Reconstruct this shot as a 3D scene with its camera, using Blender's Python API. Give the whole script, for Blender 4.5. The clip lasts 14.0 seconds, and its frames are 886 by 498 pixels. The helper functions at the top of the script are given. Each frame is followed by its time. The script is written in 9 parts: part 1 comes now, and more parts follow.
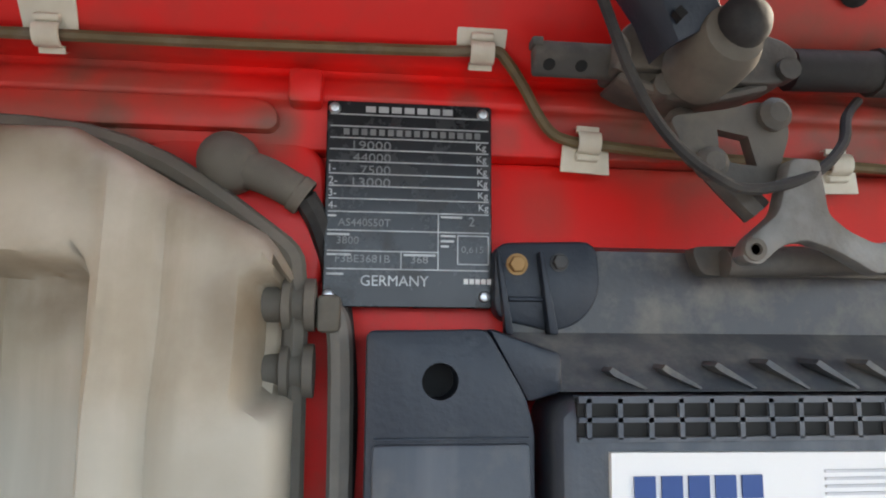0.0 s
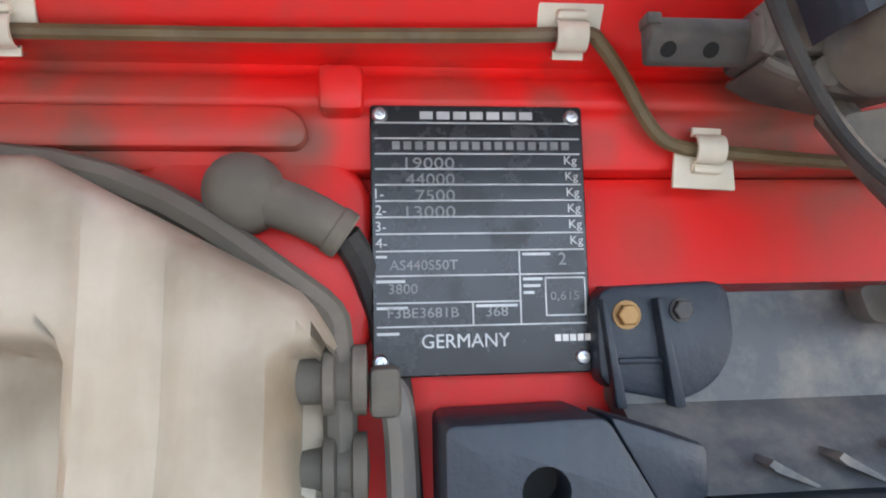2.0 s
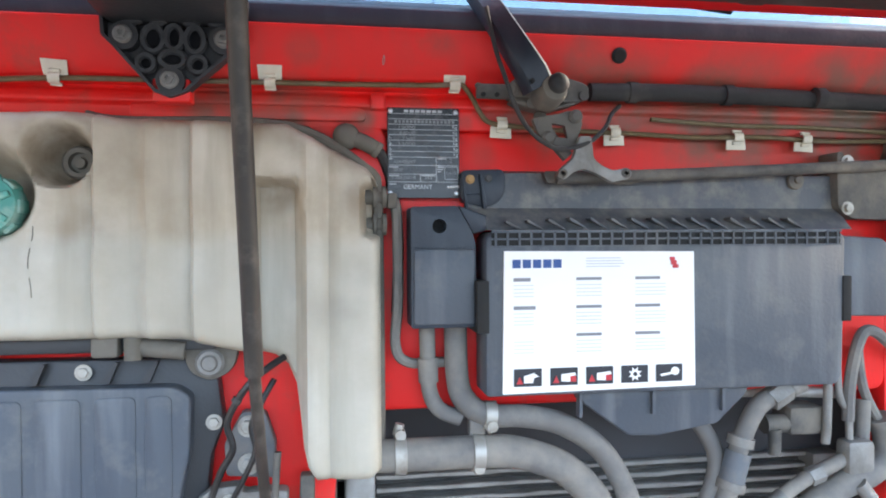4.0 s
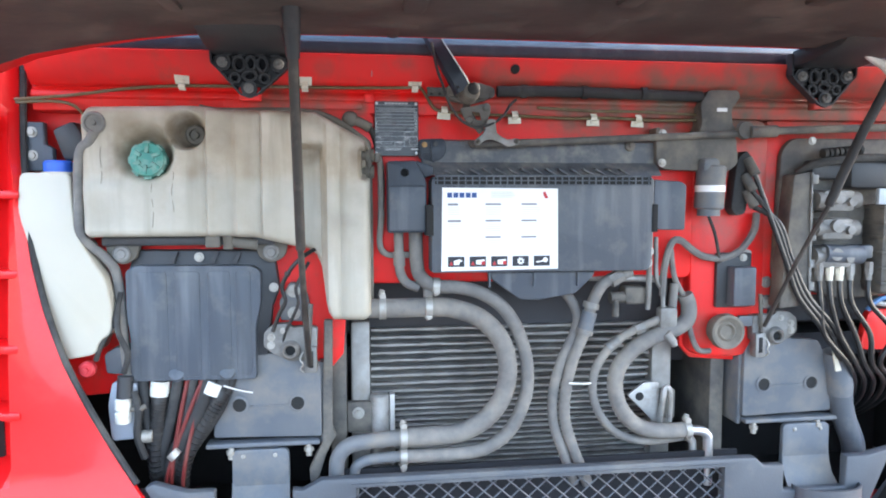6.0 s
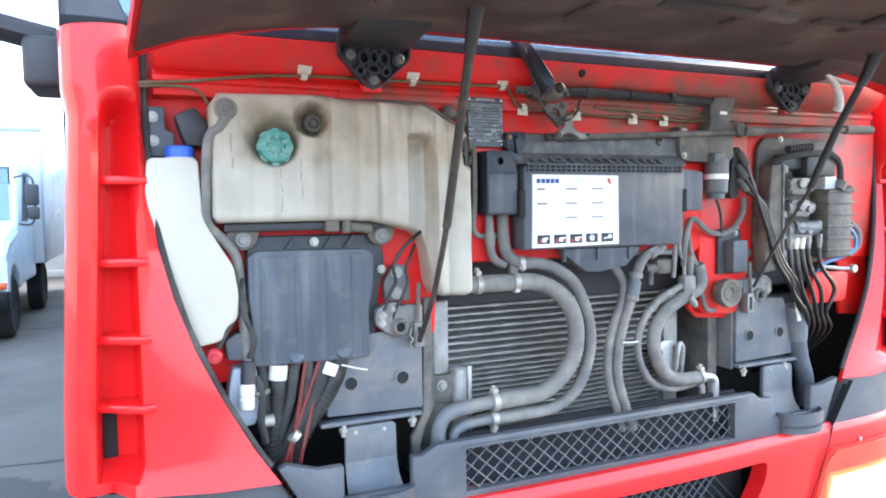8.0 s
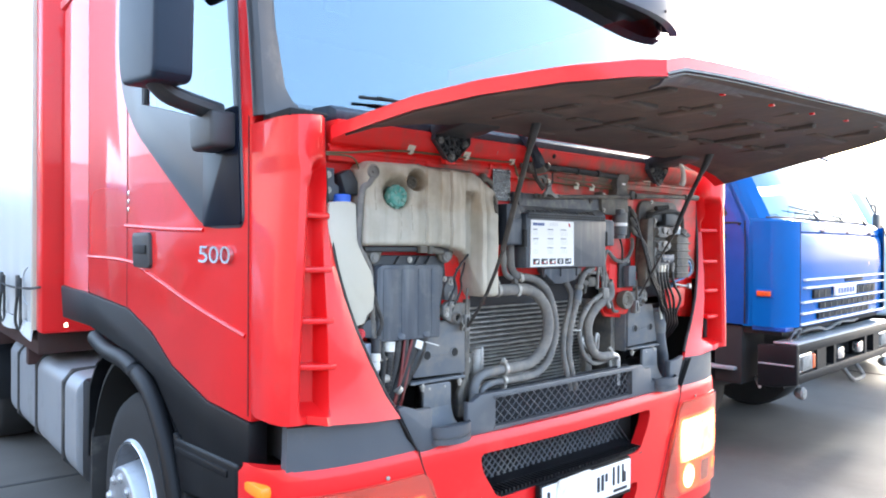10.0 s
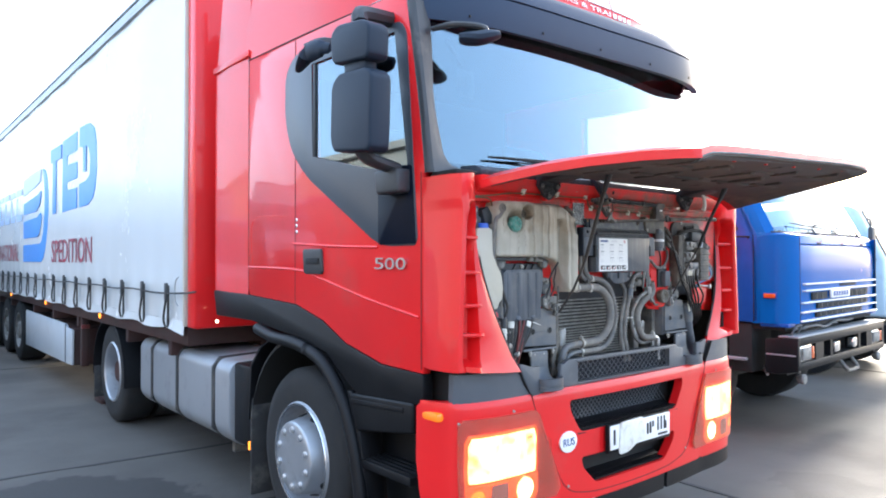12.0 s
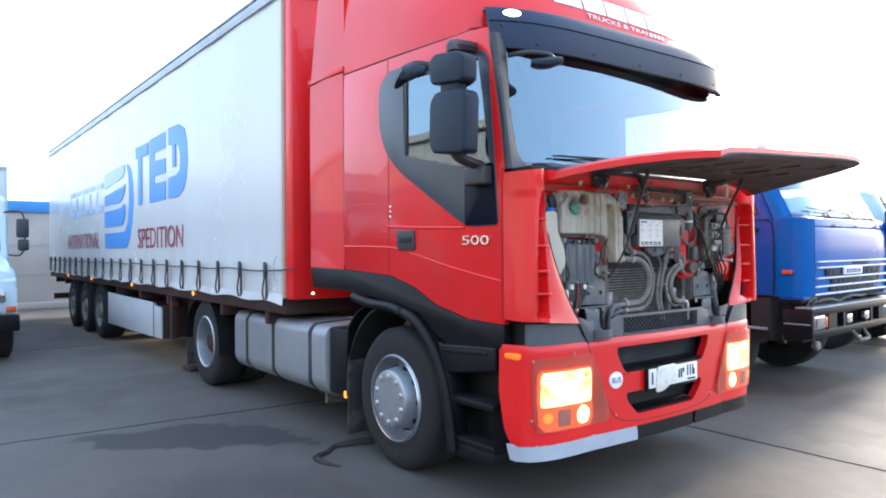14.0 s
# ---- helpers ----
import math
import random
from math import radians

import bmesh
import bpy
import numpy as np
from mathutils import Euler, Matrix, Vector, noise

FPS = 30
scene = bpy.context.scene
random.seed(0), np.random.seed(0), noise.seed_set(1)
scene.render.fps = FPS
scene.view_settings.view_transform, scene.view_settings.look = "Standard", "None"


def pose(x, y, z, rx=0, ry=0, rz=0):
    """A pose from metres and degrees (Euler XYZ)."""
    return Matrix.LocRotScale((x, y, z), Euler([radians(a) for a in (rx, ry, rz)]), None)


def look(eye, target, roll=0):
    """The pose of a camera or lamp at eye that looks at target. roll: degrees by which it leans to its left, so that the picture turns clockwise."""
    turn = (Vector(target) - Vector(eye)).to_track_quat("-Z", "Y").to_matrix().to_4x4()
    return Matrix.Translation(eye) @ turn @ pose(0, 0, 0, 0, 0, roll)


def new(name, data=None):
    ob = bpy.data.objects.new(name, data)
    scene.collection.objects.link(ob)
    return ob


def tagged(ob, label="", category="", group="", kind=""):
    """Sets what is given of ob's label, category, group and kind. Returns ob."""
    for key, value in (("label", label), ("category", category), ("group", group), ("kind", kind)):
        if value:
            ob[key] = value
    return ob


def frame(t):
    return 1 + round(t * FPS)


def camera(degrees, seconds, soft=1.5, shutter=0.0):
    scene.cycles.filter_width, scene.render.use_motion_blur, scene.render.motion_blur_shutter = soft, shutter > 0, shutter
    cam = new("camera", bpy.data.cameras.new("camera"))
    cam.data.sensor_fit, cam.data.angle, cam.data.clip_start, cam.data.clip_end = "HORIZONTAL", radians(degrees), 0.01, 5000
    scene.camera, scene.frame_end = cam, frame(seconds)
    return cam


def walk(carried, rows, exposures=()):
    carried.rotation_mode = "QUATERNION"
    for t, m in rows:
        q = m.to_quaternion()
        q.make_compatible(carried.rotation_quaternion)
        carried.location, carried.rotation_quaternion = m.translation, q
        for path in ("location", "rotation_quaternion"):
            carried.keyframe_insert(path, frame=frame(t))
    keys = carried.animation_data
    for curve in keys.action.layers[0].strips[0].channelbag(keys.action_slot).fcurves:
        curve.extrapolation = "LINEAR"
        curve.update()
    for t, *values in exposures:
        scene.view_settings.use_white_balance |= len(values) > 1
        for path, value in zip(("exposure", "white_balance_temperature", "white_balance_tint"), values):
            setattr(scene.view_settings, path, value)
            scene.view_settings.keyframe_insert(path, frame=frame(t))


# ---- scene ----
cam = camera(65.9, 14.0, 1.9)
PATH = [
    (0, (-0.338, -0.366, 1.787), (-0.115, 1.605, 2.044), 0.4),
    (0.5, (-0.346, -0.32, 1.819), (-0.125, 1.639, 2.155), 0.1),
    (1, (-0.353, -0.254, 1.843), (-0.108, 1.716, 2.084), 0.1),
    (1.5, (-0.355, -0.238, 1.857), (-0.149, 1.743, 2.047), 0.2),
    (2, (-0.361, -0.281, 1.826), (-0.149, 1.697, 2.026), -1.3),
    (2.5, (-0.381, -0.381, 1.775), (-0.137, 1.582, 2.072), -0.5),
    (3, (-0.424, -0.547, 1.736), (-0.174, 1.419, 2.0), -1.6),
    (3.5, (-0.442, -0.692, 1.735), (-0.16, 1.288, 1.774), -0.7),
    (4, (-0.422, -0.848, 1.752), (-0.117, 1.129, 1.722), -0.3),
    (6.5, (-0.406, -1.485, 1.698), (-0.152, 0.488, 1.49), -0.0),
    (7, (-0.581, -1.493, 1.637), (-0.193, 0.454, 1.401), 1.1),
    (7.5, (-0.781, -1.445, 1.65), (-0.225, 0.464, 1.439), -0.1),
    (8, (-1.043, -1.417, 1.666), (-0.246, 0.413, 1.543), -0.9),
    (10.5, (-2.274, -1.825, 1.635), (-0.953, -0.324, 1.63), 0.5),
    (11, (-2.502, -1.946, 1.635), (-1.194, -0.434, 1.622), 0.5),
    (11.5, (-2.784, -2.067, 1.631), (-1.464, -0.565, 1.64), 0.2),
    (12, (-3.054, -2.208, 1.629), (-1.77, -0.674, 1.66), -0.1),
    (12.5, (-3.304, -2.403, 1.629), (-2.027, -0.865, 1.678), 0.2),
    (13, (-3.518, -2.527, 1.628), (-2.268, -0.968, 1.716), 1.3),
    (13.5, (-3.764, -2.652, 1.594), (-2.536, -1.076, 1.689), -0.1),
    (14, (-3.847, -2.704, 1.559), (-2.621, -1.124, 1.559), -0.4),
]
walk(cam, [(t, look(eye, target, roll)) for t, eye, target, roll in PATH],
     [(0.0, 3.04, 7250, 11), (0.5, 3.62, 7300, 12), (1.0, 3.68, 7250, 12), (1.5, 3.72, 7150, 12), (2.0, 3.74, 6750, 12), (2.5, 3.90, 6450, 12), (3.0, 3.84, 6450, 12), (3.5, 3.52, 6600, 11), (4.0, 3.25, 6650, 10), (6.5, 3.35, 6500, 10), (8.0, 3.38, 6500, 10), (10.5, 2.78, 6500, 10), (12.0, 2.52, 6500, 10), (14.0, 2.25, 6500, 10)])

# world, sun, exposure
world = bpy.data.worlds.new("sky")
scene.world = world
world.use_nodes = True
wn = world.node_tree
sky = wn.nodes.new("ShaderNodeTexSky")
sky.sky_type, sky.sun_disc = "NISHITA", False
sky.sun_elevation, sky.sun_rotation = radians(22), radians(78)
sky.dust_density, sky.air_density, sky.ozone_density = 3.0, 1.0, 1.0
wn.nodes["Background"].inputs["Strength"].default_value = 0.14
haze = wn.nodes.new("ShaderNodeMix")
haze.data_type = "RGBA"
haze.inputs["Factor"].default_value = 0.5
haze.inputs["B"].default_value = (3.3, 4.5, 6.3, 1.0)
wn.links.new(sky.outputs[0], haze.inputs["A"])
wn.links.new(haze.outputs["Result"], wn.nodes["Background"].inputs["Color"])
sun = new("sun", bpy.data.lights.new("sun", "SUN"))
sun.data.energy, sun.data.angle, sun.data.color = 1.9, radians(14), (1.0, 0.93, 0.82)
sun.matrix_world = look((0, 0, 0), (-math.sin(radians(78)) * 0.9272, -math.cos(radians(78)) * 0.9272, -0.3746))


# materials
def mat(name, col, rough=0.5, metal=0.0, col2=None, scale=6.0, amount=0.35, dirt=None, dirty=0.0, dscale=2.5,
        bump=0.08, bscale=90.0, coat=0.0, vary=0.0, trans=0.0, streak=None, streaky=0.4):
    """Procedural surface: two tones by a broad noise, a finer mottling, dirt in patches, grain as bump."""
    m = bpy.data.materials.new(name)
    m.use_nodes = True
    t = m.node_tree
    n, l = t.nodes, t.links
    b = n["Principled BSDF"]
    tc = n.new("ShaderNodeTexCoord")
    b.inputs["Roughness"].default_value, b.inputs["Metallic"].default_value = rough, metal
    b.inputs["Coat Weight"].default_value = coat
    b.inputs["Coat Roughness"].default_value = 0.06
    b.inputs["Transmission Weight"].default_value = trans
    c4 = lambda c: (*c, 1.0)
    col2 = col2 or tuple(v * 0.72 for v in col)

    def noisy(s, det, lo, hi):
        a = n.new("ShaderNodeTexNoise")
        a.inputs["Scale"].default_value, a.inputs["Detail"].default_value = s, det
        l.new(tc.outputs["Object"], a.inputs["Vector"])
        r = n.new("ShaderNodeMapRange")
        r.inputs["From Min"].default_value, r.inputs["From Max"].default_value = lo, hi
        l.new(a.outputs["Fac"], r.inputs["Value"])
        return a, r

    def mixed(fac, a, c):
        x = n.new("ShaderNodeMix")
        x.data_type = "RGBA"
        l.new(fac, x.inputs["Factor"])
        if isinstance(a, tuple):
            x.inputs["A"].default_value = c4(a)
        else:
            l.new(a, x.inputs["A"])
        x.inputs["B"].default_value = c4(c)
        return x.outputs["Result"]

    _, r1 = noisy(scale, 5, 0.35, 0.7)
    r1.inputs["To Max"].default_value = amount * 2
    out = mixed(r1.outputs[0], col, col2)
    if vary:
        info = n.new("ShaderNodeObjectInfo")
        hs = n.new("ShaderNodeHueSaturation")
        rr = n.new("ShaderNodeMapRange")
        rr.inputs["To Min"].default_value, rr.inputs["To Max"].default_value = 1 - vary, 1 + vary
        l.new(info.outputs["Random"], rr.inputs["Value"])
        l.new(rr.outputs[0], hs.inputs["Value"])
        l.new(out, hs.inputs["Color"])
        out = hs.outputs[0]
    if streak:
        mp = n.new("ShaderNodeMapping")
        mp.inputs["Scale"].default_value = (34.0, 34.0, 3.0)
        l.new(tc.outputs["Object"], mp.inputs["Vector"])
        sn = n.new("ShaderNodeTexNoise")
        sn.inputs["Scale"].default_value, sn.inputs["Detail"].default_value = 1.0, 6.0
        l.new(mp.outputs[0], sn.inputs["Vector"])
        sr = n.new("ShaderNodeMapRange")
        sr.inputs["From Min"].default_value, sr.inputs["From Max"].default_value, sr.inputs["To Max"].default_value = 0.48, 0.72, streaky
        l.new(sn.outputs["Fac"], sr.inputs["Value"])
        out = mixed(sr.outputs[0], out, streak)
    if dirt:
        d, r2 = noisy(dscale, 8, 0.62 - 0.4 * dirty, 0.8 - 0.25 * dirty)
        d.inputs["Roughness"].default_value = 0.65
        r2.inputs["To Max"].default_value = min(1.0, 0.35 + dirty)
        out = mixed(r2.outputs[0], out, dirt)
        rg = n.new("ShaderNodeMapRange")
        rg.inputs["To Min"].default_value, rg.inputs["To Max"].default_value = rough, min(1.0, rough + 0.45)
        l.new(r2.outputs[0], rg.inputs["Value"])
        l.new(rg.outputs[0], b.inputs["Roughness"])
        if coat:
            rc = n.new("ShaderNodeMapRange")
            rc.inputs["To Min"].default_value, rc.inputs["To Max"].default_value = coat, coat * 0.15
            l.new(r2.outputs[0], rc.inputs["Value"])
            l.new(rc.outputs[0], b.inputs["Coat Weight"])
    l.new(out, b.inputs["Base Color"])
    if bump:
        a, _ = noisy(bscale, 3, 0, 1)
        bp = n.new("ShaderNodeBump")
        bp.inputs["Strength"].default_value, bp.inputs["Distance"].default_value = bump, 0.004
        l.new(a.outputs["Fac"], bp.inputs["Height"])
        l.new(bp.outputs[0], b.inputs["Normal"])
    return m


def glow(name, col, strength):
    m = mat(name, col, 0.2, bump=0)
    b = m.node_tree.nodes["Principled BSDF"]
    b.inputs["Emission Color"].default_value, b.inputs["Emission Strength"].default_value = (*col, 1), strength
    return m


DUST = (0.27, 0.235, 0.19)
RED = mat("red_paint", (0.78, 0.010, 0.012), 0.45, col2=(0.64, 0.010, 0.013), scale=1.2, coat=0.5, bump=0.015, bscale=25,
          dirt=(0.42, 0.10, 0.08), dirty=0.12, dscale=1.8)
RED.node_tree.nodes["Principled BSDF"].inputs["Specular IOR Level"].default_value = 0.3
RED_IN = mat("red_dusty_paint", (0.88, 0.012, 0.010), 0.5, col2=(0.80, 0.014, 0.012), scale=7, coat=0.05, bump=0.05,
             dirt=(0.30, 0.10, 0.07), dirty=0.2, dscale=13, streak=(0.45, 0.06, 0.045), streaky=0.3)
BLACKP = mat("black_plastic", (0.030, 0.032, 0.036), 0.5, col2=(0.045, 0.047, 0.05), bump=0.12, bscale=240, dirt=DUST, dirty=0.15, dscale=4)
GREYP = mat("dusty_grey_plastic", (0.058, 0.070, 0.090), 0.5, col2=(0.085, 0.094, 0.105), scale=9, bump=0.1, bscale=200,
            dirt=(0.17, 0.17, 0.165), dirty=0.22, dscale=22, streak=(0.20, 0.21, 0.225), streaky=0.5)
SKIRT = mat("black_skirt_plastic", (0.0065, 0.0070, 0.0085), 0.45, col2=(0.010, 0.0105, 0.012), bump=0.08, bscale=300, dirt=(0.05, 0.047, 0.045), dirty=0.08)
DGREY = mat("dark_grey_plastic", (0.066, 0.073, 0.086), 0.5, col2=(0.092, 0.097, 0.105), scale=5, bump=0.14, bscale=260, dirt=(0.2, 0.19, 0.17), dirty=0.22, dscale=5)
STEEL = mat("painted_steel", (0.10, 0.115, 0.135), 0.5, col2=(0.15, 0.155, 0.16), scale=9, bump=0.05, dirt=DUST, dirty=0.4, dscale=8)
DARKM = mat("dirty_dark_metal", (0.075, 0.072, 0.068), 0.65, 0.2, col2=(0.16, 0.145, 0.125), scale=22, bump=0.2, bscale=120, dirt=DUST, dirty=0.45, dscale=12)
CAST = mat("cast_aluminium", (0.50, 0.49, 0.47), 0.5, 0.6, col2=(0.33, 0.31, 0.29), scale=18, bump=0.25, bscale=150, dirt=DUST, dirty=0.4, dscale=14)
RIM = mat("wheel_rim_silver", (0.40, 0.42, 0.45), 0.42, 0.7, col2=(0.33, 0.35, 0.38), scale=5, bump=0.03, dirt=(0.16, 0.155, 0.15), dirty=0.25, dscale=6)
GLOSSB = mat("glossy_black_pane", (0.005, 0.008, 0.017), 0.3, bump=0)
GLOSSB.node_tree.nodes["Principled BSDF"].inputs["Specular IOR Level"].default_value = 0.06
COVER = mat("dark_cover_plastic", (0.014, 0.022, 0.036), 0.45, col2=(0.024, 0.032, 0.046), scale=9, bump=0.12, bscale=220, dirt=(0.13, 0.13, 0.125), dirty=0.16, dscale=14, streak=(0.08, 0.088, 0.10), streaky=0.25)
ALUD = mat("dirty_cast_aluminium", (0.27, 0.265, 0.255), 0.55, 0.4, col2=(0.13, 0.125, 0.115), scale=26, bump=0.25, bscale=150, dirt=(0.16, 0.14, 0.115), dirty=0.4, dscale=18)
ALU = mat("bright_aluminium", (0.72, 0.73, 0.75), 0.32, 0.85, col2=(0.55, 0.56, 0.58), scale=8, bump=0.03, dirt=(0.3, 0.28, 0.26), dirty=0.15, dscale=6)
ZINC = mat("zinc_bolt", (0.46, 0.44, 0.40), 0.5, 0.6, scale=40, bump=0.1, dirt=DUST, dirty=0.3, dscale=30)
BRASS = mat("rusty_bolt", (0.45, 0.28, 0.12), 0.55, 0.6, col2=(0.28, 0.15, 0.06), scale=60, bump=0.2)
HOSE = mat("dusty_rubber_hose", (0.135, 0.13, 0.125), 0.72, col2=(0.20, 0.19, 0.175), scale=18, bump=0.12, bscale=160, dirt=(0.30, 0.27, 0.23), dirty=0.45, dscale=9)
RUBBER = mat("black_rubber", (0.022, 0.022, 0.023), 0.75, col2=(0.035, 0.034, 0.033), scale=14, bump=0.15, bscale=120, dirt=(0.14, 0.13, 0.115), dirty=0.3, dscale=7)
TYRE = mat("tyre_rubber", (0.010, 0.010, 0.011), 0.85, col2=(0.015, 0.0145, 0.014), scale=10, bump=0.15, bscale=80, dirt=(0.04, 0.037, 0.034), dirty=0.12, dscale=5)
TANKW = mat("aged_white_plastic", (0.56, 0.505, 0.415), 0.48, col2=(0.41, 0.345, 0.255), scale=9, amount=0.5, bump=0.06, bscale=60,
            dirt=(0.33, 0.27, 0.19), dirty=0.3, dscale=6, streak=(0.31, 0.255, 0.18), streaky=0.72)
WASHW = mat("milky_white_plastic", (0.54, 0.505, 0.43), 0.42, col2=(0.46, 0.42, 0.325), scale=4, bump=0.03)
GREENC = mat("dusty_green_plastic", (0.075, 0.31, 0.255), 0.5, col2=(0.045, 0.22, 0.18), scale=24, bump=0.08, dirt=(0.36, 0.44, 0.38), dirty=0.42, dscale=30)
BLUEC = mat("blue_cap_plastic", (0.03, 0.13, 0.62), 0.4, scale=12, bump=0.04)
WHITEP = mat("white_plastic", (0.78, 0.77, 0.72), 0.45, col2=(0.62, 0.58, 0.5), scale=30, bump=0.05, dirt=DUST, dirty=0.15, dscale=30)
PAPER = mat("white_sticker", (0.84, 0.83, 0.82), 0.4, col2=(0.82, 0.82, 0.81), scale=3, bump=0)
INKGREY = mat("pale_grey_ink", (0.62, 0.62, 0.64), 0.5, bump=0)
INKDARK = mat("dark_ink", (0.02, 0.022, 0.03), 0.45, bump=0)
INKNAVY = mat("navy_ink", (0.02, 0.07, 0.25), 0.45, bump=0)
INKRED = mat("red_ink", (0.55, 0.03, 0.04), 0.45, bump=0)
PLATEK = mat("black_anodised_plate", (0.012, 0.012, 0.014), 0.25, 0.2, col2=(0.028, 0.028, 0.031), scale=25, bump=0.03, dirt=(0.05, 0.048, 0.046), dirty=0.25, dscale=60)
ENGRAVE = mat("engraved_silver", (0.52, 0.52, 0.52), 0.4, 0.3, scale=60, amount=0.5, bump=0)
SCRATCH = mat("stamped_grey", (0.23, 0.23, 0.23), 0.4, 0.3, scale=90, amount=0.6, bump=0)
CABLE = mat("olive_cable", (0.17, 0.125, 0.06), 0.6, col2=(0.10, 0.07, 0.035), scale=60, bump=0.1, dirt=DUST, dirty=0.3, dscale=20)
CLIPW = mat("cream_clip_plastic", (0.78, 0.74, 0.62), 0.5, col2=(0.6, 0.54, 0.42), scale=50, bump=0.04)
GREYBOOT = mat("grey_rubber_boot", (0.115, 0.104, 0.086), 0.75, col2=(0.16, 0.145, 0.12), scale=30, bump=0.12, dirt=DUST, dirty=0.3, dscale=12)
FINS = mat("condenser_fins", (0.035, 0.034, 0.033), 0.7, 0.2, col2=(0.06, 0.057, 0.05), scale=14, bump=0.3, bscale=300, dirt=(0.2, 0.18, 0.15), dirty=0.25, dscale=9)
SLAT = mat("condenser_tube", (0.36, 0.35, 0.33), 0.5, 0.5, col2=(0.16, 0.15, 0.14), scale=22, bump=0.15, dirt=(0.32, 0.29, 0.25), dirty=0.35, dscale=18)
REDW = mat("red_wire", (0.17, 0.022, 0.02), 0.5, bump=0.05, dirt=DUST, dirty=0.2)
BLUEW = mat("blue_hose", (0.10, 0.22, 0.42), 0.5, bump=0.05)
CURTAIN = mat("white_tarpaulin", (0.62, 0.63, 0.625), 0.25, col2=(0.57, 0.58, 0.575), scale=0.6, bump=0.05, bscale=4, dirt=(0.55, 0.54, 0.5), dirty=0.1, dscale=0.8)
RAILG = mat("grey_rail", (0.42, 0.45, 0.48), 0.4, 0.5, scale=2, bump=0.05)
LOGOB = mat("blue_print", (0.04, 0.26, 0.72), 0.4, col2=(0.06, 0.30, 0.75), scale=2, bump=0)
LOGOR = mat("dark_red_print", (0.34, 0.02, 0.05), 0.4, bump=0)
CHASSIS = mat("brown_red_chassis", (0.040, 0.011, 0.009), 0.7, col2=(0.022, 0.008, 0.007), scale=3, bump=0.1, dirt=(0.05, 0.04, 0.035), dirty=0.35)
FUEL = mat("dull_fuel_tank", (0.30, 0.32, 0.345), 0.48, 0.35, col2=(0.26, 0.275, 0.295), scale=1.5, bump=0.03, dirt=(0.20, 0.195, 0.185), dirty=0.12, dscale=3)
VISORM = mat("dark_smoked_visor", (0.018, 0.034, 0.066), 0.42, col2=(0.022, 0.040, 0.074), scale=1.5, coat=0.06, bump=0.01)
MIRRORG = mat("mirror_housing", (0.014, 0.023, 0.038), 0.48, col2=(0.018, 0.028, 0.044), bump=0.1, bscale=300)
INTERIOR = mat("cab_interior", (0.06, 0.06, 0.065), 0.8, bump=0.05)
# Near-black for dark parts; laid into holes and recesses, it paints their shade
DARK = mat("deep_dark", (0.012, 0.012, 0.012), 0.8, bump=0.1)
CHROME = mat("chrome", (0.75, 0.76, 0.78), 0.16, 1.0, col2=(0.7, 0.7, 0.72), bump=0)
REFLECTOR = mat("lamp_reflector", (0.8, 0.8, 0.8), 0.12, 0.9, bump=0)
SILVERLIP = mat("grey_primer", (0.40, 0.44, 0.50), 0.45, col2=(0.34, 0.37, 0.42), bump=0.05, dirt=DUST, dirty=0.15)
BLUEK = mat("blue_truck_paint", (0.003, 0.105, 0.36), 0.2, col2=(0.003, 0.095, 0.33), scale=1.5, coat=0.08, bump=0.01, dirt=(0.02, 0.09, 0.28), dirty=0.12)
# Faded print, made paler still for the glare that washes over it
FADED = mat("faded_blue_print", (0.42, 0.55, 0.76), 0.4, col2=(0.50, 0.62, 0.78), scale=2, bump=0)
AMBERD = mat("orange_lamp_plastic", (0.62, 0.10, 0.02), 0.25, col2=(0.5, 0.07, 0.015), scale=30, bump=0.02)
ICEPAINT = mat("ice_blue_paint", (0.50, 0.62, 0.68), 0.35, col2=(0.46, 0.57, 0.63), scale=1.2, coat=0.3, bump=0.01, dirt=(0.38, 0.40, 0.40), dirty=0.2)
BROWNBOX = mat("brown_board", (0.16, 0.11, 0.08), 0.8, col2=(0.10, 0.07, 0.05), scale=2, bump=0.2, bscale=20)
SURROUND = mat("dark_window_surround", (0.050, 0.060, 0.073), 0.36, col2=(0.058, 0.068, 0.081), scale=3, bump=0.04, bscale=300)
TOPC = mat("dusty_dark_cover", (0.062, 0.070, 0.084), 0.5, col2=(0.095, 0.10, 0.105), scale=12, bump=0.12, bscale=200, dirt=(0.25, 0.24, 0.215), dirty=0.4, dscale=34, streak=(0.15, 0.15, 0.15), streaky=0.35)
INKMID = mat("grey_ink", (0.22, 0.22, 0.24), 0.5, bump=0)
REDGAP = mat("red_panel_gap", (0.16, 0.004, 0.005), 0.6, bump=0)
# Darker copy of the lorry's blue, with the near side's shade mixed in
BLUESHADE = mat("dark_blue_paint", (0.012, 0.08, 0.34), 0.35, coat=0.3, bump=0.01)
GREYPAINT = mat("pale_grey_paint", (0.55, 0.60, 0.64), 0.4, scale=1, coat=0.3, bump=0.01, dirt=(0.4, 0.38, 0.35), dirty=0.25)
WALLM = mat("pale_concrete_wall", (0.38, 0.365, 0.35), 0.9, col2=(0.29, 0.275, 0.26), scale=0.7, bump=0.2, bscale=12, dirt=(0.28, 0.26, 0.24), dirty=0.3, dscale=0.6)
BLUETRIM = mat("blue_sheet_metal", (0.04, 0.26, 0.62), 0.45, scale=0.8, bump=0.03)
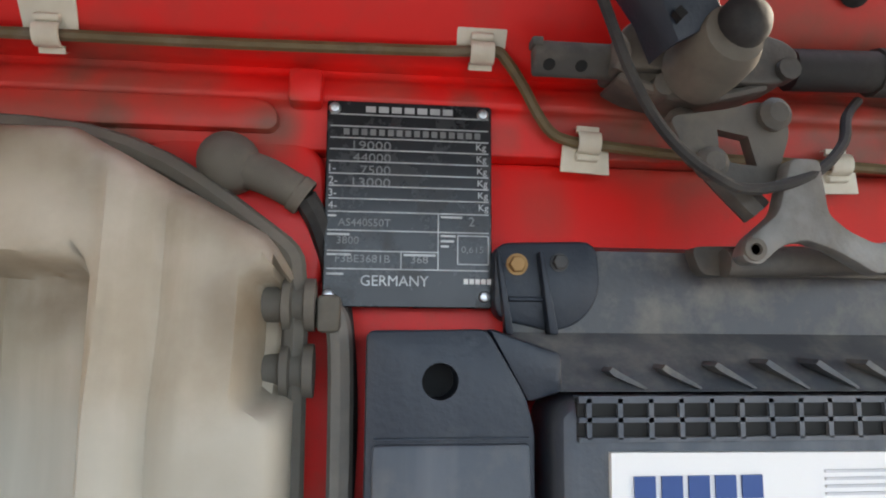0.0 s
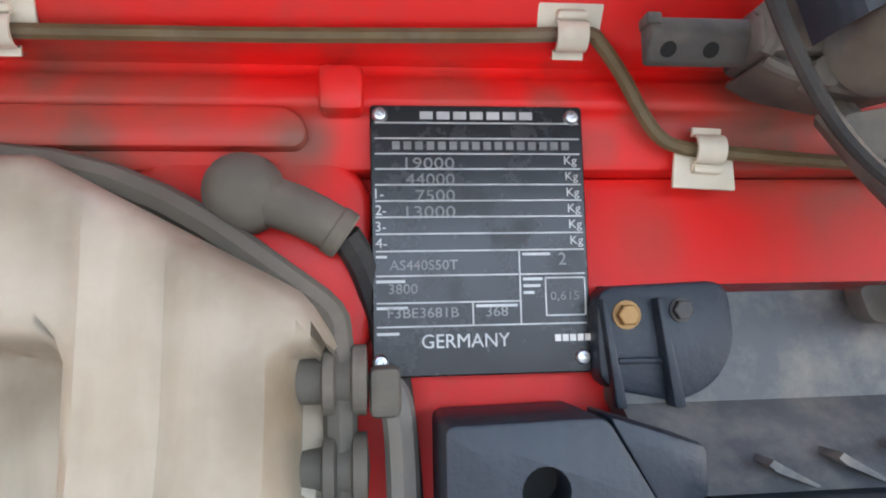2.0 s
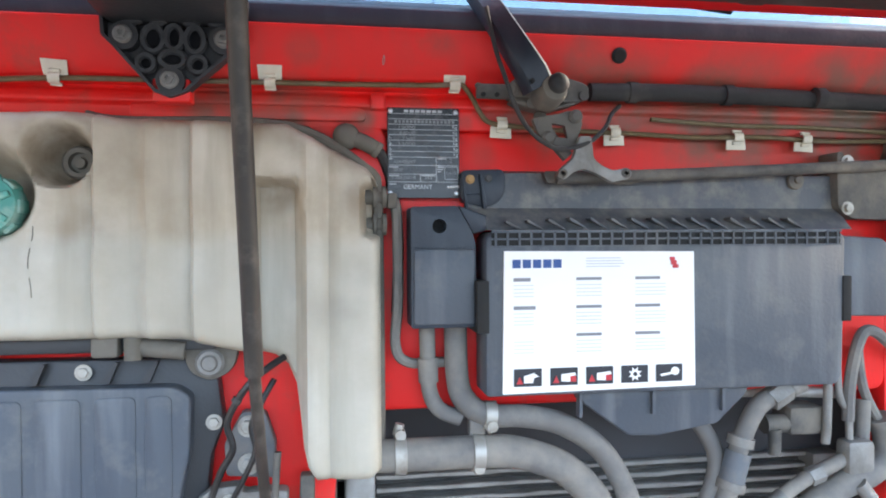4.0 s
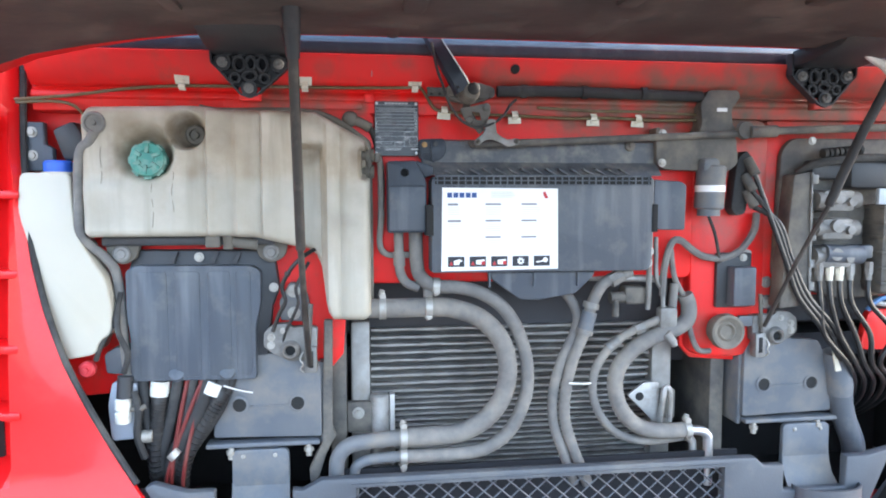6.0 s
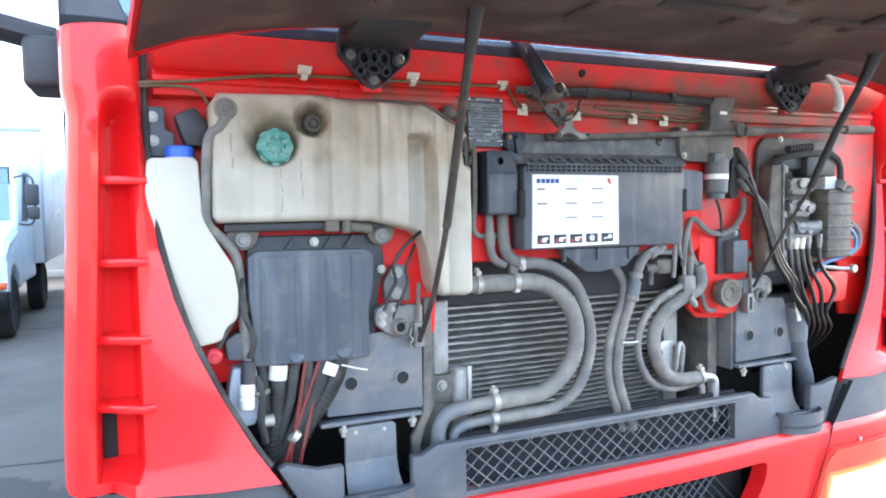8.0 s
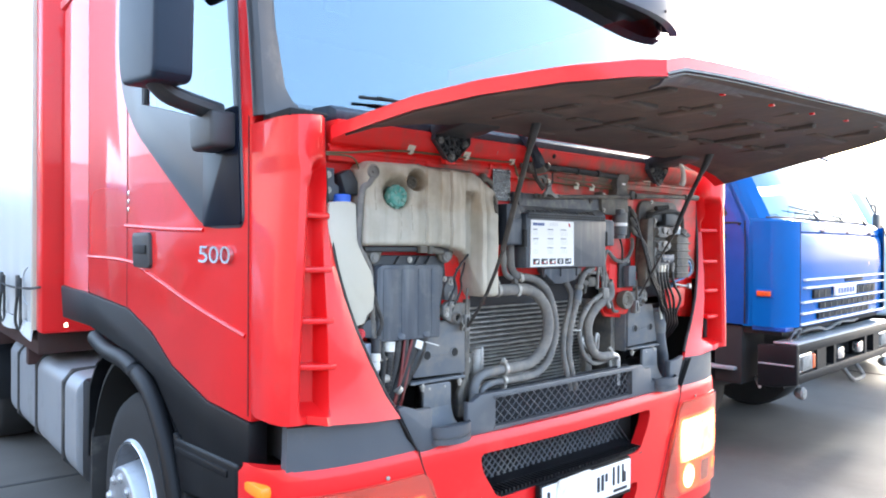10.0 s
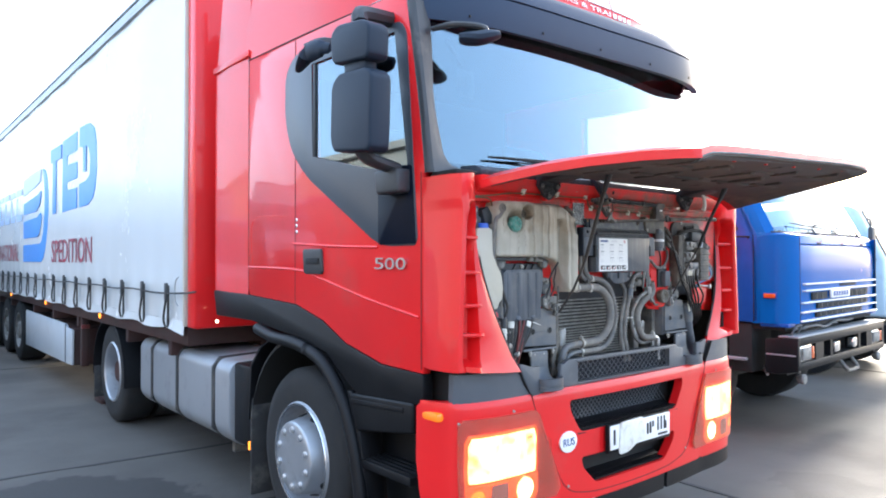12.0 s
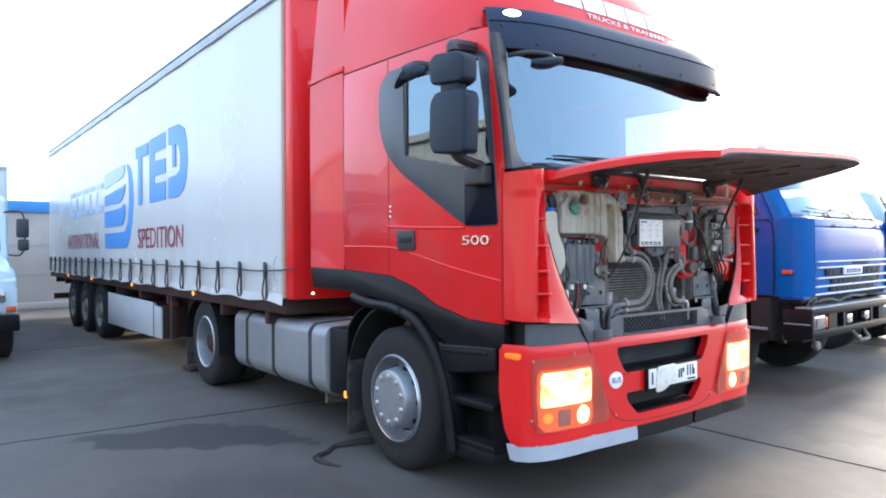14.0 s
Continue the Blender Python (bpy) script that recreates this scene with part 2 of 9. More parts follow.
SHED = mat("warehouse_cladding", (0.26, 0.24, 0.22), 0.8, col2=(0.2, 0.185, 0.17), scale=0.4, bump=0.1, bscale=3)
HEAD = glow("lit_headlamp", (1.0, 0.70, 0.34), 4.0)
hn, hl_ = HEAD.node_tree.nodes, HEAD.node_tree.links
h_noise, h_range, h_tc = hn.new("ShaderNodeTexNoise"), hn.new("ShaderNodeMapRange"), hn.new("ShaderNodeTexCoord")
h_noise.inputs["Scale"].default_value, h_noise.inputs["Detail"].default_value = 11.0, 4.0
h_range.inputs["From Min"].default_value, h_range.inputs["From Max"].default_value = 0.30, 0.52
h_range.inputs["To Min"].default_value, h_range.inputs["To Max"].default_value = 0.5, 4.0
hl_.new(h_tc.outputs["Object"], h_noise.inputs["Vector"])
hl_.new(h_noise.outputs["Fac"], h_range.inputs["Value"])
hl_.new(h_range.outputs[0], hn["Principled BSDF"].inputs["Emission Strength"])
# Emission that imitates the amber glow round the headlamps, no lamp itself
HALOGLOW = glow("lamp_reflector_glow", (1.0, 0.42, 0.12), 0.22)
WARM = glow("warm_lit_lamp", (1.0, 0.60, 0.20), 2.2)
AMBERC = glow("corner_indicator", (1.0, 0.20, 0.015), 0.085)
AMBERS = glow("small_amber_marker", (1.0, 0.28, 0.03), 0.5)
WHITEL = glow("lit_marker_lamp", (1.0, 0.84, 0.58), 1.0)
GLASS = mat("clear_glass", (0.9, 0.95, 0.97), 0.0, col2=(0.9, 0.95, 0.97), bump=0, trans=1.0)
TINTED = mat("tinted_screen_glass", (0.30, 0.40, 0.45), 0.0, col2=(0.30, 0.40, 0.45), bump=0, trans=1.0)
TINTED.node_tree.nodes["Principled BSDF"].inputs["IOR"].default_value = 2.4
TINTED.node_tree.nodes["Principled BSDF"].inputs["Specular Tint"].default_value = (0.66, 0.86, 1.0, 1.0)
LENS = mat("lamp_lens", (0.90, 0.34, 0.26), 0.12, col2=(0.85, 0.28, 0.20), bump=0, trans=0.85)
LAMPBOWL = mat("lamp_bowl", (0.66, 0.05, 0.04), 0.4, col2=(0.56, 0.04, 0.035), scale=4, bump=0.05)


for m_ in (BLUEK, BLUESHADE, SKIRT, MIRRORG, VISORM):
    m_.node_tree.nodes["Principled BSDF"].inputs["Specular IOR Level"].default_value = 0.1 if m_ is BLUEK else 0.2


def stained_shaded(m, spots, col):
    """Adds ragged spots of stain and painted shade round given places: (x, y, z, radius, strength)."""
    n, l = m.node_tree.nodes, m.node_tree.links
    b = n["Principled BSDF"]
    src = b.inputs["Base Color"].links[0].from_socket
    tc = n.new("ShaderNodeTexCoord")
    no = n.new("ShaderNodeTexNoise")
    no.inputs["Scale"].default_value, no.inputs["Detail"].default_value = 28.0, 6.0
    l.new(tc.outputs["Object"], no.inputs["Vector"])
    for x, y, z, r, k in spots:
        d = n.new("ShaderNodeVectorMath")
        d.operation = "DISTANCE"
        d.inputs[1].default_value = (x, y, z)
        l.new(tc.outputs["Object"], d.inputs[0])
        f = n.new("ShaderNodeMapRange")
        f.interpolation_type = "SMOOTHSTEP"
        f.inputs["From Min"].default_value, f.inputs["From Max"].default_value = r, r * 0.25
        l.new(d.outputs["Value"], f.inputs["Value"])
        g = n.new("ShaderNodeMapRange")
        g.inputs["From Min"].default_value, g.inputs["From Max"].default_value = 0.3, 0.65
        g.inputs["To Min"].default_value = 0.35
        l.new(no.outputs["Fac"], g.inputs["Value"])
        h = n.new("ShaderNodeMath")
        h.operation = "MULTIPLY"
        l.new(f.outputs[0], h.inputs[0])
        l.new(g.outputs[0], h.inputs[1])
        h2 = n.new("ShaderNodeMath")
        h2.operation = "MULTIPLY"
        h2.inputs[1].default_value = k
        l.new(h.outputs[0], h2.inputs[0])
        x_ = n.new("ShaderNodeMix")
        x_.data_type = "RGBA"
        l.new(h2.outputs[0], x_.inputs["Factor"])
        l.new(src, x_.inputs["A"])
        x_.inputs["B"].default_value = (*col, 1)
        src = x_.outputs["Result"]
    l.new(src, b.inputs["Base Color"])
    return m


# Brown stains; the first four, on the upper right edge, also paint its shade
stained_shaded(TANKW, [(-0.505, -0.014, 1.880, 0.045, 0.6), (-0.465, -0.014, 1.868, 0.045, 0.75), (-0.430, -0.012, 1.850, 0.040, 0.75), (-0.405, -0.012, 1.830, 0.035, 0.75), (-0.445, -0.04, 1.674, 0.04, 0.45), (-0.41, -0.04, 1.672, 0.03, 0.5), (-0.825, -0.03, 1.825, 0.075, 0.8), (-0.735, -0.01, 1.848, 0.075, 1.0), (-0.716, 0.0, 1.842, 0.05, 0.9), (-0.43, -0.03, 1.735, 0.03, 0.5), (-0.385, -0.03, 1.700, 0.03, 0.55), (-0.86, -0.03, 1.78, 0.05, 0.5), (-0.492, -0.012, 1.812, 0.040, 1.0), (-0.395, -0.03, 1.79, 0.04, 0.5), (-0.42, -0.05, 1.66, 0.045, 0.35), (-0.40, -0.05, 1.715, 0.03, 0.4), (-0.62, -0.04, 1.65, 0.09, 0.25), (-0.60, -0.04, 1.80, 0.06, 0.25), (-0.66, -0.03, 1.84, 0.05, 0.35), (-0.53, -0.03, 1.895, 0.05, 0.45), (-0.41, -0.03, 1.85, 0.035, 0.5), (-0.47, -0.025, 1.880, 0.045, 0.4), (-0.395, -0.025, 1.81, 0.035, 0.8), (-0.62, -0.03, 1.893, 0.05, 0.5), (-0.70, -0.03, 1.76, 0.05, 0.45), (-0.47, -0.035, 1.70, 0.04, 0.4), (-0.88, -0.03, 1.68, 0.06, 0.35), (-0.56, -0.04, 1.70, 0.05, 0.25)], (0.17, 0.12, 0.075))


# Grime; upper spots right of the wiper pivot also paint the cable's shadow
stained_shaded(RED_IN, [(-0.48, 0.0, 1.905, 0.06, 0.85), (-0.56, 0.0, 1.905, 0.06, 0.8), (-0.195, 0.0, 1.908, 0.045, 0.75), (-0.15, 0.0, 1.90, 0.06, 0.8), (-0.236, -0.003, 1.912, 0.02, 0.55), (-0.285, -0.004, 1.915, 0.014, 0.5), (-0.262, 0.0, 1.898, 0.014, 0.5),
                 (-0.40, 0.0, 1.893, 0.03, 0.8), (-0.385, -0.008, 1.902, 0.02, 0.8), (-0.43, -0.01, 1.915, 0.03, 0.6), (-0.33, 0.0, 1.918, 0.03, 0.5), (-0.24, 0.0, 1.86, 0.03, 0.35), (-0.46, -0.03, 1.975, 0.03, 0.5), (-0.30, -0.04, 1.985, 0.025, 0.4), (-0.12, -0.04, 1.965, 0.05, 0.6), (-0.47, 0.0, 1.86, 0.05, 0.7), (0.05, 0.0, 1.905, 0.07, 0.6), (0.25, 0.0, 1.90, 0.09, 0.7), (0.45, 0.0, 1.90, 0.08, 0.5), (0.62, 0.0, 1.86, 0.12, 0.6), (0.78, 0.0, 1.80, 0.12, 0.6), (0.92, 0.0, 1.70, 0.12, 0.5), (0.55, 0.0, 1.64, 0.08, 0.5), (0.70, 0.0, 1.95, 0.10, 0.5), (0.90, 0.0, 1.93, 0.10, 0.5), (0.42, 0.0, 1.62, 0.07, 0.4), (-0.34, 0.0, 1.68, 0.05, 0.4), (0.33, -0.01, 1.93, 0.09, 0.8), (0.52, -0.01, 1.94, 0.10, 0.8), (0.40, 0.0, 1.80, 0.09, 0.7), (0.52, 0.0, 1.76, 0.08, 0.7), (0.88, 0.0, 1.86, 0.10, 0.7), (1.0, 0.0, 1.80, 0.12, 0.6), (1.0, 0.0, 1.62, 0.12, 0.5), (0.88, 0.0, 1.42, 0.08, 0.5), (0.15, -0.01, 1.915, 0.06, 0.7), (-0.02, -0.01, 1.912, 0.05, 0.6), (0.50, 0.0, 1.50, 0.06, 0.5), (0.45, 0.0, 1.38, 0.05, 0.4), (0.10, -0.01, 1.895, 0.13, 0.9), (0.30, -0.01, 1.905, 0.14, 0.95), (-0.06, -0.01, 1.925, 0.09, 0.8), (0.46, -0.01, 1.89, 0.13, 0.95), (0.22, -0.03, 1.955, 0.06, 0.6), (0.42, -0.03, 1.960, 0.08, 0.8), (0.05, -0.02, 1.945, 0.05, 0.7), (0.62, -0.02, 1.945, 0.10, 0.8), (0.78, -0.02, 1.955, 0.10, 0.7), (0.66, 0.0, 1.90, 0.10, 0.9), (0.84, 0.0, 1.89, 0.12, 0.8), (0.95, -0.02, 1.97, 0.08, 0.6), (0.93, 0.0, 1.58, 0.10, 0.7), (0.40, 0.0, 1.68, 0.08, 0.5), (0.38, 0.0, 1.42, 0.06, 0.5)], (0.13, 0.10, 0.07))


STRUT = mat("dusty_strut_paint", (0.026, 0.023, 0.021), 0.45, col2=(0.045, 0.039, 0.033), scale=30, bump=0.05, dirt=(0.15, 0.13, 0.11), dirty=0.28, dscale=22)
# Near-black that stands in for the shade behind the mesh and in hinge cells
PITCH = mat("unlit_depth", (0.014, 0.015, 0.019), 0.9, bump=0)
AIRHOSE = mat("glossy_black_hose", (0.012, 0.012, 0.013), 0.36, col2=(0.02, 0.02, 0.02), scale=30, bump=0.03, dirt=(0.10, 0.09, 0.08), dirty=0.18, dscale=30)
MESHW = mat("worn_grey_wire", (0.115, 0.122, 0.135), 0.45, 0.2, col2=(0.07, 0.074, 0.082), scale=40, bump=0.05)
LINER = mat("dusty_flap_liner", (0.043, 0.035, 0.033), 0.65, col2=(0.078, 0.062, 0.057), scale=5, bump=0.35, bscale=30, dirt=(0.18, 0.135, 0.115), dirty=0.36, dscale=7)


def filled(m, level, col, share):
    """A tint below the liquid level that shows through the plastic, with an uneven rim."""
    n, l = m.node_tree.nodes, m.node_tree.links
    b = n["Principled BSDF"]
    src = b.inputs["Base Color"].links[0].from_socket
    tc, sep, no = n.new("ShaderNodeTexCoord"), n.new("ShaderNodeSeparateXYZ"), n.new("ShaderNodeTexNoise")
    no.inputs["Scale"].default_value = 14.0
    l.new(tc.outputs["Object"], sep.inputs[0])
    l.new(tc.outputs["Object"], no.inputs["Vector"])
    add = n.new("ShaderNodeMath")
    add.operation = "MULTIPLY_ADD"
    add.inputs[1].default_value = 0.03
    l.new(no.outputs["Fac"], add.inputs[0])
    l.new(sep.outputs["Z"], add.inputs[2])
    r = n.new("ShaderNodeMapRange")
    r.inputs["From Min"].default_value, r.inputs["From Max"].default_value = level + 0.030, level + 0.008
    r.inputs["To Max"].default_value = share
    l.new(add.outputs[0], r.inputs["Value"])
    x = n.new("ShaderNodeMix")
    x.data_type = "RGBA"
    l.new(r.outputs[0], x.inputs["Factor"])
    l.new(src, x.inputs["A"])
    x.inputs["B"].default_value = (*col, 1)
    l.new(x.outputs["Result"], b.inputs["Base Color"])


filled(TANKW, 1.752, (0.43, 0.43, 0.375), 0.42)
CHIP = mat("chipped_primer", (0.55, 0.30, 0.28), 0.6, bump=0)


def concrete_ground():
    m = mat("concrete_yard", (0.098, 0.088, 0.078), 0.8, col2=(0.066, 0.059, 0.052), scale=1.1, amount=0.5, bump=0.5, bscale=45,
            dirt=(0.046, 0.041, 0.036), dirty=0.30, dscale=0.45)
    return m


def soaked(m, spots, col, share, ragged_by=0.22):
    """A wet patch with a ragged rim: the union of round spots (x, y, radius) on warped ground."""
    n, l = m.node_tree.nodes, m.node_tree.links
    b = n["Principled BSDF"]
    src = b.inputs["Base Color"].links[0].from_socket
    tc = n.new("ShaderNodeTexCoord")
    no = n.new("ShaderNodeTexNoise")
    no.inputs["Scale"].default_value, no.inputs["Detail"].default_value, no.inputs["Roughness"].default_value = 3.2, 7.0, 0.62
    l.new(tc.outputs["Object"], no.inputs["Vector"])
    off = n.new("ShaderNodeVectorMath")
    off.operation = "MULTIPLY_ADD"
    off.inputs[1].default_value = (ragged_by * 2, ragged_by * 2, 0)
    l.new(no.outputs["Color"], off.inputs[0])
    l.new(tc.outputs["Object"], off.inputs[2])
    flat = None
    for x, y, r in spots:
        d = n.new("ShaderNodeVectorMath")
        d.operation = "DISTANCE"
        d.inputs[1].default_value = (x + ragged_by, y + ragged_by, 0)
        l.new(off.outputs[0], d.inputs[0])
        f = n.new("ShaderNodeMapRange")
        f.interpolation_type = "SMOOTHSTEP"
        f.inputs["From Min"].default_value, f.inputs["From Max"].default_value = r + 0.03, r - 0.03
        l.new(d.outputs["Value"], f.inputs["Value"])
        if flat is None:
            flat = f.outputs[0]
        else:
            h = n.new("ShaderNodeMath")
            h.operation = "MAXIMUM"
            l.new(flat, h.inputs[0])
            l.new(f.outputs[0], h.inputs[1])
            flat = h.outputs[0]
    k = n.new("ShaderNodeMath")
    k.operation = "MULTIPLY"
    k.inputs[1].default_value = share
    l.new(flat, k.inputs[0])
    x_ = n.new("ShaderNodeMix")
    x_.data_type = "RGBA"
    l.new(k.outputs[0], x_.inputs["Factor"])
    l.new(src, x_.inputs["A"])
    x_.inputs["B"].default_value = (*col, 1)
    l.new(x_.outputs["Result"], b.inputs["Base Color"])


GROUND = concrete_ground()
soaked(GROUND, [(-2.64, 3.55, 0.16), (-2.48, 3.38, 0.24), (-2.31, 3.26, 0.31), (-2.12, 3.20, 0.39), (-1.91, 3.10, 0.40), (-1.70, 2.92, 0.31), (-1.53, 2.72, 0.28), (-1.44, 2.60, 0.19), (-1.37, 2.50, 0.10), (-1.33, 2.34, 0.06)], (0.030, 0.028, 0.026), 0.88)
soaked(GROUND, [(-3.1, 5.6, 0.35), (-2.7, 6.6, 0.3), (-3.9, 2.9, 0.2), (-4.3, 4.4, 0.4), (-2.6, 1.6, 0.12), (-3.3, 7.8, 0.35), (-1.7, 1.2, 0.18), (-3.2, 1.0, 0.3), (2.2, -0.2, 0.35), (3.4, -1.0, 0.3)], (0.050, 0.045, 0.040), 0.45, 0.5)
WET = mat("wet_concrete", (0.030, 0.028, 0.027), 0.7, col2=(0.046, 0.043, 0.040), scale=3, bump=0.3, bscale=45)
WET.node_tree.nodes["Principled BSDF"].inputs["Specular IOR Level"].default_value = 0.2
TARSEAL = mat("dark_joint", (0.04, 0.039, 0.037), 0.85, scale=3, bump=0.2)


# building helpers
def thing(name, at, label, category, group="", kind=""):
    ob = new(name)
    ob.location = at
    ob.empty_display_size = 0.1
    return tagged(ob, label, category, group, kind)


def finish(me, smooth):
    if smooth:
        me.polygons.foreach_set("use_smooth", [True] * len(me.polygons))
        me.set_sharp_from_angle(angle=radians(smooth))


def part(name, bm, material, parent=None, label="", smooth=38):
    """Links a bmesh, built in world metres, as one mesh object under a thing or a part."""
    me = bpy.data.meshes.new(name)
    bmesh.ops.recalc_face_normals(bm, faces=bm.faces)
    bm.to_mesh(me)
    bm.free()
    me.materials.append(material)
    finish(me, smooth)
    ob = new(name, me)
    if parent is not None:
        ob.parent = parent
        if parent.parent is None and parent.type == "EMPTY":
            ob.matrix_parent_inverse = Matrix.Translation(parent.location).inverted()
    if label:
        ob["label"] = label
    return ob


def solo(name, bm, material, label, category, group="", kind="", smooth=38):
    return tagged(part(name, bm, material, None, "", smooth), label, category, group, kind)


def each(name, bms, material, parent, label="", smooth=38):
    return [part(name, b, material, parent, label, smooth) for b in bms]


def join(*bms):
    out = bmesh.new()
    for b in bms:
        me = bpy.data.meshes.new("tmp")
        b.to_mesh(me)
        b.free()
        out.from_mesh(me)
        bpy.data.meshes.remove(me)
    return out


def bevelled(bm, r, seg=2, angle=25):
    if r > 0:
        bmesh.ops.recalc_face_normals(bm, faces=bm.faces)
        edges = [e for e in bm.edges if len(e.link_faces) == 2 and e.calc_face_angle(0) > radians(angle)]
        bmesh.ops.bevel(bm, geom=edges, offset=r, segments=seg, affect="EDGES", profile=0.5, clamp_overlap=True)
    return bm


def box(x0, x1, y0, y1, z0, z1, r=0.0, seg=2):
    bm = bmesh.new()
    bmesh.ops.create_cube(bm, size=1.0, matrix=Matrix.Translation(((x0 + x1) / 2, (y0 + y1) / 2, (z0 + z1) / 2))
                          @ Matrix.Diagonal((abs(x1 - x0), abs(y1 - y0), abs(z1 - z0), 1)))
    return bevelled(bm, r, seg)


def rounded(poly, r, n=4):
    """The polygon with its corners rounded."""
    out, k = [], len(poly)
    for i in range(k):
        p, a, b = Vector(poly[i]), Vector(poly[i - 1]), Vector(poly[(i + 1) % k])
        d = min(r, (a - p).length * 0.45, (b - p).length * 0.45)
        s, e = p + (a - p).normalized() * d, p + (b - p).normalized() * d
        for j in range(n + 1):
            t = j / n
            out.append(tuple((1 - t) ** 2 * s + 2 * t * (1 - t) * p + t * t * e))
    return out


def prism(poly, a0, a1, axis="y", r=0.0, seg=2, rc=0.0):
    """A polygon drawn in the plane across the axis, extruded from a0 to a1. y: (x, z); x: (y, z); z: (x, y)."""
    if rc:
        poly = rounded(poly, rc)
    put = {"y": lambda p, a: (p[0], a, p[1]), "x": lambda p, a: (a, p[0], p[1]), "z": lambda p, a: (p[0], p[1], a)}[axis]
    bm = bmesh.new()
    lo = [bm.verts.new(put(p, a0)) for p in poly]
    hi = [bm.verts.new(put(p, a1)) for p in poly]
    bm.faces.new(lo)
    bm.faces.new(hi)
    for i in range(len(poly)):
        j = (i + 1) % len(poly)
        bm.faces.new((lo[i], lo[j], hi[j], hi[i]))
    return bevelled(bm, r, seg)


def circle(cx, cy, rx, ry=None, n=20):
    return [(cx + rx * math.cos(2 * math.pi * i / n), cy + (ry or rx) * math.sin(2 * math.pi * i / n)) for i in range(n)]


def lathe(profile, at, axis, seg=24):
    """Turns (radius, height) pairs round an axis through at."""
    z = Vector(axis).normalized()
    q = z.to_track_quat("Z", "Y").to_matrix()
    bm = bmesh.new()
    rings = []
    for r, h in profile:
        if r < 1e-6:
            rings.append([bm.verts.new(Vector(at) + z * h)])
        else:
            rings.append([bm.verts.new(Vector(at) + q @ Vector((r * math.cos(2 * math.pi * i / seg), r * math.sin(2 * math.pi * i / seg), h))) for i in range(seg)])
    for a, b in zip(rings, rings[1:]):
        for i in range(seg):
            j = (i + 1) % seg
            if len(a) == 1 and len(b) == 1:
                continue
            if len(a) == 1:
                bm.faces.new((a[0], b[i], b[j]))
            elif len(b) == 1:
                bm.faces.new((a[i], a[j], b[0]))
            else:
                bm.faces.new((a[i], a[j], b[j], b[i]))
    return bm


def cyl(p0, p1, r, seg=16, r1=None, b=0.0):
    p0, p1 = Vector(p0), Vector(p1)
    h = (p1 - p0).length
    r1 = r if r1 is None else r1
    b = min(b, h * 0.4, r * 0.5)
    prof = [(0, 0), (r, 0), (r1, h), (0, h)] if not b else [(0, 0), (r - b, 0), (r, b), (r1, h - b), (r1 - b, h), (0, h)]
    return lathe(prof, p0, p1 - p0, seg)


def spline(pts, n=8):
    """Points along a smooth line through the given ones."""
    p = [Vector(v) for v in pts]
    if len(p) < 3:
        return p
    out = []
    for i in range(len(p) - 1):
        a, b, c, d = p[max(i - 1, 0)], p[i], p[i + 1], p[min(i + 2, len(p) - 1)]
        for j in range(n):
            t = j / n
            out.append(0.5 * (2 * b + (c - a) * t + (2 * a - 5 * b + 4 * c - d) * t * t + (3 * b - a - 3 * c + d) * t ** 3))
    return out + [p[-1]]


def tube(pts, r, seg=10, n=8, flat=1.0):
    """A round bar along a smooth line; r may be a function of the way along, 0 to 1; flat squeezes it along y."""
    line = spline(pts, n)
    bm = bmesh.new()
    rings, up = [], Vector((0, 1, 0))
    for i, p in enumerate(line):
        d = (line[min(i + 1, len(line) - 1)] - line[max(i - 1, 0)]).normalized()
        s = d.cross(up)
        if s.length < 0.2:
            s = d.cross(Vector((1, 0, 0)))
        s.normalize()
        u = s.cross(d).normalized()
        rr = r(i / (len(line) - 1)) if callable(r) else r
        rings.append([bm.verts.new(p + s * rr * math.cos(2 * math.pi * k / seg) + u * rr * flat * math.sin(2 * math.pi * k / seg)) for k in range(seg)])
    for a, b in zip(rings, rings[1:]):
        for k in range(seg):
            bm.faces.new((a[k], a[(k + 1) % seg], b[(k + 1) % seg], b[k]))
    bm.faces.new(rings[0])
    bm.faces.new(rings[-1])
    return bm


def loft(rows, thick=0.0, inward=(0, 1, 0)):
    """A sheet through rows of points, all of one length; thick gives it a back, shifted by that much inward."""
    bm = bmesh.new()
    g = [[bm.verts.new(p) for p in row] for row in rows]
    for a, b in zip(g, g[1:]):
        for i in range(len(a) - 1):
            bm.faces.new((a[i], a[i + 1], b[i + 1], b[i]))
    if thick:
        back = Vector(inward).normalized() * thick
        h = [[bm.verts.new(v.co + back) for v in row] for row in g]
        for a, b in zip(h, h[1:]):
            for i in range(len(a) - 1):
                bm.faces.new((a[i], b[i], b[i + 1], a[i + 1]))
        for f, k in ((g[0], h[0]), (g[-1], h[-1]), ([r[0] for r in g], [r[0] for r in h]), ([r[-1] for r in g], [r[-1] for r in h])):
            for i in range(len(f) - 1):
                bm.faces.new((f[i], f[i + 1], k[i + 1], k[i]))
    return bm


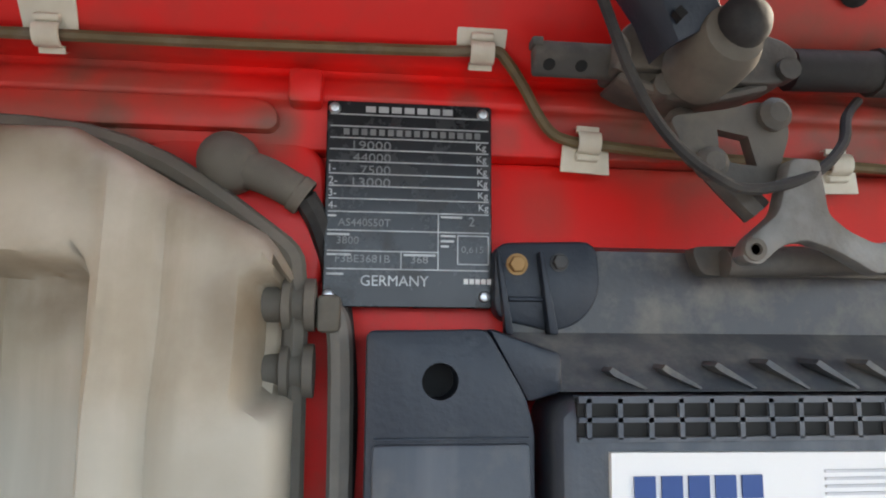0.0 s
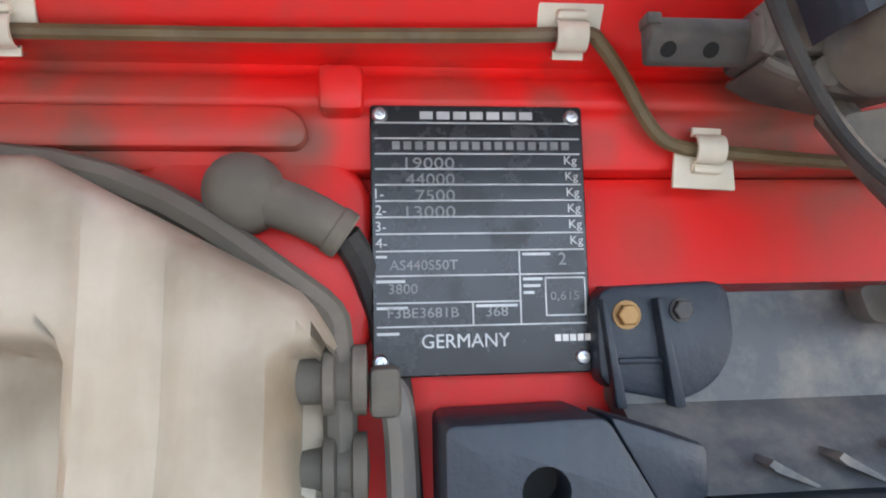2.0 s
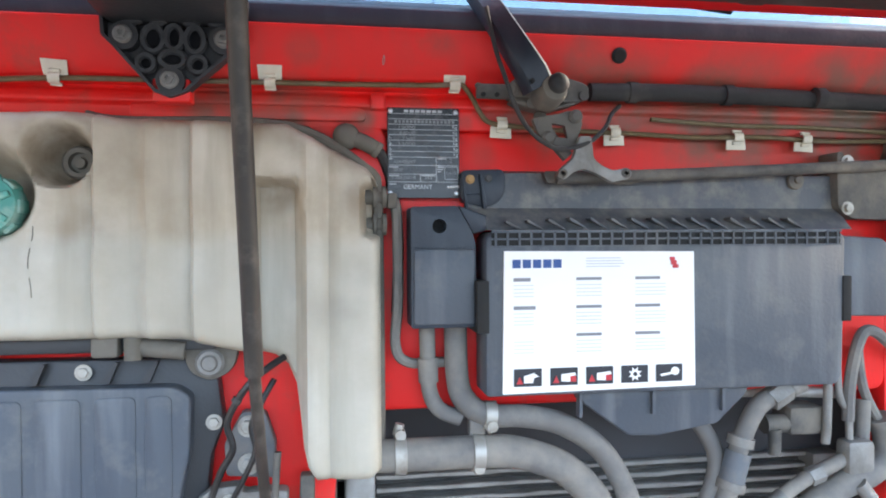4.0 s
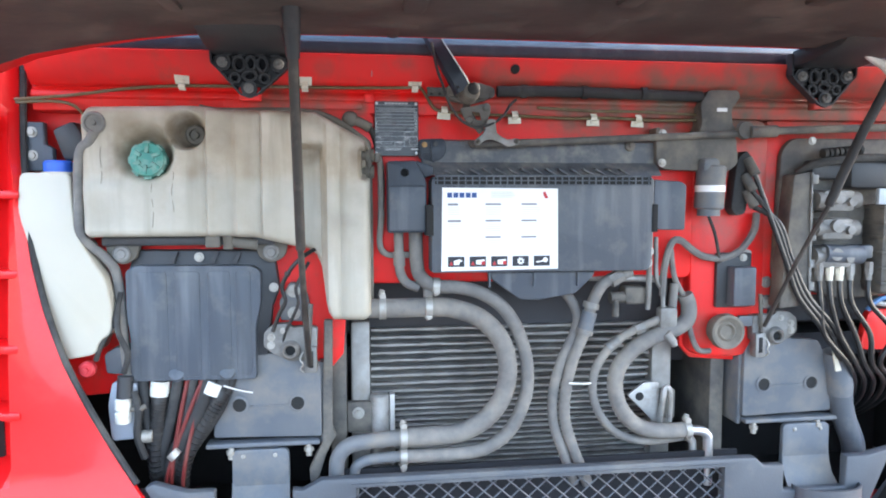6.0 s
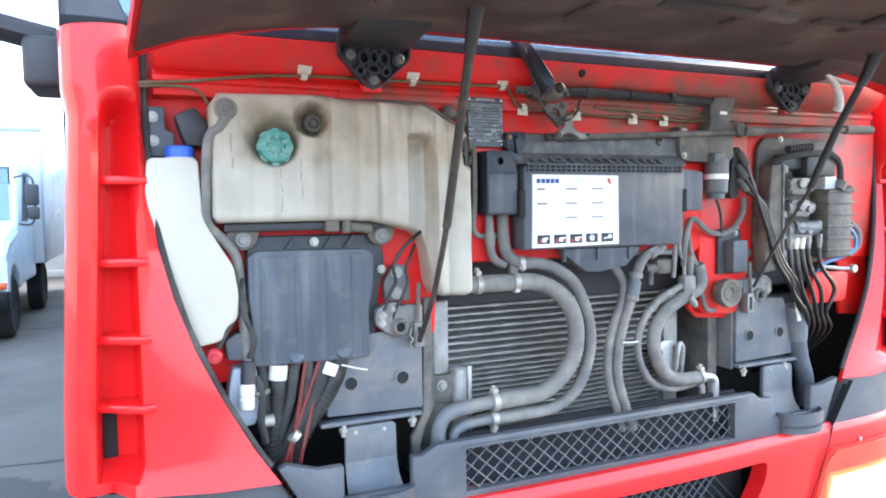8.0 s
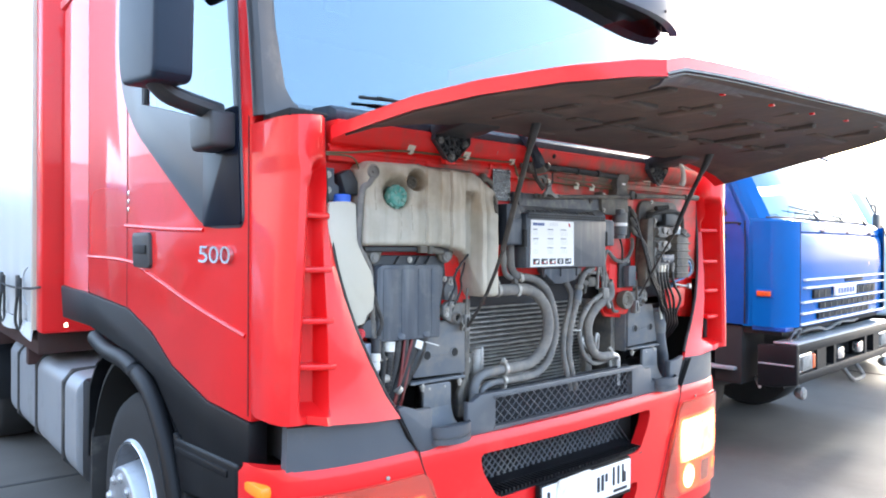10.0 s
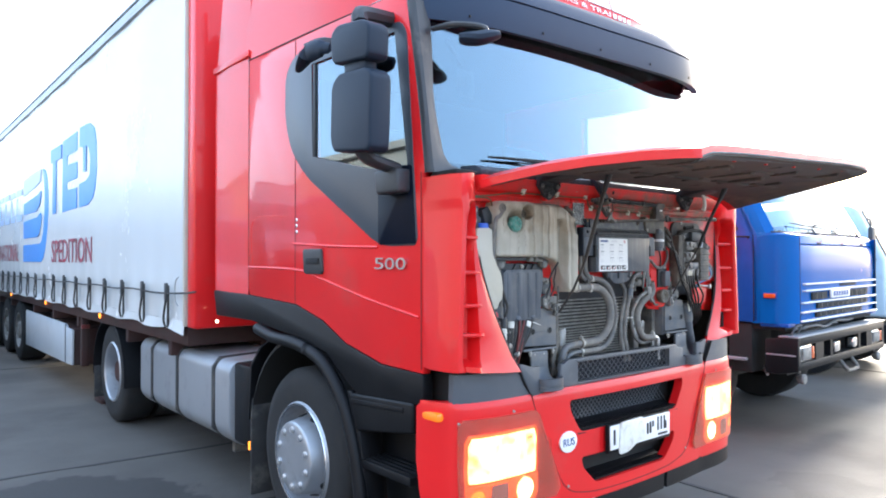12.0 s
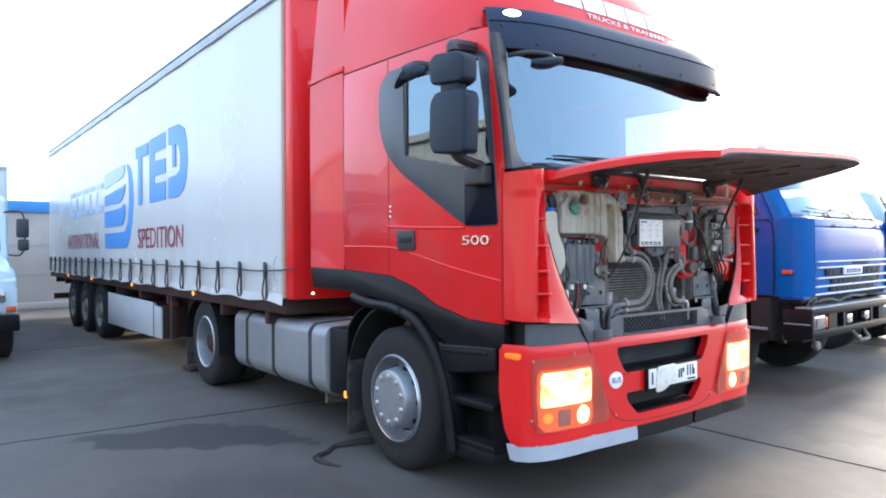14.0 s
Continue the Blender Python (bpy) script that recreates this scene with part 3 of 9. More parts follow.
def carve(ob, *cutters):
    """Cuts the given solids out of a mesh object."""
    for c in cutters:
        me = bpy.data.meshes.new("cut")
        bmesh.ops.recalc_face_normals(c, faces=c.faces)
        c.to_mesh(me)
        c.free()
        tool = new("cut", me)
        mod = ob.modifiers.new("cut", "BOOLEAN")
        mod.object, mod.operation, mod.solver = tool, "DIFFERENCE", "EXACT"
        bpy.context.view_layer.update()
        got = bpy.data.meshes.new_from_object(ob.evaluated_get(bpy.context.evaluated_depsgraph_get()))
        ob.modifiers.clear()
        old = ob.data
        ob.data = got
        got.name = old.name
        bpy.data.objects.remove(tool)
        bpy.data.meshes.remove(me)
        bpy.data.meshes.remove(old)
        finish(ob.data, 38)
    return ob


def words(text, at, right, up, height, width=None, depth=0.0015):
    """Built-in lettering as a bmesh: lower left corner at, along right, letters this high, squeezed to width."""
    cu = bpy.data.curves.new("words", "FONT")
    cu.body = text
    cu.extrude = 0.01
    cu.resolution_u = 3
    ob = new("words", cu)
    bpy.context.view_layer.update()
    me = bpy.data.meshes.new_from_object(ob.evaluated_get(bpy.context.evaluated_depsgraph_get()))
    bpy.data.objects.remove(ob)
    bm = bmesh.new()
    bm.from_mesh(me)
    bpy.data.meshes.remove(me)
    lo = Vector([min(v.co[i] for v in bm.verts) for i in range(3)])
    hi = Vector([max(v.co[i] for v in bm.verts) for i in range(3)])
    s = height / (hi.y - lo.y)
    sx = width / (hi.x - lo.x) if width else s
    r, u = Vector(right).normalized(), Vector(up).normalized()
    out = r.cross(u)
    for v in bm.verts:
        c = v.co - lo
        v.co = Vector(at) + r * c.x * sx + u * c.y * s + out * (c.z / (hi.z - lo.z)) * depth
    return bm


def bars(rects, y0, y1):
    """Flat bars (x0, x1, z0, z1) in the plane of the truck's front, joined into one mesh."""
    return join(*[box(a, b, y0, y1, c, d) for a, b, c, d in rects])


def bolt(at, r, axis=(0, -1, 0), h=None, washer=1.5):
    h = h or r * 0.9
    w = lathe([(0, 0), (r * washer, 0), (r * washer, h * 0.3), (0, h * 0.3)], at, axis, 16)
    hx = lathe([(r, h * 0.3), (r, h), (r * 0.85, h * 1.12), (0, h * 1.12)], at, axis, 6)
    return join(w, hx)


def piecewise(x, pts):
    for (a, va), (b, vb) in zip(pts, pts[1:]):
        if x <= b:
            return va + (vb - va) * max(0.0, (x - a) / (b - a))
    return pts[-1][1]



# ground
g = bmesh.new()
bmesh.ops.create_grid(g, x_segments=8, y_segments=8, size=1500)
solo("ground", g, GROUND, "grey worn concrete yard with stains", "ground", kind="structure")


def ragged(p0, p1, width, seed, step=0.16, z=0.004):
    """A worn strip along the ground from p0 to p1, its edges uneven."""
    rnd = random.Random(seed)
    a, b = Vector(p0), Vector(p1)
    n = max(2, int((b - a).length / step))
    d = (b - a).normalized()
    side = Vector((-d.y, d.x))
    rows, drift = [], 0.0
    for k in range(n + 1):
        drift = drift * 0.8 + rnd.uniform(-0.012, 0.012)
        c, w = a + (b - a) * k / n + side * drift, width * rnd.uniform(0.25, 1.0)
        rows.append([(*(c - side * w), z), (*(c + side * w), z)])
    return loft(rows, 0.012, (0, 0, -1))


for i, (p0, p1, w) in enumerate((((-14, 4.62), (14, 2.70), 0.022), ((-30, 11.5), (30, 8.0), 0.02), ((-30, -1.2), (30, -4.2), 0.02), ((1.40, -14), (1.50, 2.55), 0.022), ((1.50, 2.6), (1.9, 40), 0.022), ((-5.6, -14), (-4.6, 40), 0.02), ((8.0, -14), (8.3, 40), 0.02))):
    solo("slab_joint", ragged(p0, p1, w, 11 + i, z=0.004 + 0.0004 * i), TARSEAL, "dark worn joint between concrete slabs", "joint", kind="structure")


solo("crack", tube([(-0.92, 2.009, 0.0), (-1.08, 2.056, 0.0), (-1.236, 2.08, 0.0), (-1.353, 1.979, 0.0), (-1.475, 1.911, 0.0), (-1.482, 1.74, 0.0), (-1.423, 1.632, 0.0)], lambda u: 0.008 + (0.022 + 0.024 * math.sin(1 + 5 * u) ** 2) * math.sqrt(max(0.0, 1 - u)), 6, 8, 1.0), WET, "dark wet crack in the concrete yard", "crack", kind="structure")



# the lorry: cab, bonnet flap, bumper, wheels, chassis
truck = thing("truck_tractor", (0, 2.6, 0), "red tractor lorry with its front flap open and headlamps lit", "truck")
XS = 1.18


MID = 0.015


def mirrored(bm, s, mid=MID):
    """The far twin of a near part, reflected about the body's middle."""
    if s > 0:
        for v in bm.verts:
            v.co.x = 2 * mid - v.co.x
    return bm


def across(bm, s):
    return mirrored(bm, s, 0.0)


SIDE = [(0.17, 1.12), (0.17, 2.008), (0.140, 2.016), (0.150, 2.10), (0.175, 2.27), (0.198, 2.42), (0.29, 2.86), (0.45, 2.885), (1.995, 2.94), (2.0, 1.45), (1.98, 1.402), (1.35, 1.372), (1.05, 1.30), (0.82, 1.2), (0.49, 1.128)]
WIN = [(1.145, 2.20), (1.16, 2.715), (0.375, 2.695), (0.27, 2.03), (0.62, 2.08)]
for s, side in ((-1, "near"), (1, "far")):
    wall = part("side_wall", mirrored(prism(SIDE if s < 0 else [(y + 0.034 * (2.01 < z < 2.9 and y < 0.34), z) for y, z in SIDE], -XS, -XS + 0.05, "x", 0.012), s), RED, truck, "glossy red painted cab side")
    carve(wall, mirrored(prism(WIN, -XS - 0.1, -XS + 0.2, "x"), s))
    trim = part("window_surround", mirrored(prism(rounded([(1.478, 2.46), (1.470, 2.72), (1.36, 2.812), (1.143, 2.812), (0.33, 2.735), (0.285, 2.68), (0.205, 1.72), (0.225, 1.693), (0.50, 1.693), (1.22, 2.095), (1.40, 2.26)], 0.10, 5), -XS - 0.006, -XS + 0.01, "x", 0.003), s), SURROUND, truck, "dark grey door window surround")
    carve(trim, mirrored(prism(WIN, -XS - 0.1, -XS + 0.2, "x"), s))
    gl = part("side_window", mirrored(prism(WIN, -XS + 0.008, -XS + 0.014, "x"), s), TINTED, truck)
    gl.visible_shadow = False
    part("window_bar", mirrored(box(-XS - 0.003, -XS + 0.02, 1.128, 1.15, 2.20, 2.72, 0.003), s), BLACKP, truck)
    part("quarter_panel", mirrored(prism([(0.211, 1.700), (0.240, 2.06), (0.505, 2.06), (0.505, 1.700)], -XS - 0.011, -XS - 0.001, "x", 0.0015, rc=0.02), s), GLOSSB, truck, "glossy black lower window pane")
    # door lines, moulding, handle, badge
    part("door_gap", mirrored(box(-XS - 0.0012, -XS + 0.01, 1.354, 1.360, 1.38, 2.90), s), REDGAP, truck)
    part("pillar_gap", mirrored(box(-XS - 0.0012, -XS + 0.01, 0.179, 0.184, 1.14, 2.02), s), REDGAP, truck)
    part("crease", mirrored(tube([(-XS + 0.001, 1.99, 1.583), (-XS + 0.001, 1.35, 1.572), (-XS + 0.001, 1.08, 1.53), (-XS + 0.001, 0.6, 1.435), (-XS + 0.001, 0.2, 1.372)], 0.008, 8, 6), s), RED, truck)
    part("moulding", mirrored(tube([(-XS, 1.38, 1.722), (-XS, 0.9, 1.70), (-XS, 0.52, 1.69)], 0.008, 8, 4), s), RED, truck)
    for zz in (1.79, 1.825, 1.86):
        part("badge_stud", mirrored(box(-XS - 0.004, -XS, 1.325, 1.345, zz - 0.012, zz + 0.008, 0.002), s), CHROME, truck)
    part("locker_outline", mirrored(tube([(-XS + 0.003, 1.93, 1.60), (-XS + 0.003, 1.92, 1.88), (-XS + 0.003, 1.50, 1.885)], 0.005, 6, 6), s), RED, truck)
    hd = part("door_handle", mirrored(prism([(1.235, 1.55), (1.25, 1.69), (1.04, 1.69), (1.03, 1.55)], -XS - 0.014, -XS + 0.02, "x", 0.006, rc=0.025), s), BLACKP, truck, "black recessed plastic door handle")
    part("grip", mirrored(box(-XS - 0.022, -XS - 0.01, 1.06, 1.20, 1.605, 1.64, 0.005), s), DARK, hd)
    # corner air deflector with its slot and ribs
    rows = []
    dy, dx = (0.0, 0.0) if s < 0 else (0.034, 0.018)
    inner = [(1.125, -0.815, -0.078), (1.16, -0.838, -0.072), (1.2, -0.864, -0.066), (1.3, -0.918, -0.062), (1.4, -0.964, -0.056), (1.5, -0.998, -0.046), (1.6, -1.022, -0.034), (1.7, -1.034, -0.024), (1.8, -1.040, -0.014), (1.858, -1.041, -0.008), (1.880, -1.042, -0.004), (2.005, -1.040, 0.004)]
    inner = [(z, xi, yi + dy) for z, xi, yi in inner]
    def slot(z, u):
        """How deep the slot is at a height, across its width: an arch closes it at the top."""
        k = (1.838 + 0.050 * math.sqrt(max(0.0, 1 - (1 - u) ** 2)) - z) / 0.040
        k = min(1.0, max(0.0, k))
        return k * k * (3 - 2 * k) if z > 1.17 else 0.0
    fine = inner[:8] + [(z, -1.034 - 0.007 * min(1, (z - 1.7) / 0.12), -0.024 + 0.028 * (z - 1.7) / 0.30 + dy) for z in (1.76, 1.80, 1.815, 1.825, 1.832, 1.839, 1.846, 1.852, 1.858, 1.864, 1.870, 1.876, 1.882, 1.889, 1.897, 1.91, 1.94, 1.97, 2.005)]
    for z, xi, yi in fine:
        xo = -1.155 - 0.03 * min(1.0, max(0.0, (1.85 - z) / 0.6)) - 0.008 * min(1.0, max(0.0, (z - 1.84) / 0.05)) * (z > 1.5) - dx
        xc = -1.066
        pl = [(-1.176, 0.165), (xo - 0.014, 0.08), (xo - 0.012, 0.01), (xo - 0.002, -0.036), (xo + 0.014, -0.056), (xo + 0.034, -0.060)]
        for x, flat, deep, u in ((xo + 0.045, -0.058, -0.050, 0.0), (xo + 0.049, -0.0565, -0.026, 0.06), (xo + 0.053, -0.055, 0.022, 0.14), (xo + 0.060, -0.052, 0.021, 0.28), (xo + 0.070, -0.046, 0.018, 0.5),
                                 (xc - 0.010, yi - 0.016, 0.006, 0.75), (xc - 0.004, yi - 0.013, 0.001, 0.9), (xc + 0.008, yi - 0.009, yi - 0.004, 1.0)):
            d = slot(z, u)
            bow = yi + (-0.061 - yi) * math.sqrt(max(0.0, 1 - ((x - xo - 0.034) / (xi - xo - 0.032)) ** 2)) if z > 1.8 else flat
            pl.append((x, bow * (1 - d) + (deep + dy * (u > 0.1)) * d))
        xm = (xc + xi) / 2 + 0.004
        pl += [(xm, yi - 0.010 - 0.006 * min(1, max(0, (xi - xc) * 8)) if z < 1.8 else yi + (-0.061 - yi) * math.sqrt(max(0.0, 1 - ((xm - xo - 0.034) / (xi - xo - 0.032)) ** 2))), (xi, yi)]
        rows.append([(x, y, z - 0.012 * max(0.0, (z - 1.9) / 0.105) * min(1.0, max(0.0, (xi - x) / 0.11)) + 0.03 * max(0.0, (1.2 - z) / 0.075) * min(1.0, max(0.0, (xi - x) / 0.34))) for x, y in pl])
    cp = part("corner_deflector", mirrored(loft(rows, 0.012, (0, 1, 0)), s), RED, truck, "red slotted corner air deflector")
    for zz in (1.724, 1.573, 1.431, 1.305):
        yi = -0.026 - 0.04 * (1.724 - zz) / 0.42 + dy
        xr = -1.109 - 0.022 * (1.85 - zz) / 0.6 - dx
        part("rib", mirrored(prism([(xr - 0.01, -0.03), (xr + 0.012, -0.040), (-1.062, yi - 0.013), (-1.035, yi - 0.008), (-1.055, 0.005 + dy), (-1.09, 0.022 + dy), (xr - 0.01, 0.03 + dy)], zz - 0.008, zz + 0.008, "z", 0.004), s), RED, cp)
    # Dark box stands in for the unlit opening at the slot's foot
    part("slot_opening", mirrored(box(-1.131, -1.106, 0.012, 0.024, 1.195, 1.298, 0.003), s), DARK, cp)
    part("corner_cap", mirrored(prism([(-1.166, 1.990), (-1.045, 2.002), (-1.046, 2.010), (-1.080, 2.013), (-1.12, 2.014), (-1.166, 2.014)], -0.040, 0.12, "y", 0.006, 3), s), SKIRT, truck, "black corner cap under the pillar")
    # black seal along the inner edge
    part("seal", mirrored(tube([(xi + 0.006, yi + 0.005, z) for z, xi, yi in inner[1:]], 0.0065, 8, 3), s), RUBBER, truck, "black rubber edge seal")
    # skirts, arch, entry steps
    part("skirt", mirrored(prism([(2.57, 1.415), (2.02, 1.405), (1.35, 1.374), (1.05, 1.302), (0.82, 1.202), (0.49, 1.13), (0.17, 1.122), (0.17, 0.985), (0.70, 0.955), (0.79, 1.0), (1.0, 1.13), (1.30, 1.185), (1.5, 1.20), (1.95, 1.24), (2.52, 1.24)], -XS - 0.004, -XS + 0.06, "x", 0.01), s), SKIRT, truck, "black plastic cab skirt")
    part("arch_flare", mirrored(tube([(-XS - 0.004, 1.84, 1.20), (-XS - 0.012, 1.6, 1.165), (-XS - 0.012, 1.30, 1.15), (-XS - 0.012, 1.02, 1.08), (-XS - 0.012, 0.83, 0.92), (-XS - 0.012, 0.72, 0.72), (-XS - 0.012, 0.66, 0.5), (-XS - 0.012, 0.63, 0.30)], 0.036, 12, 6), s), SKIRT, truck)
    part("arch_liner", mirrored(loft([[(x, 1.33 + 0.66 * math.cos(a), 0.5 + 0.66 * math.sin(a)) for x in (-XS + 0.02, -0.75)] for a in [math.pi * (0.0 + 0.05 * k) for k in range(21)]], 0.02, (0, 0, 1)), s), DARK, truck)
    part("marker_lamp", mirrored(box(-XS - 0.016, -XS, 1.345, 1.405, 1.135, 1.162, 0.004), s), AMBERS, truck, "small orange side marker")
    part("step_panel", mirrored(prism([(0.24, 0.99), (0.78, 0.965), (0.70, 0.72), (0.64, 0.30), (0.26, 0.30)], -XS + 0.15, -XS + 0.18, "x", 0.01), s), SKIRT, truck, "black plastic entry step panel")
    part("step_cover", mirrored(prism([(0.235, 0.985), (0.765, 0.955), (0.70, 0.775), (0.52, 0.80), (0.235, 0.845)], -XS - 0.010, -XS + 0.155, "x", 0.014, 3), s), SKIRT, truck, "black plastic cover above the entry steps")
    part("cover_ledge", mirrored(prism([(0.30, 0.955), (0.745, 0.93), (0.735, 0.905), (0.30, 0.93)], -XS - 0.017, -XS, "x", 0.005), s), SKIRT, truck)
    for zz, y1 in ((0.645, 0.675), (0.40, 0.645)):
        st = part("step", mirrored(box(-XS - 0.004, -XS + 0.16, 0.262, y1, zz - 0.045, zz, 0.01), s), SKIRT, truck, "black ribbed entry step")
        each("tread", [mirrored(box(-XS + 0.015 + 0.034 * j, -XS + 0.031 + 0.034 * j, 0.28, y1 - 0.02, zz - 0.002, zz + 0.006, 0.002), s) for j in range(4)], SKIRT, st)
    part("step_base", mirrored(prism([(0.255, 0.36), (0.64, 0.36), (0.63, 0.27), (0.265, 0.28)], -XS, -XS + 0.16, "x", 0.012), s), SKIRT, truck)
    part("arch_edge", mirrored(prism([(0.80, 0.965), (0.735, 0.80), (0.69, 0.62), (0.665, 0.28), (0.625, 0.28), (0.64, 0.62), (0.69, 0.82), (0.75, 0.965)], -XS - 0.006, -XS + 0.12, "x", 0.01), s), SKIRT, truck)
    # A-pillar trim and side fairing
    lay = 0.0 if s < 0 else 0.075
    TRIM = [(2.014, 0.135, -0.965, 0.060), (2.030, 0.138, -0.985, 0.090), (2.040, 0.140, -1.020, 0.110), (2.050, 0.141, -1.052, 0.124), (2.075, 0.144, -1.072, 0.135), (2.11, 0.148, -1.083, 0.150), (2.16, 0.155, -1.088, 0.158), (2.20, 0.160, -1.091, 0.166), (2.30, 0.175, -1.098, 0.185), (2.40, 0.191, -1.098, 0.202), (2.60, 0.226, -1.080, 0.232), (2.82, 0.265, -1.070, 0.266)]
    part("pillar_trim", mirrored(loft([[(-1.183 + lay * 0.5, yo + 0.012, z), (-1.1835 + lay * 0.5, yo, z), (-1.179 + lay * 0.4, yo - 0.016, z), (-1.166 + lay * 0.3, yo - 0.026 + 0.35 * (yi - yo) * 0.2, z)] + [(-1.166 + (xi + 1.166) * u, yo - 0.028 + (yi - 0.006 - yo + 0.028) * u ** 1.4, z) for u in (0.3, 0.55, 0.8, 1.0)] for z, yo, xi, yi in [(z, yo + lay * min(1.0, (z - 2.014) / 0.06), xi, yi) for z, yo, xi, yi in (TRIM if s < 0 else TRIM[:8])]], 0.02, (0.4, 1, 0)), s), BLACKP, truck, "dark grey windscreen pillar trim")
    part("side_fairing", mirrored(loft([[(-1.165, 2.0 + 0.02 * k, z) for k in (0, 1)] + [(-1.175, 2.3, z), (-1.16, 2.6 - max(0, z - 2.9) * 0.22, z)] for z in (1.40, 2.0, 2.6, 2.95, 3.0, 3.35, 3.72)], 0.03, (1, 0, 0)), s), RED, truck, "red side fairing behind the cab")
    part("fairing_step", mirrored(box(-1.182, -1.15, 2.0, 2.6, 2.955, 3.0, 0.006), s), RED, truck)
    part("fairing_gap", mirrored(box(-1.1785, -1.12, 1.995, 2.001, 1.4, 2.95, 0.002), s), REDGAP, truck)

# roof and front
ROOF = [(2.90, 0.27, 0.17, 1.170), (3.05, 0.28, 0.17, 1.168), (3.17, 0.295, 0.20, 1.166), (3.26, 0.315, 0.28, 1.164), (3.34, 0.345, 0.46, 1.160), (3.42, 0.385, 0.72, 1.155), (3.50, 0.44, 0.98, 1.146), (3.58, 0.52, 1.18, 1.132), (3.65, 0.64, 1.25, 1.11), (3.71, 0.82, 1.18, 1.07), (3.75, 1.05, 0.97, 1.02)]


def roofy(x, z):
    """The roof front's depth at a place on it."""
    yf = piecewise(z, [(r[0], r[1]) for r in ROOF])
    k = piecewise(z, [(r[0], r[2]) for r in ROOF])
    return yf + k * (abs(x - MID) / 1.18) ** 4


roof = []
for z, yf, k, hw in ROOF:
    row = [(-hw, 2.04, z), (-hw, (2.04 + yf + k) / 2, z)] + [(-hw * u, min(2.03, yf + k * u ** 4 + 0.03 * max(0.0, u - 0.97) / 0.03), z) for u in (1.0, 0.985, 0.965, 0.93, 0.88, 0.82, 0.74, 0.64, 0.5, 0.33, 0.16)]
    roof.append(row + [(MID, yf, z)] + [(2 * MID - x, y, zz) for x, y, zz in reversed(row)])
rf = part("high_roof", loft(roof, 0.02, (0, 1, -0.5)), RED, truck, "red high roof with washed-out white lettering")
part("roof_top", prism([(-0.98, 2.03), (-0.9, 1.65), (-0.6, 1.17), (0.0, 1.06), (0.6, 1.17), (0.9, 1.65), (0.98, 2.03)], 3.735, 3.756, "z", 0.006), RED, truck)
each("roof_gutter", [tube([(s * 1.191 + MID, 2.0, 2.925), (s * 1.191 + MID, 1.2, 2.905), (s * 1.187 + MID, 0.38, 2.872)], 0.007, 6) for s in (-1, 1)], DARK, truck)

for a, b in ((-0.60, -0.34), (-0.322, -0.10), (-0.085, 0.13), (0.145, 0.36), (0.375, 0.60), (0.615, 0.88)):
    part("roof_sign_bar", loft([[(x - 0.25 * (z - 3.13), roofy(x, z) - 0.006, z) for x in (a, (a + b) / 2, b)] for z in (3.135, 3.18, 3.245)], 0.004), PAPER, rf)
tagged(part("roof_lettering", words("TRUCKS & TRAI", (-0.31, roofy(0.2, 3.09) - 0.008, 3.088), (1, 0.004, 0), (0, 0.2, 1), 0.030, 0.66), PAPER, rf), kind="stuff")
each("roof_sign_strip", [loft([[(x, roofy(x, z) - 0.006, z), (x + 0.032, roofy(x + 0.032, z) - 0.006, z)] for z in (3.088, 3.116)], 0.004) for x in (0.38, 0.43, 0.48, 0.53)], PAPER, rf)

# visor, windscreen, wipers, cowl
def visy(x):
    return 0.095 - 0.035 * x + 0.15 * (abs(x - MID) / 1.185) ** 5


vis = part("sun_visor", loft([[(x * (0.95 if oy > 0.05 else 1.0), visy(x) + oy, z) for x in [-1.172 + 2.374 * k / 32 for k in range(33)]] for z, oy in ((2.748, 0.035), (2.742, 0.004), (2.80, -0.006), (2.888, -0.004), (2.891, 0.008), (2.897, 0.008), (2.900, -0.002), (2.955, 0.010), (2.985, 0.030), (2.998, 0.07), (3.0, 0.20))], 0.02, (0, 1, 0.2)), VISORM, truck, "smoked dark blue-grey sun visor")
for s in (-1,):
    lamp = part("visor_lamp", loft([[(s * (1.045 + 0.052 * rr * math.cos(a)), visy(s * (1.045 + 0.052 * rr * math.cos(a))) - 0.002 + 0.022 * (rr - 0.4) ** 2, 2.948 + 0.022 * rr * math.sin(a)) for a in [math.pi * k / 12 for k in range(25)]] for rr in (0.05, 0.5, 0.85, 1.0)], 0.006), WHITEL, vis, "lit oval marker lamp")
for x in (-0.9, -0.45, 0.0, 0.45, 0.9):
    part("visor_screw", lathe([(0, 0.006), (0.006, 0.004), (0.007, 0)], (x, visy(x) - 0.004, 2.775), (0, -1, 0), 10), DARK, vis)
VX = [-1.12 + 2.28 * k / 30 for k in range(31)]
VE = [min(1.0, max(0.0, (abs(x) - 0.96) / 0.20)) for x in VX]
part("visor_header", loft([[(x, visy(x) + 0.05, 2.862 - 0.05 * e) for x, e in zip(VX, VE)], [(x, (0.238 + 0.075 * abs(x) ** 2.5) * (1 - e) + (visy(x) + 0.07) * e, 2.838 - 0.03 * e) for x, e in zip(VX, VE)], [(x, (0.262 + 0.075 * abs(x) ** 2.5) * (1 - e) + (visy(x) + 0.09) * e, 2.90) for x, e in zip(VX, VE)]], 0.01), INTERIOR, truck, "dark header panel behind the visor")
part("header_plate", box(-1.12, 1.165, 0.24, 0.47, 2.868, 2.884, 0.004), INTERIOR, truck)
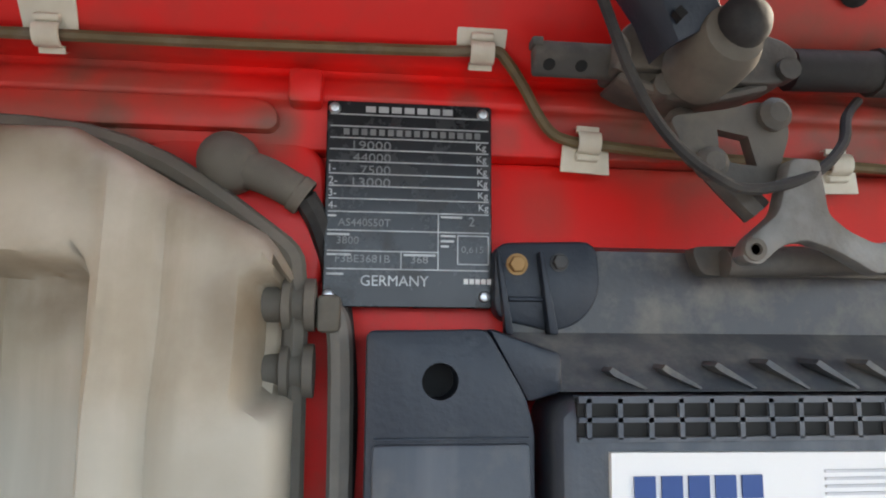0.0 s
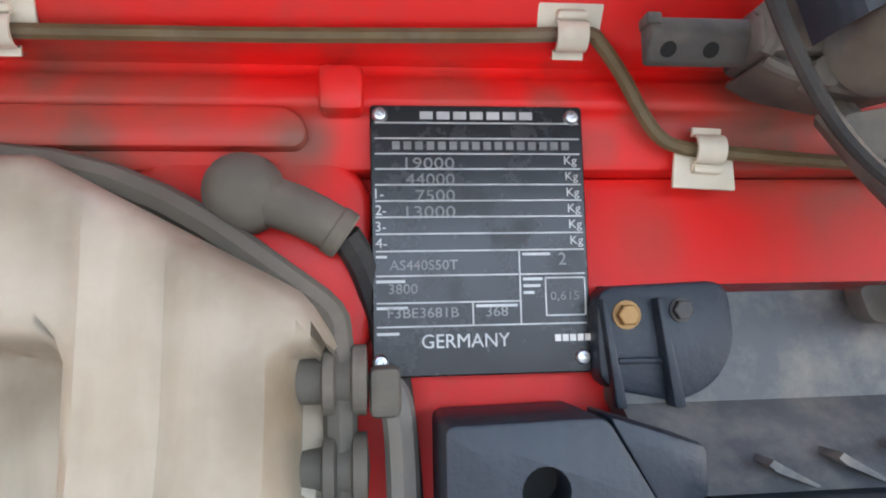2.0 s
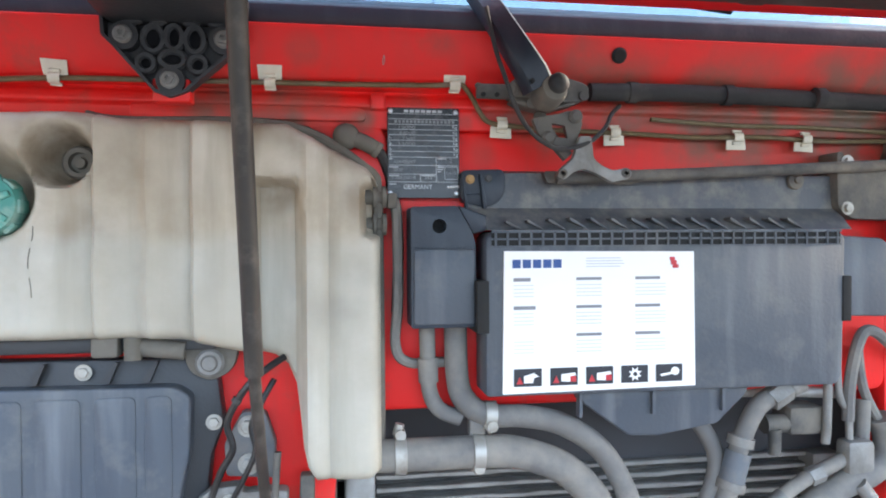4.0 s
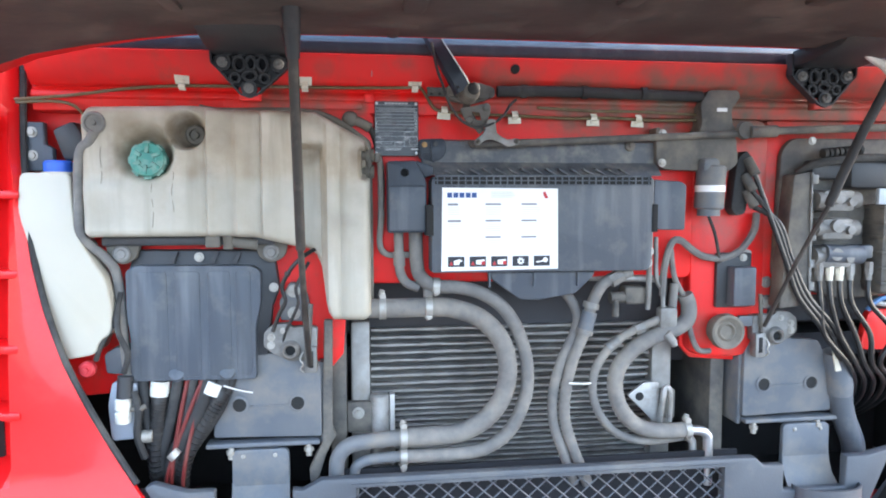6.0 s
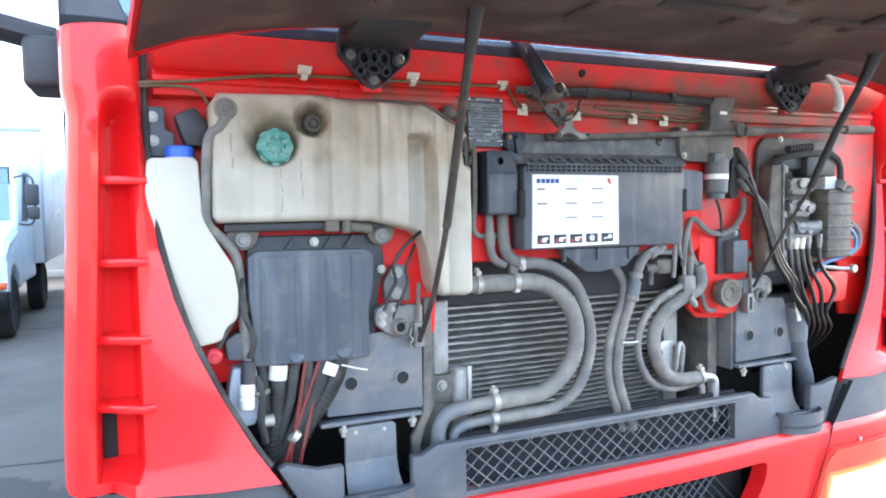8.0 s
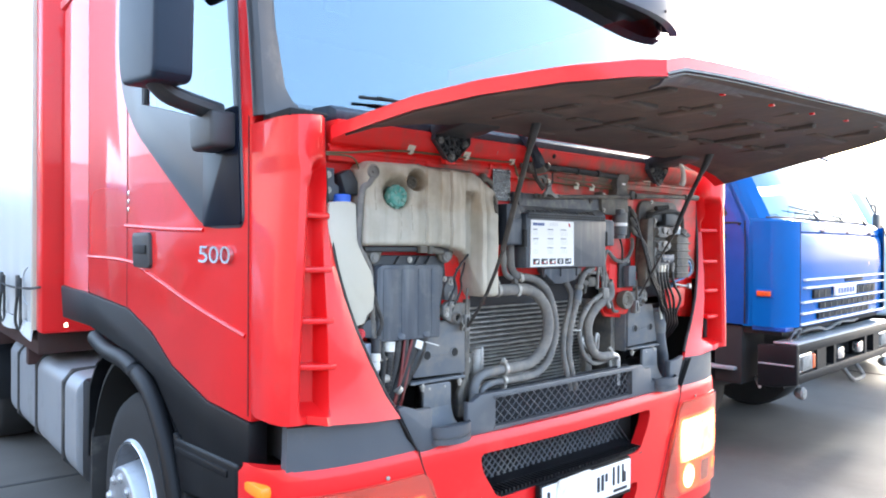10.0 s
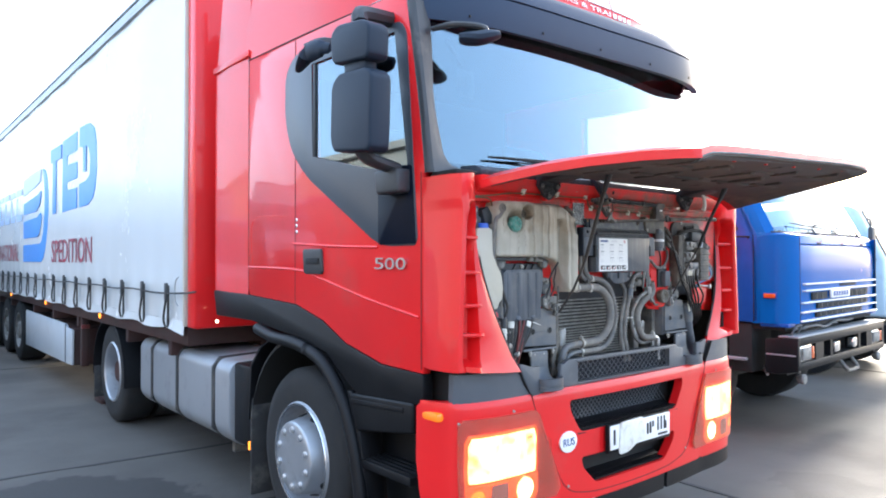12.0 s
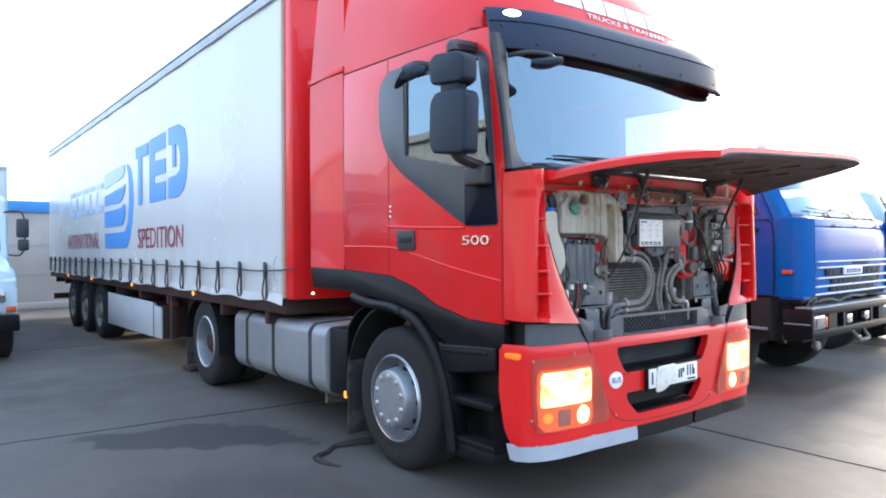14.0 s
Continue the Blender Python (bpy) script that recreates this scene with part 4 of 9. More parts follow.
part("visor_end", prism([(0.20, 2.748), (0.20, 2.99), (0.44, 2.99), (0.37, 2.84), (0.28, 2.772)], 1.160, 1.186, "x", 0.008), VISORM, vis)
ws = [[(x, 0.055 + (z - 2.04) * 0.17 + 0.07 * abs(x - MID) ** 2.5, z) for x in [-1.12 + 2.27 * k / 20 for k in range(21)]] for z in (2.04, 2.25, 2.5, 2.83)]
w_ob = part("windscreen", loft(ws, 0.008), TINTED, truck, "large raked windscreen reflecting blue sky")
w_ob.visible_shadow = False
each("screen_edge", [tube([(s * 1.137 + MID, 0.050 + (z - 2.04) * 0.17 + 0.07 * 1.137 ** 2.5, z) for z in (2.06, 2.3, 2.55, 2.80)], 0.0018, 6) for s in (-1, 1)], RAILG, truck)
part("windscreen_border", join(loft([[(x, y - 0.004, z) for x, y, z in row] for row in ([(p[0], p[1], p[2] - 0.02) for p in ws[0]], [(p[0], p[1] + 0.012, p[2] + 0.025) for p in ws[0]])], 0.003)), DARK, truck)
wiper = part("wiper", tube([(-0.86, 0.085, 2.105), (-0.60, 0.060, 2.112), (-0.35, 0.045, 2.118), (-0.05, 0.035, 2.12)], 0.0055, 6), SKIRT, truck, "black windscreen wiper")
part("wiper_rod", tube([(-0.80, 0.072, 2.108), (-0.45, 0.032, 2.098), (-0.15, 0.005, 2.078), (0.1, 0.0, 2.055)], 0.006, 6), SKIRT, wiper)
part("cowl", prism([(-0.035, 2.0), (-0.04, 2.026), (0.0, 2.045), (0.10, 2.05), (0.10, 2.0)], -1.02, 1.02, "x", 0.004), COVER, truck, "dark grey cowl strip below the windscreen")
part("dashboard", prism([(0.12, 2.0), (0.14, 2.06), (0.75, 2.08), (0.8, 1.4), (0.12, 1.4)], -1.1, 1.1, "x", 0.03), INTERIOR, truck)
part("cab_back", box(-1.14, 1.14, 1.95, 2.0, 1.3, 2.95, 0.01), INTERIOR, truck)
part("cab_floor", box(-1.12, 1.12, 0.2, 1.98, 1.30, 1.36), INTERIOR, truck)
part("cab_headliner", box(-1.12, 1.12, 0.42, 1.98, 2.88, 2.90), INTERIOR, truck)
for s in (-1, 1):
    part("seat_back", mirrored(box(-0.85, -0.35, 1.25, 1.42, 1.5, 2.45, 0.06), s), INTERIOR, truck)

# bonnet flap, raised
HY = [-0.075, -0.13, -0.25, -0.42, -0.6, -0.78, -0.90, -0.945]
HW = [1.06, 1.058, 1.05, 1.04, 1.0, 0.93, 0.85, 0.80]
top = []


def flap_lift(x, y):
    """The flap is sprung: its far front corner stands higher."""
    return 0.075 * max(0.0, min(1.0, (x + 0.8) / 1.6)) ** 1.3 * max(0.0, (-y - 0.10) / 0.85)


for y, hw in zip(HY, HW):
    f = (-0.015 - y) / 0.93
    zt = 2.058 + 0.011 * math.sin(math.pi * min(1, f * 0.95 + 0.05)) - 0.004 * f
    top.append([(hw * k / 12, y, flap_lift(hw * k / 12, y) + zt - 0.02 * (abs(k) / 12) ** 4 - (0.012 if abs(k) == 12 else 0) - 0.066 * max(0.0, 1 - f) ** 1.1 * max(0.0, (abs(k) / 12 - 0.6) / 0.4) ** 1.6) for k in range(-12, 13)])
flap = part("bonnet_flap", loft(top, 0.034, (0, 0, -1)), RED, truck, "red front flap raised level on struts")
bot = [[(x * 0.990, y, z - 0.025 - 0.023 * math.sin(math.pi * i / 7) * (1 - (abs(k - 12) / 12) ** 6)) for k, (x, y, z) in enumerate(row)] for i, row in enumerate(top)]
liner = part("flap_liner", loft(bot[1:], 0.012, (0, 0, -1)), LINER, flap, "dusty black moulded underside of the flap")
part("liner_rim", loft([[(x * 0.996, y - 0.002, z - 0.030) for x, y, z in top[-1]], [(x * 0.975, y + 0.03, z - 0.044) for x, y, z in top[-1]], [(x * 0.96, y + 0.062, z - 0.046) for x, y, z in top[-1]]], 0.006, (0, 0, 1)), GREYP, liner, "grey bevelled rim of the liner")
rnd = random.Random(7)
for xx in (-0.64, -0.31, 0.03, 0.33, 0.66):
    y0 = -0.12
    while y0 > -0.80:
        y1 = y0 - rnd.uniform(0.10, 0.26)
        xo = xx + rnd.uniform(-0.03, 0.03)
        part("liner_rib", box(xo - rnd.uniform(0.008, 0.03), xo + rnd.uniform(0.008, 0.03), max(y1, -0.86), y0, (rnd.uniform(1.994, 2.003) if y1 < -0.34 else 2.012), 2.03, 0.008), LINER, liner).location.z = flap_lift(xo, (y0 + y1) / 2)
        y0 = y1 - rnd.uniform(0.01, 0.08)
for yy in (-0.24, -0.47, -0.71):
    x0 = -0.86 + rnd.uniform(0, 0.1)
    while x0 < 0.80:
        x1 = x0 + rnd.uniform(0.10, 0.34)
        yo = yy + rnd.uniform(-0.03, 0.03)
        part("liner_rib", box(x0, min(x1, 0.86), yo - rnd.uniform(0.006, 0.03), yo + rnd.uniform(0.006, 0.03), (rnd.uniform(1.994, 2.003) if yo < -0.34 else 2.012), 2.03, 0.008), LINER, liner).location.z = flap_lift((x0 + x1) / 2, yo)
        x0 = x1 + rnd.uniform(0.01, 0.12)
for k in range(6):
    part("clip_tab", box(-0.715 + 0.27 * k, -0.70 + 0.27 * k, -0.885, -0.872, 2.003, 2.02, 0.003), RED, liner).location.z = flap_lift(-0.71 + 0.27 * k, -0.88)
for s in (-1, 1):
    part("flap_arm", across(prism([(-0.03, 1.990), (-0.05, 2.03), (-0.24, 2.03), (-0.20, 2.006), (-0.12, 1.994)], -0.675, -0.525, "x", 0.01), s), BLACKP, flap, "dusty black moulded hinge arm")

# bumper
def yb(x):
    a = abs(x - MID)
    t = max(0.0, min(0.9995, (a - 0.71) / 0.515))
    return -0.105 + 0.03 * min(1, a / 0.71) ** 2 + 0.235 * (1 - (1 - t ** 3.2) ** (1 / 3.2))


def curved(edge0, edge1, zs, off=0.0, thick=0.03, n=14, slope=0.0):
    """A panel that follows the bumper's sweep between two edges given as x for each height."""
    rows = []
    for z, a, b in zip(zs, edge0, edge1):
        rows.append([(a + (b - a) * k / n, yb(a + (b - a) * k / n) + off + slope * (zs[-1] - z), z) for k in range(n + 1)])
    return loft(rows, thick)


zs = (0.455, 0.50, 0.54, 0.60, 0.66, 0.75, 0.84, 0.90, 0.955, 0.985, 1.005, 1.018)
hw = (1.207, 1.217, 1.221, 1.223, 1.224, 1.225, 1.225, 1.225, 1.225, 1.225, 1.223, 1.219)
rows = [[(MID - h + 2 * h * k / 72, yb(MID - h + 2 * h * k / 72) + 0.02 * max(0.0, 0.955 - z) + 0.012 * max(0.0, (z - 0.985) / 0.033) ** 2, z) for k in range(73)] for z, h in zip(zs, hw)]
bump = part("bumper", loft(rows, 0.05), RED, truck, "red painted front bumper")
carve(bump, prism([(-0.497, 0.958), (0.497, 0.958), (0.485, 0.90), (0.415, 0.795), (-0.415, 0.795), (-0.485, 0.90)], -0.3, 0.1, "y", rc=0.03),
      prism([(-0.41, 0.672), (0.41, 0.672), (0.395, 0.62), (0.30, 0.53), (-0.30, 0.53), (-0.395, 0.62)], -0.3, 0.1, "y", rc=0.03))


def front(x, z, off=0.0):
    return (x, yb(x) + 0.02 * max(0.0, 0.955 - z) + off, z)


part("top_ledge", loft([[front(-1.203 + 2.436 * k / 40, 1.012, 0.02) for k in range(41)], [front(-1.203 + 2.436 * k / 40, 1.014, 0.09) for k in range(41)]], 0.01, (0, 0, -1)), RED, bump)
for s in (-1, 1):
    part("panel_seam", mirrored(tube([front(x, z, 0.0008) for x, z in ((-0.742, 1.016), (-0.728, 0.965), (-0.690, 0.88), (-0.640, 0.78), (-0.595, 0.68), (-0.555, 0.60), (-0.51, 0.545), (-0.45, 0.513), (-0.32, 0.490), (-0.15, 0.482), (0.015, 0.48))], 0.0026, 6, 6), s), DARK, bump)
    part("lower_lip", mirrored(curved([-1.196, -1.201, -1.203], [-0.30, -0.30, -0.31], (0.37, 0.42, 0.46), 0.01, 0.05, 20), s), SILVERLIP if s < 0 else SKIRT, bump, "bare grey lower bumper lip" if s < 0 else "")
    # headlamp: dark red bowl, lamps and lens
    lampz = (0.53, 0.57, 0.66, 0.80, 0.92, 0.945)
    part("lamp_bowl", mirrored(curved([-1.11, -1.13, -1.135, -1.14, -1.14, -1.12], [-0.60, -0.575, -0.605, -0.665, -0.71, -0.74], lampz, -0.003, 0.006, 18, 0.02), s), LAMPBOWL, bump)
    hl = part("headlamp", mirrored(curved([-1.115, -1.135, -1.14, -1.145, -1.145, -1.125], [-0.595, -0.57, -0.60, -0.66, -0.705, -0.735], lampz, -0.018, 0.004, 18, 0.02), s), LENS, bump, "large headlamp unit, lit")
    hl.visible_shadow = False
    # Glowing sheets behind the lamps paint their amber edges
    each("lamp_rim", [mirrored(curved([-1.11, -1.115, -1.115, -1.10], [-0.718, -0.712, -0.712, -0.725], (0.664, 0.69, 0.845, 0.876), -0.006, 0.004, 12, 0.02), s), mirrored(curved([-1.075, -1.11, -1.115], [-0.745, -0.712, -0.712], (0.535, 0.57, 0.662), -0.006, 0.004, 12, 0.02), s)], HALOGLOW, hl)
    part("main_beam", mirrored(curved([-1.095, -1.10, -1.10, -1.085], [-0.735, -0.728, -0.728, -0.74], (0.672, 0.70, 0.83, 0.862), -0.009, 0.006, 12, 0.02), s), HEAD, hl, "glowing main lamp")
    part("dipped_beam", mirrored(lathe([(0, 0.010), (0.030, 0.008), (0.050, 0.003), (0.058, 0)], front(-0.805, 0.605, -0.010), (-0.1, -1, 0), 28), s), HEAD, hl)
    part("fog_lamp", mirrored(curved([-0.99, -0.995, -0.99], [-0.905, -0.90, -0.905], (0.555, 0.60, 0.652), -0.011, 0.006, 4, 0.02), s), REFLECTOR, hl)
    part("fog_bulb", mirrored(lathe([(0, 0.004), (0.014, 0.003), (0.018, 0)], front(-0.947, 0.60, -0.012), (-0.1, -1, 0), 14), s), WARM, hl)
    part("turn_lamp", mirrored(lathe([(0, 0.008), (0.022, 0.006), (0.036, 0.002), (0.040, 0)], front(-1.055, 0.612, -0.010), (-0.25, -1, 0), 24), s), AMBERS, hl)
    for k in range(7):
        x = -0.715 + 0.013 * k
        part("lens_rib", mirrored(tube([front(x + 0.07 * (0.86 - z) * (0.3 + 0.1 * k), z, -0.013) for z in (0.60, 0.72, 0.86 - 0.01 * k)], 0.0022, 5, 3), s), LENS, hl)
    part("corner_lamp", mirrored(box(-1.212, -1.166, 0.032, 0.143, 0.936, 0.974, 0.012), s), AMBERC, bump, "lit orange corner indicator")
    for zz, xx in ((0.93, -1.135), (0.955, -0.86), (0.60, -1.14), (0.55, -0.50)):
        part("bumper_screw", mirrored(lathe([(0, 0.006), (0.006, 0.004), (0.007, 0)], front(xx, zz, -0.002), (-0.3, -1, 0), 10), s), ZINC, bump)
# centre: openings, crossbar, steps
# Near-black sheets back both openings; the shade inside is in their colour
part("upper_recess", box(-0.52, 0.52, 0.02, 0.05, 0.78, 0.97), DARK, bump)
part("upper_step", prism([(-0.095, 0.785), (0.02, 0.80), (0.03, 0.83), (-0.085, 0.80)], -0.44, 0.44, "x", 0.006), SKIRT, bump, "black ribbed bumper step")
each("recess_wire", [tube([(x, 0.012, 0.80), (x + d * 0.16, 0.012, 0.96)], 0.003, 4) for d in (-1, 1) for x in [-0.62 + 0.031 * k for k in range(40)] if abs(x) < 0.5 and abs(x + d * 0.16) < 0.5], DGREY, bump, smooth=0)
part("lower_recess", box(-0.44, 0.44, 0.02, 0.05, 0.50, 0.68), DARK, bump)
part("lower_step", prism([(-0.085, 0.515), (0.02, 0.53), (0.03, 0.56), (-0.075, 0.53)], -0.36, 0.36, "x", 0.006), SKIRT, bump)

part("under_lip", curved([-0.30, -0.305, -0.31], [0.30, 0.305, 0.31], (0.37, 0.42, 0.457), 0.012, 0.05, 16), SKIRT, bump)
tagged(part("step_teeth", join(*[box(-0.42 + 0.02 * k, -0.41 + 0.02 * k, -0.09, 0.0, 0.803, 0.815) for k in range(43)] + [box(-0.34 + 0.02 * k, -0.33 + 0.02 * k, -0.08, 0.0, 0.534, 0.545) for k in range(35)]), SKIRT, bump), kind="stuff")
number = part("number_plate", box(-0.236, 0.290, -0.135, -0.118, 0.680, 0.800, 0.004), PAPER, truck, "white number plate with a pasted-over patch")
part("plate_frame", box(-0.246, 0.300, -0.128, -0.105, 0.663, 0.807, 0.004), SKIRT, truck)
PLATE_MARKS = [(-0.215, -0.203, 0.705, 0.78), (0.072, 0.083, 0.715, 0.77), (0.097, 0.109, 0.715, 0.775), (0.122, 0.133, 0.745, 0.775), (0.170, 0.178, 0.72, 0.79), (0.200, 0.208, 0.72, 0.79), (0.230, 0.252, 0.72, 0.76), (0.230, 0.238, 0.76, 0.79), (0.175, 0.26, 0.692, 0.702)]
tagged(part("plate_bars", bars(PLATE_MARKS, -0.139, -0.13), INKDARK, number), kind="stuff")
part("patch", prism([(-0.175, 0.65), (-0.10, 0.655), (-0.03, 0.687), (0.05, 0.695), (0.03, 0.815), (-0.165, 0.81)], -0.145, -0.134, "y", 0.003, rc=0.02), WHITEP, number)
oval = part("country_sticker", prism(circle(-0.505, 0.762, 0.060, 0.050, 28), -0.0925, -0.080, "y", 0.001), PAPER, truck, "white oval country sticker")
part("letters", words("RUS", (-0.546, -0.0932, 0.744), (1, 0, 0), (0, 0, 1), 0.036, 0.082), INKNAVY, oval)

# mesh panel and black corner pieces above the bumper
for s in (-1, 1):
    part("corner_black", mirrored(curved([-1.150, -1.148, -1.146], [-0.745, -0.785, -0.822], (1.012, 1.06, 1.135), 0.012, 0.03, 22, -0.02), s), DGREY, truck, "dark grey plastic corner piece")
PANEL = [(-0.735, 0.998), (-0.82, 1.15), (-0.802, 1.158), (-0.738, 1.137), (-0.685, 1.137), (-0.685, 1.066), (-0.535, 1.066), (-0.535, 1.132), (-0.515, 1.127), (-0.477, 1.148), (0.466, 1.146), (0.487, 1.125), (0.535, 1.125), (0.535, 1.066), (0.685, 1.066), (0.685, 1.137), (0.738, 1.137), (0.80, 1.152), (0.735, 0.998)]
mp = part("mesh_panel", prism(PANEL, -0.07, -0.045, "y", 0.006), DGREY, truck, "dark grey plastic panel with a wire mesh")
carve(mp, box(-0.408, 0.394, -0.2, 0.1, 1.03, 1.132))
wires = []
for d in (-1, 1):
    for k in range(-4, 26):
        x0 = -0.408 + k * 0.0385
        p = [(x0, 1.03), (x0 + d * 0.1155, 1.132)]
        if min(p[0][0], p[1][0]) < -0.408 or max(p[0][0], p[1][0]) > 0.396:
            (xa, za), (xb, zb) = p
            def clip(xc):
                return za + (zb - za) * (xc - xa) / (xb - xa)
            q = []
            for xx, zz in p:
                if xx < -0.408:
                    xx, zz = -0.408, clip(-0.408)
                if xx > 0.394:
                    xx, zz = 0.394, clip(0.394)
                q.append((xx, zz))
            p = q
            if not all(1.029 < z < 1.133 for _, z in p) or abs(p[0][0] - p[1][0]) < 0.004:
                continue
        wires.append((p, d))
for (a, b), d in wires:
    part("mesh_wire", tube([(a[0], -0.056 + 0.002 * d, a[1]), (b[0], -0.056 + 0.002 * d, b[1])], 0.0019, 4), MESHW, mp, smooth=0)
# Added dark sheet: the shade behind the mesh is in its colour
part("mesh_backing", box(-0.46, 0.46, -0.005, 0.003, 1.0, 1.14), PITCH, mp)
each("mesh_frame", [box(-0.415, 0.40, -0.073, -0.05, 1.129, 1.136), box(-0.415, 0.40, -0.073, -0.05, 1.024, 1.032)], DGREY, mp)
each("panel_gap", [mirrored(prism([(-0.8265, 1.135), (-0.8240, 1.135), (-0.744, 1.012), (-0.7465, 1.012)], -0.074, -0.05, "y"), s) for s in (-1, 1)], DARK, mp)
for s in (-1, 1):
    st = part("foot_step", mirrored(prism([(-0.663, 1.192), (-0.546, 1.192), (-0.545, 1.08), (-0.664, 1.08)], 0.0, 0.014, "y", 0.004, rc=0.014), s), STEEL, mp, "worn grey steel foot step")
    each("step_rivet", [mirrored(lathe([(0, 0.003), (0.004, 0.002), (0.005, 0)], (x, 0.0, 1.178), (0, -1, 0), 10), s) for x in (-0.64, -0.575)], ZINC, st)
    part("step_throat", mirrored(loft([[(-0.605 + w * k, y, z) for k in (-1.0, -0.9, -0.4, 0.4, 0.9, 1.0)] for y, z, w in ((0.002, 1.13, 0.058), (-0.002, 1.10, 0.059), (-0.012, 1.075, 0.060), (-0.03, 1.055, 0.062), (-0.06, 1.042, 0.064))], 0.007, (0, 0.4, -1)), s), STEEL, st)
    cup = [(-0.61 - 0.078 * math.cos(q), -0.064 - 0.050 * math.sin(q) ** 0.8) for q in [math.pi * j / 16 for j in range(17)]]
    part("cup_wall", mirrored(loft([[(x, y, z) for x, y in cup] for z in (1.020, 1.030, 1.072, 1.076)], 0.007, (0, 1, 0)), s), DGREY, mp, "dark grey rounded step cup")
    part("cup_floor", mirrored(prism(cup, 1.036, 1.044, "z"), s), STEEL, mp)

# mirrors
for s in (-1,):
    mi = part("door_mirror", mirrored(prism([(0.50, 2.12), (0.20, 2.09), (0.185, 2.42), (0.23, 2.455), (0.46, 2.47), (0.515, 2.42), (0.525, 2.18)], -1.445, -1.335, "x", 0.04, 3, rc=0.04), s), MIRRORG, truck, "large dark grey two-part door mirror")
    part("upper_housing", mirrored(prism([(0.51, 2.52), (0.21, 2.49), (0.205, 2.635), (0.26, 2.67), (0.47, 2.695), (0.525, 2.66)], -1.445, -1.332, "x", 0.04, 3, rc=0.04), s), MIRRORG, mi)
    part("neck", mirrored(box(-1.42, -1.35, 0.27, 0.45, 2.44, 2.54, 0.02), s), MIRRORG, mi)
    part("upper_arm", mirrored(tube([(-1.385, 0.36, 2.69), (-1.36, 0.38, 2.74), (-1.15, 0.42, 2.765)], 0.038, 8, 5), s), BLACKP, mi)
    part("lower_arm", mirrored(tube([(-1.40, 0.33, 2.118), (-1.36, 0.33, 2.082), (-1.29, 0.33, 2.062), (-1.21, 0.33, 2.045)], 0.030, 10, 5, 1.5), s), BLACKP, mi)
    part("arm_mount", mirrored(prism([(0.25, 1.93), (0.42, 1.93), (0.44, 2.04), (0.25, 2.04)], -1.265, -1.18, "x", 0.016, 3), s), BLACKP, mi)
    part("kerb_mirror", mirrored(tube([(-1.36, 0.66, 2.655), (-1.38, 0.82, 2.665), (-1.36, 0.98, 2.61)], lambda u: 0.02 + 0.034 * math.sin(math.pi * u), 10, 6, 0.6), s), MIRRORG, mi)
    part("kerb_arm", mirrored(tube([(-1.36, 0.9, 2.70), (-1.28, 0.85, 2.74), (-1.16, 0.8, 2.72)], 0.03, 8, 5), s), BLACKP, mi)
front_m = part("front_mirror", tube([(-1.05, 0.07, 2.615), (-1.0, 0.02, 2.612), (-0.955, -0.02, 2.622), (-0.915, -0.05, 2.632)], lambda u: 0.012 + 0.022 * math.sin(math.pi * min(1, 0.15 + u * 0.8)), 10, 6, 1.4), MIRRORG, truck, "small dark mirror over the windscreen corner")
part("front_arm", tube([(-1.08, 0.22, 2.69), (-1.06, 0.10, 2.685), (-1.0, 0.03, 2.675), (-0.965, -0.005, 2.66), (-0.96, -0.012, 2.635)], 0.014, 8), BLACKP, front_m)
inner = part("inner_mirror", box(-0.865, -0.765, 0.285, 0.31, 2.42, 2.56, 0.02), INTERIOR, truck)
part("mirror_stalk", tube([(-0.82, 0.30, 2.55), (-0.86, 0.31, 2.62), (-0.91, 0.325, 2.70)], 0.012, 8), INTERIOR, inner)


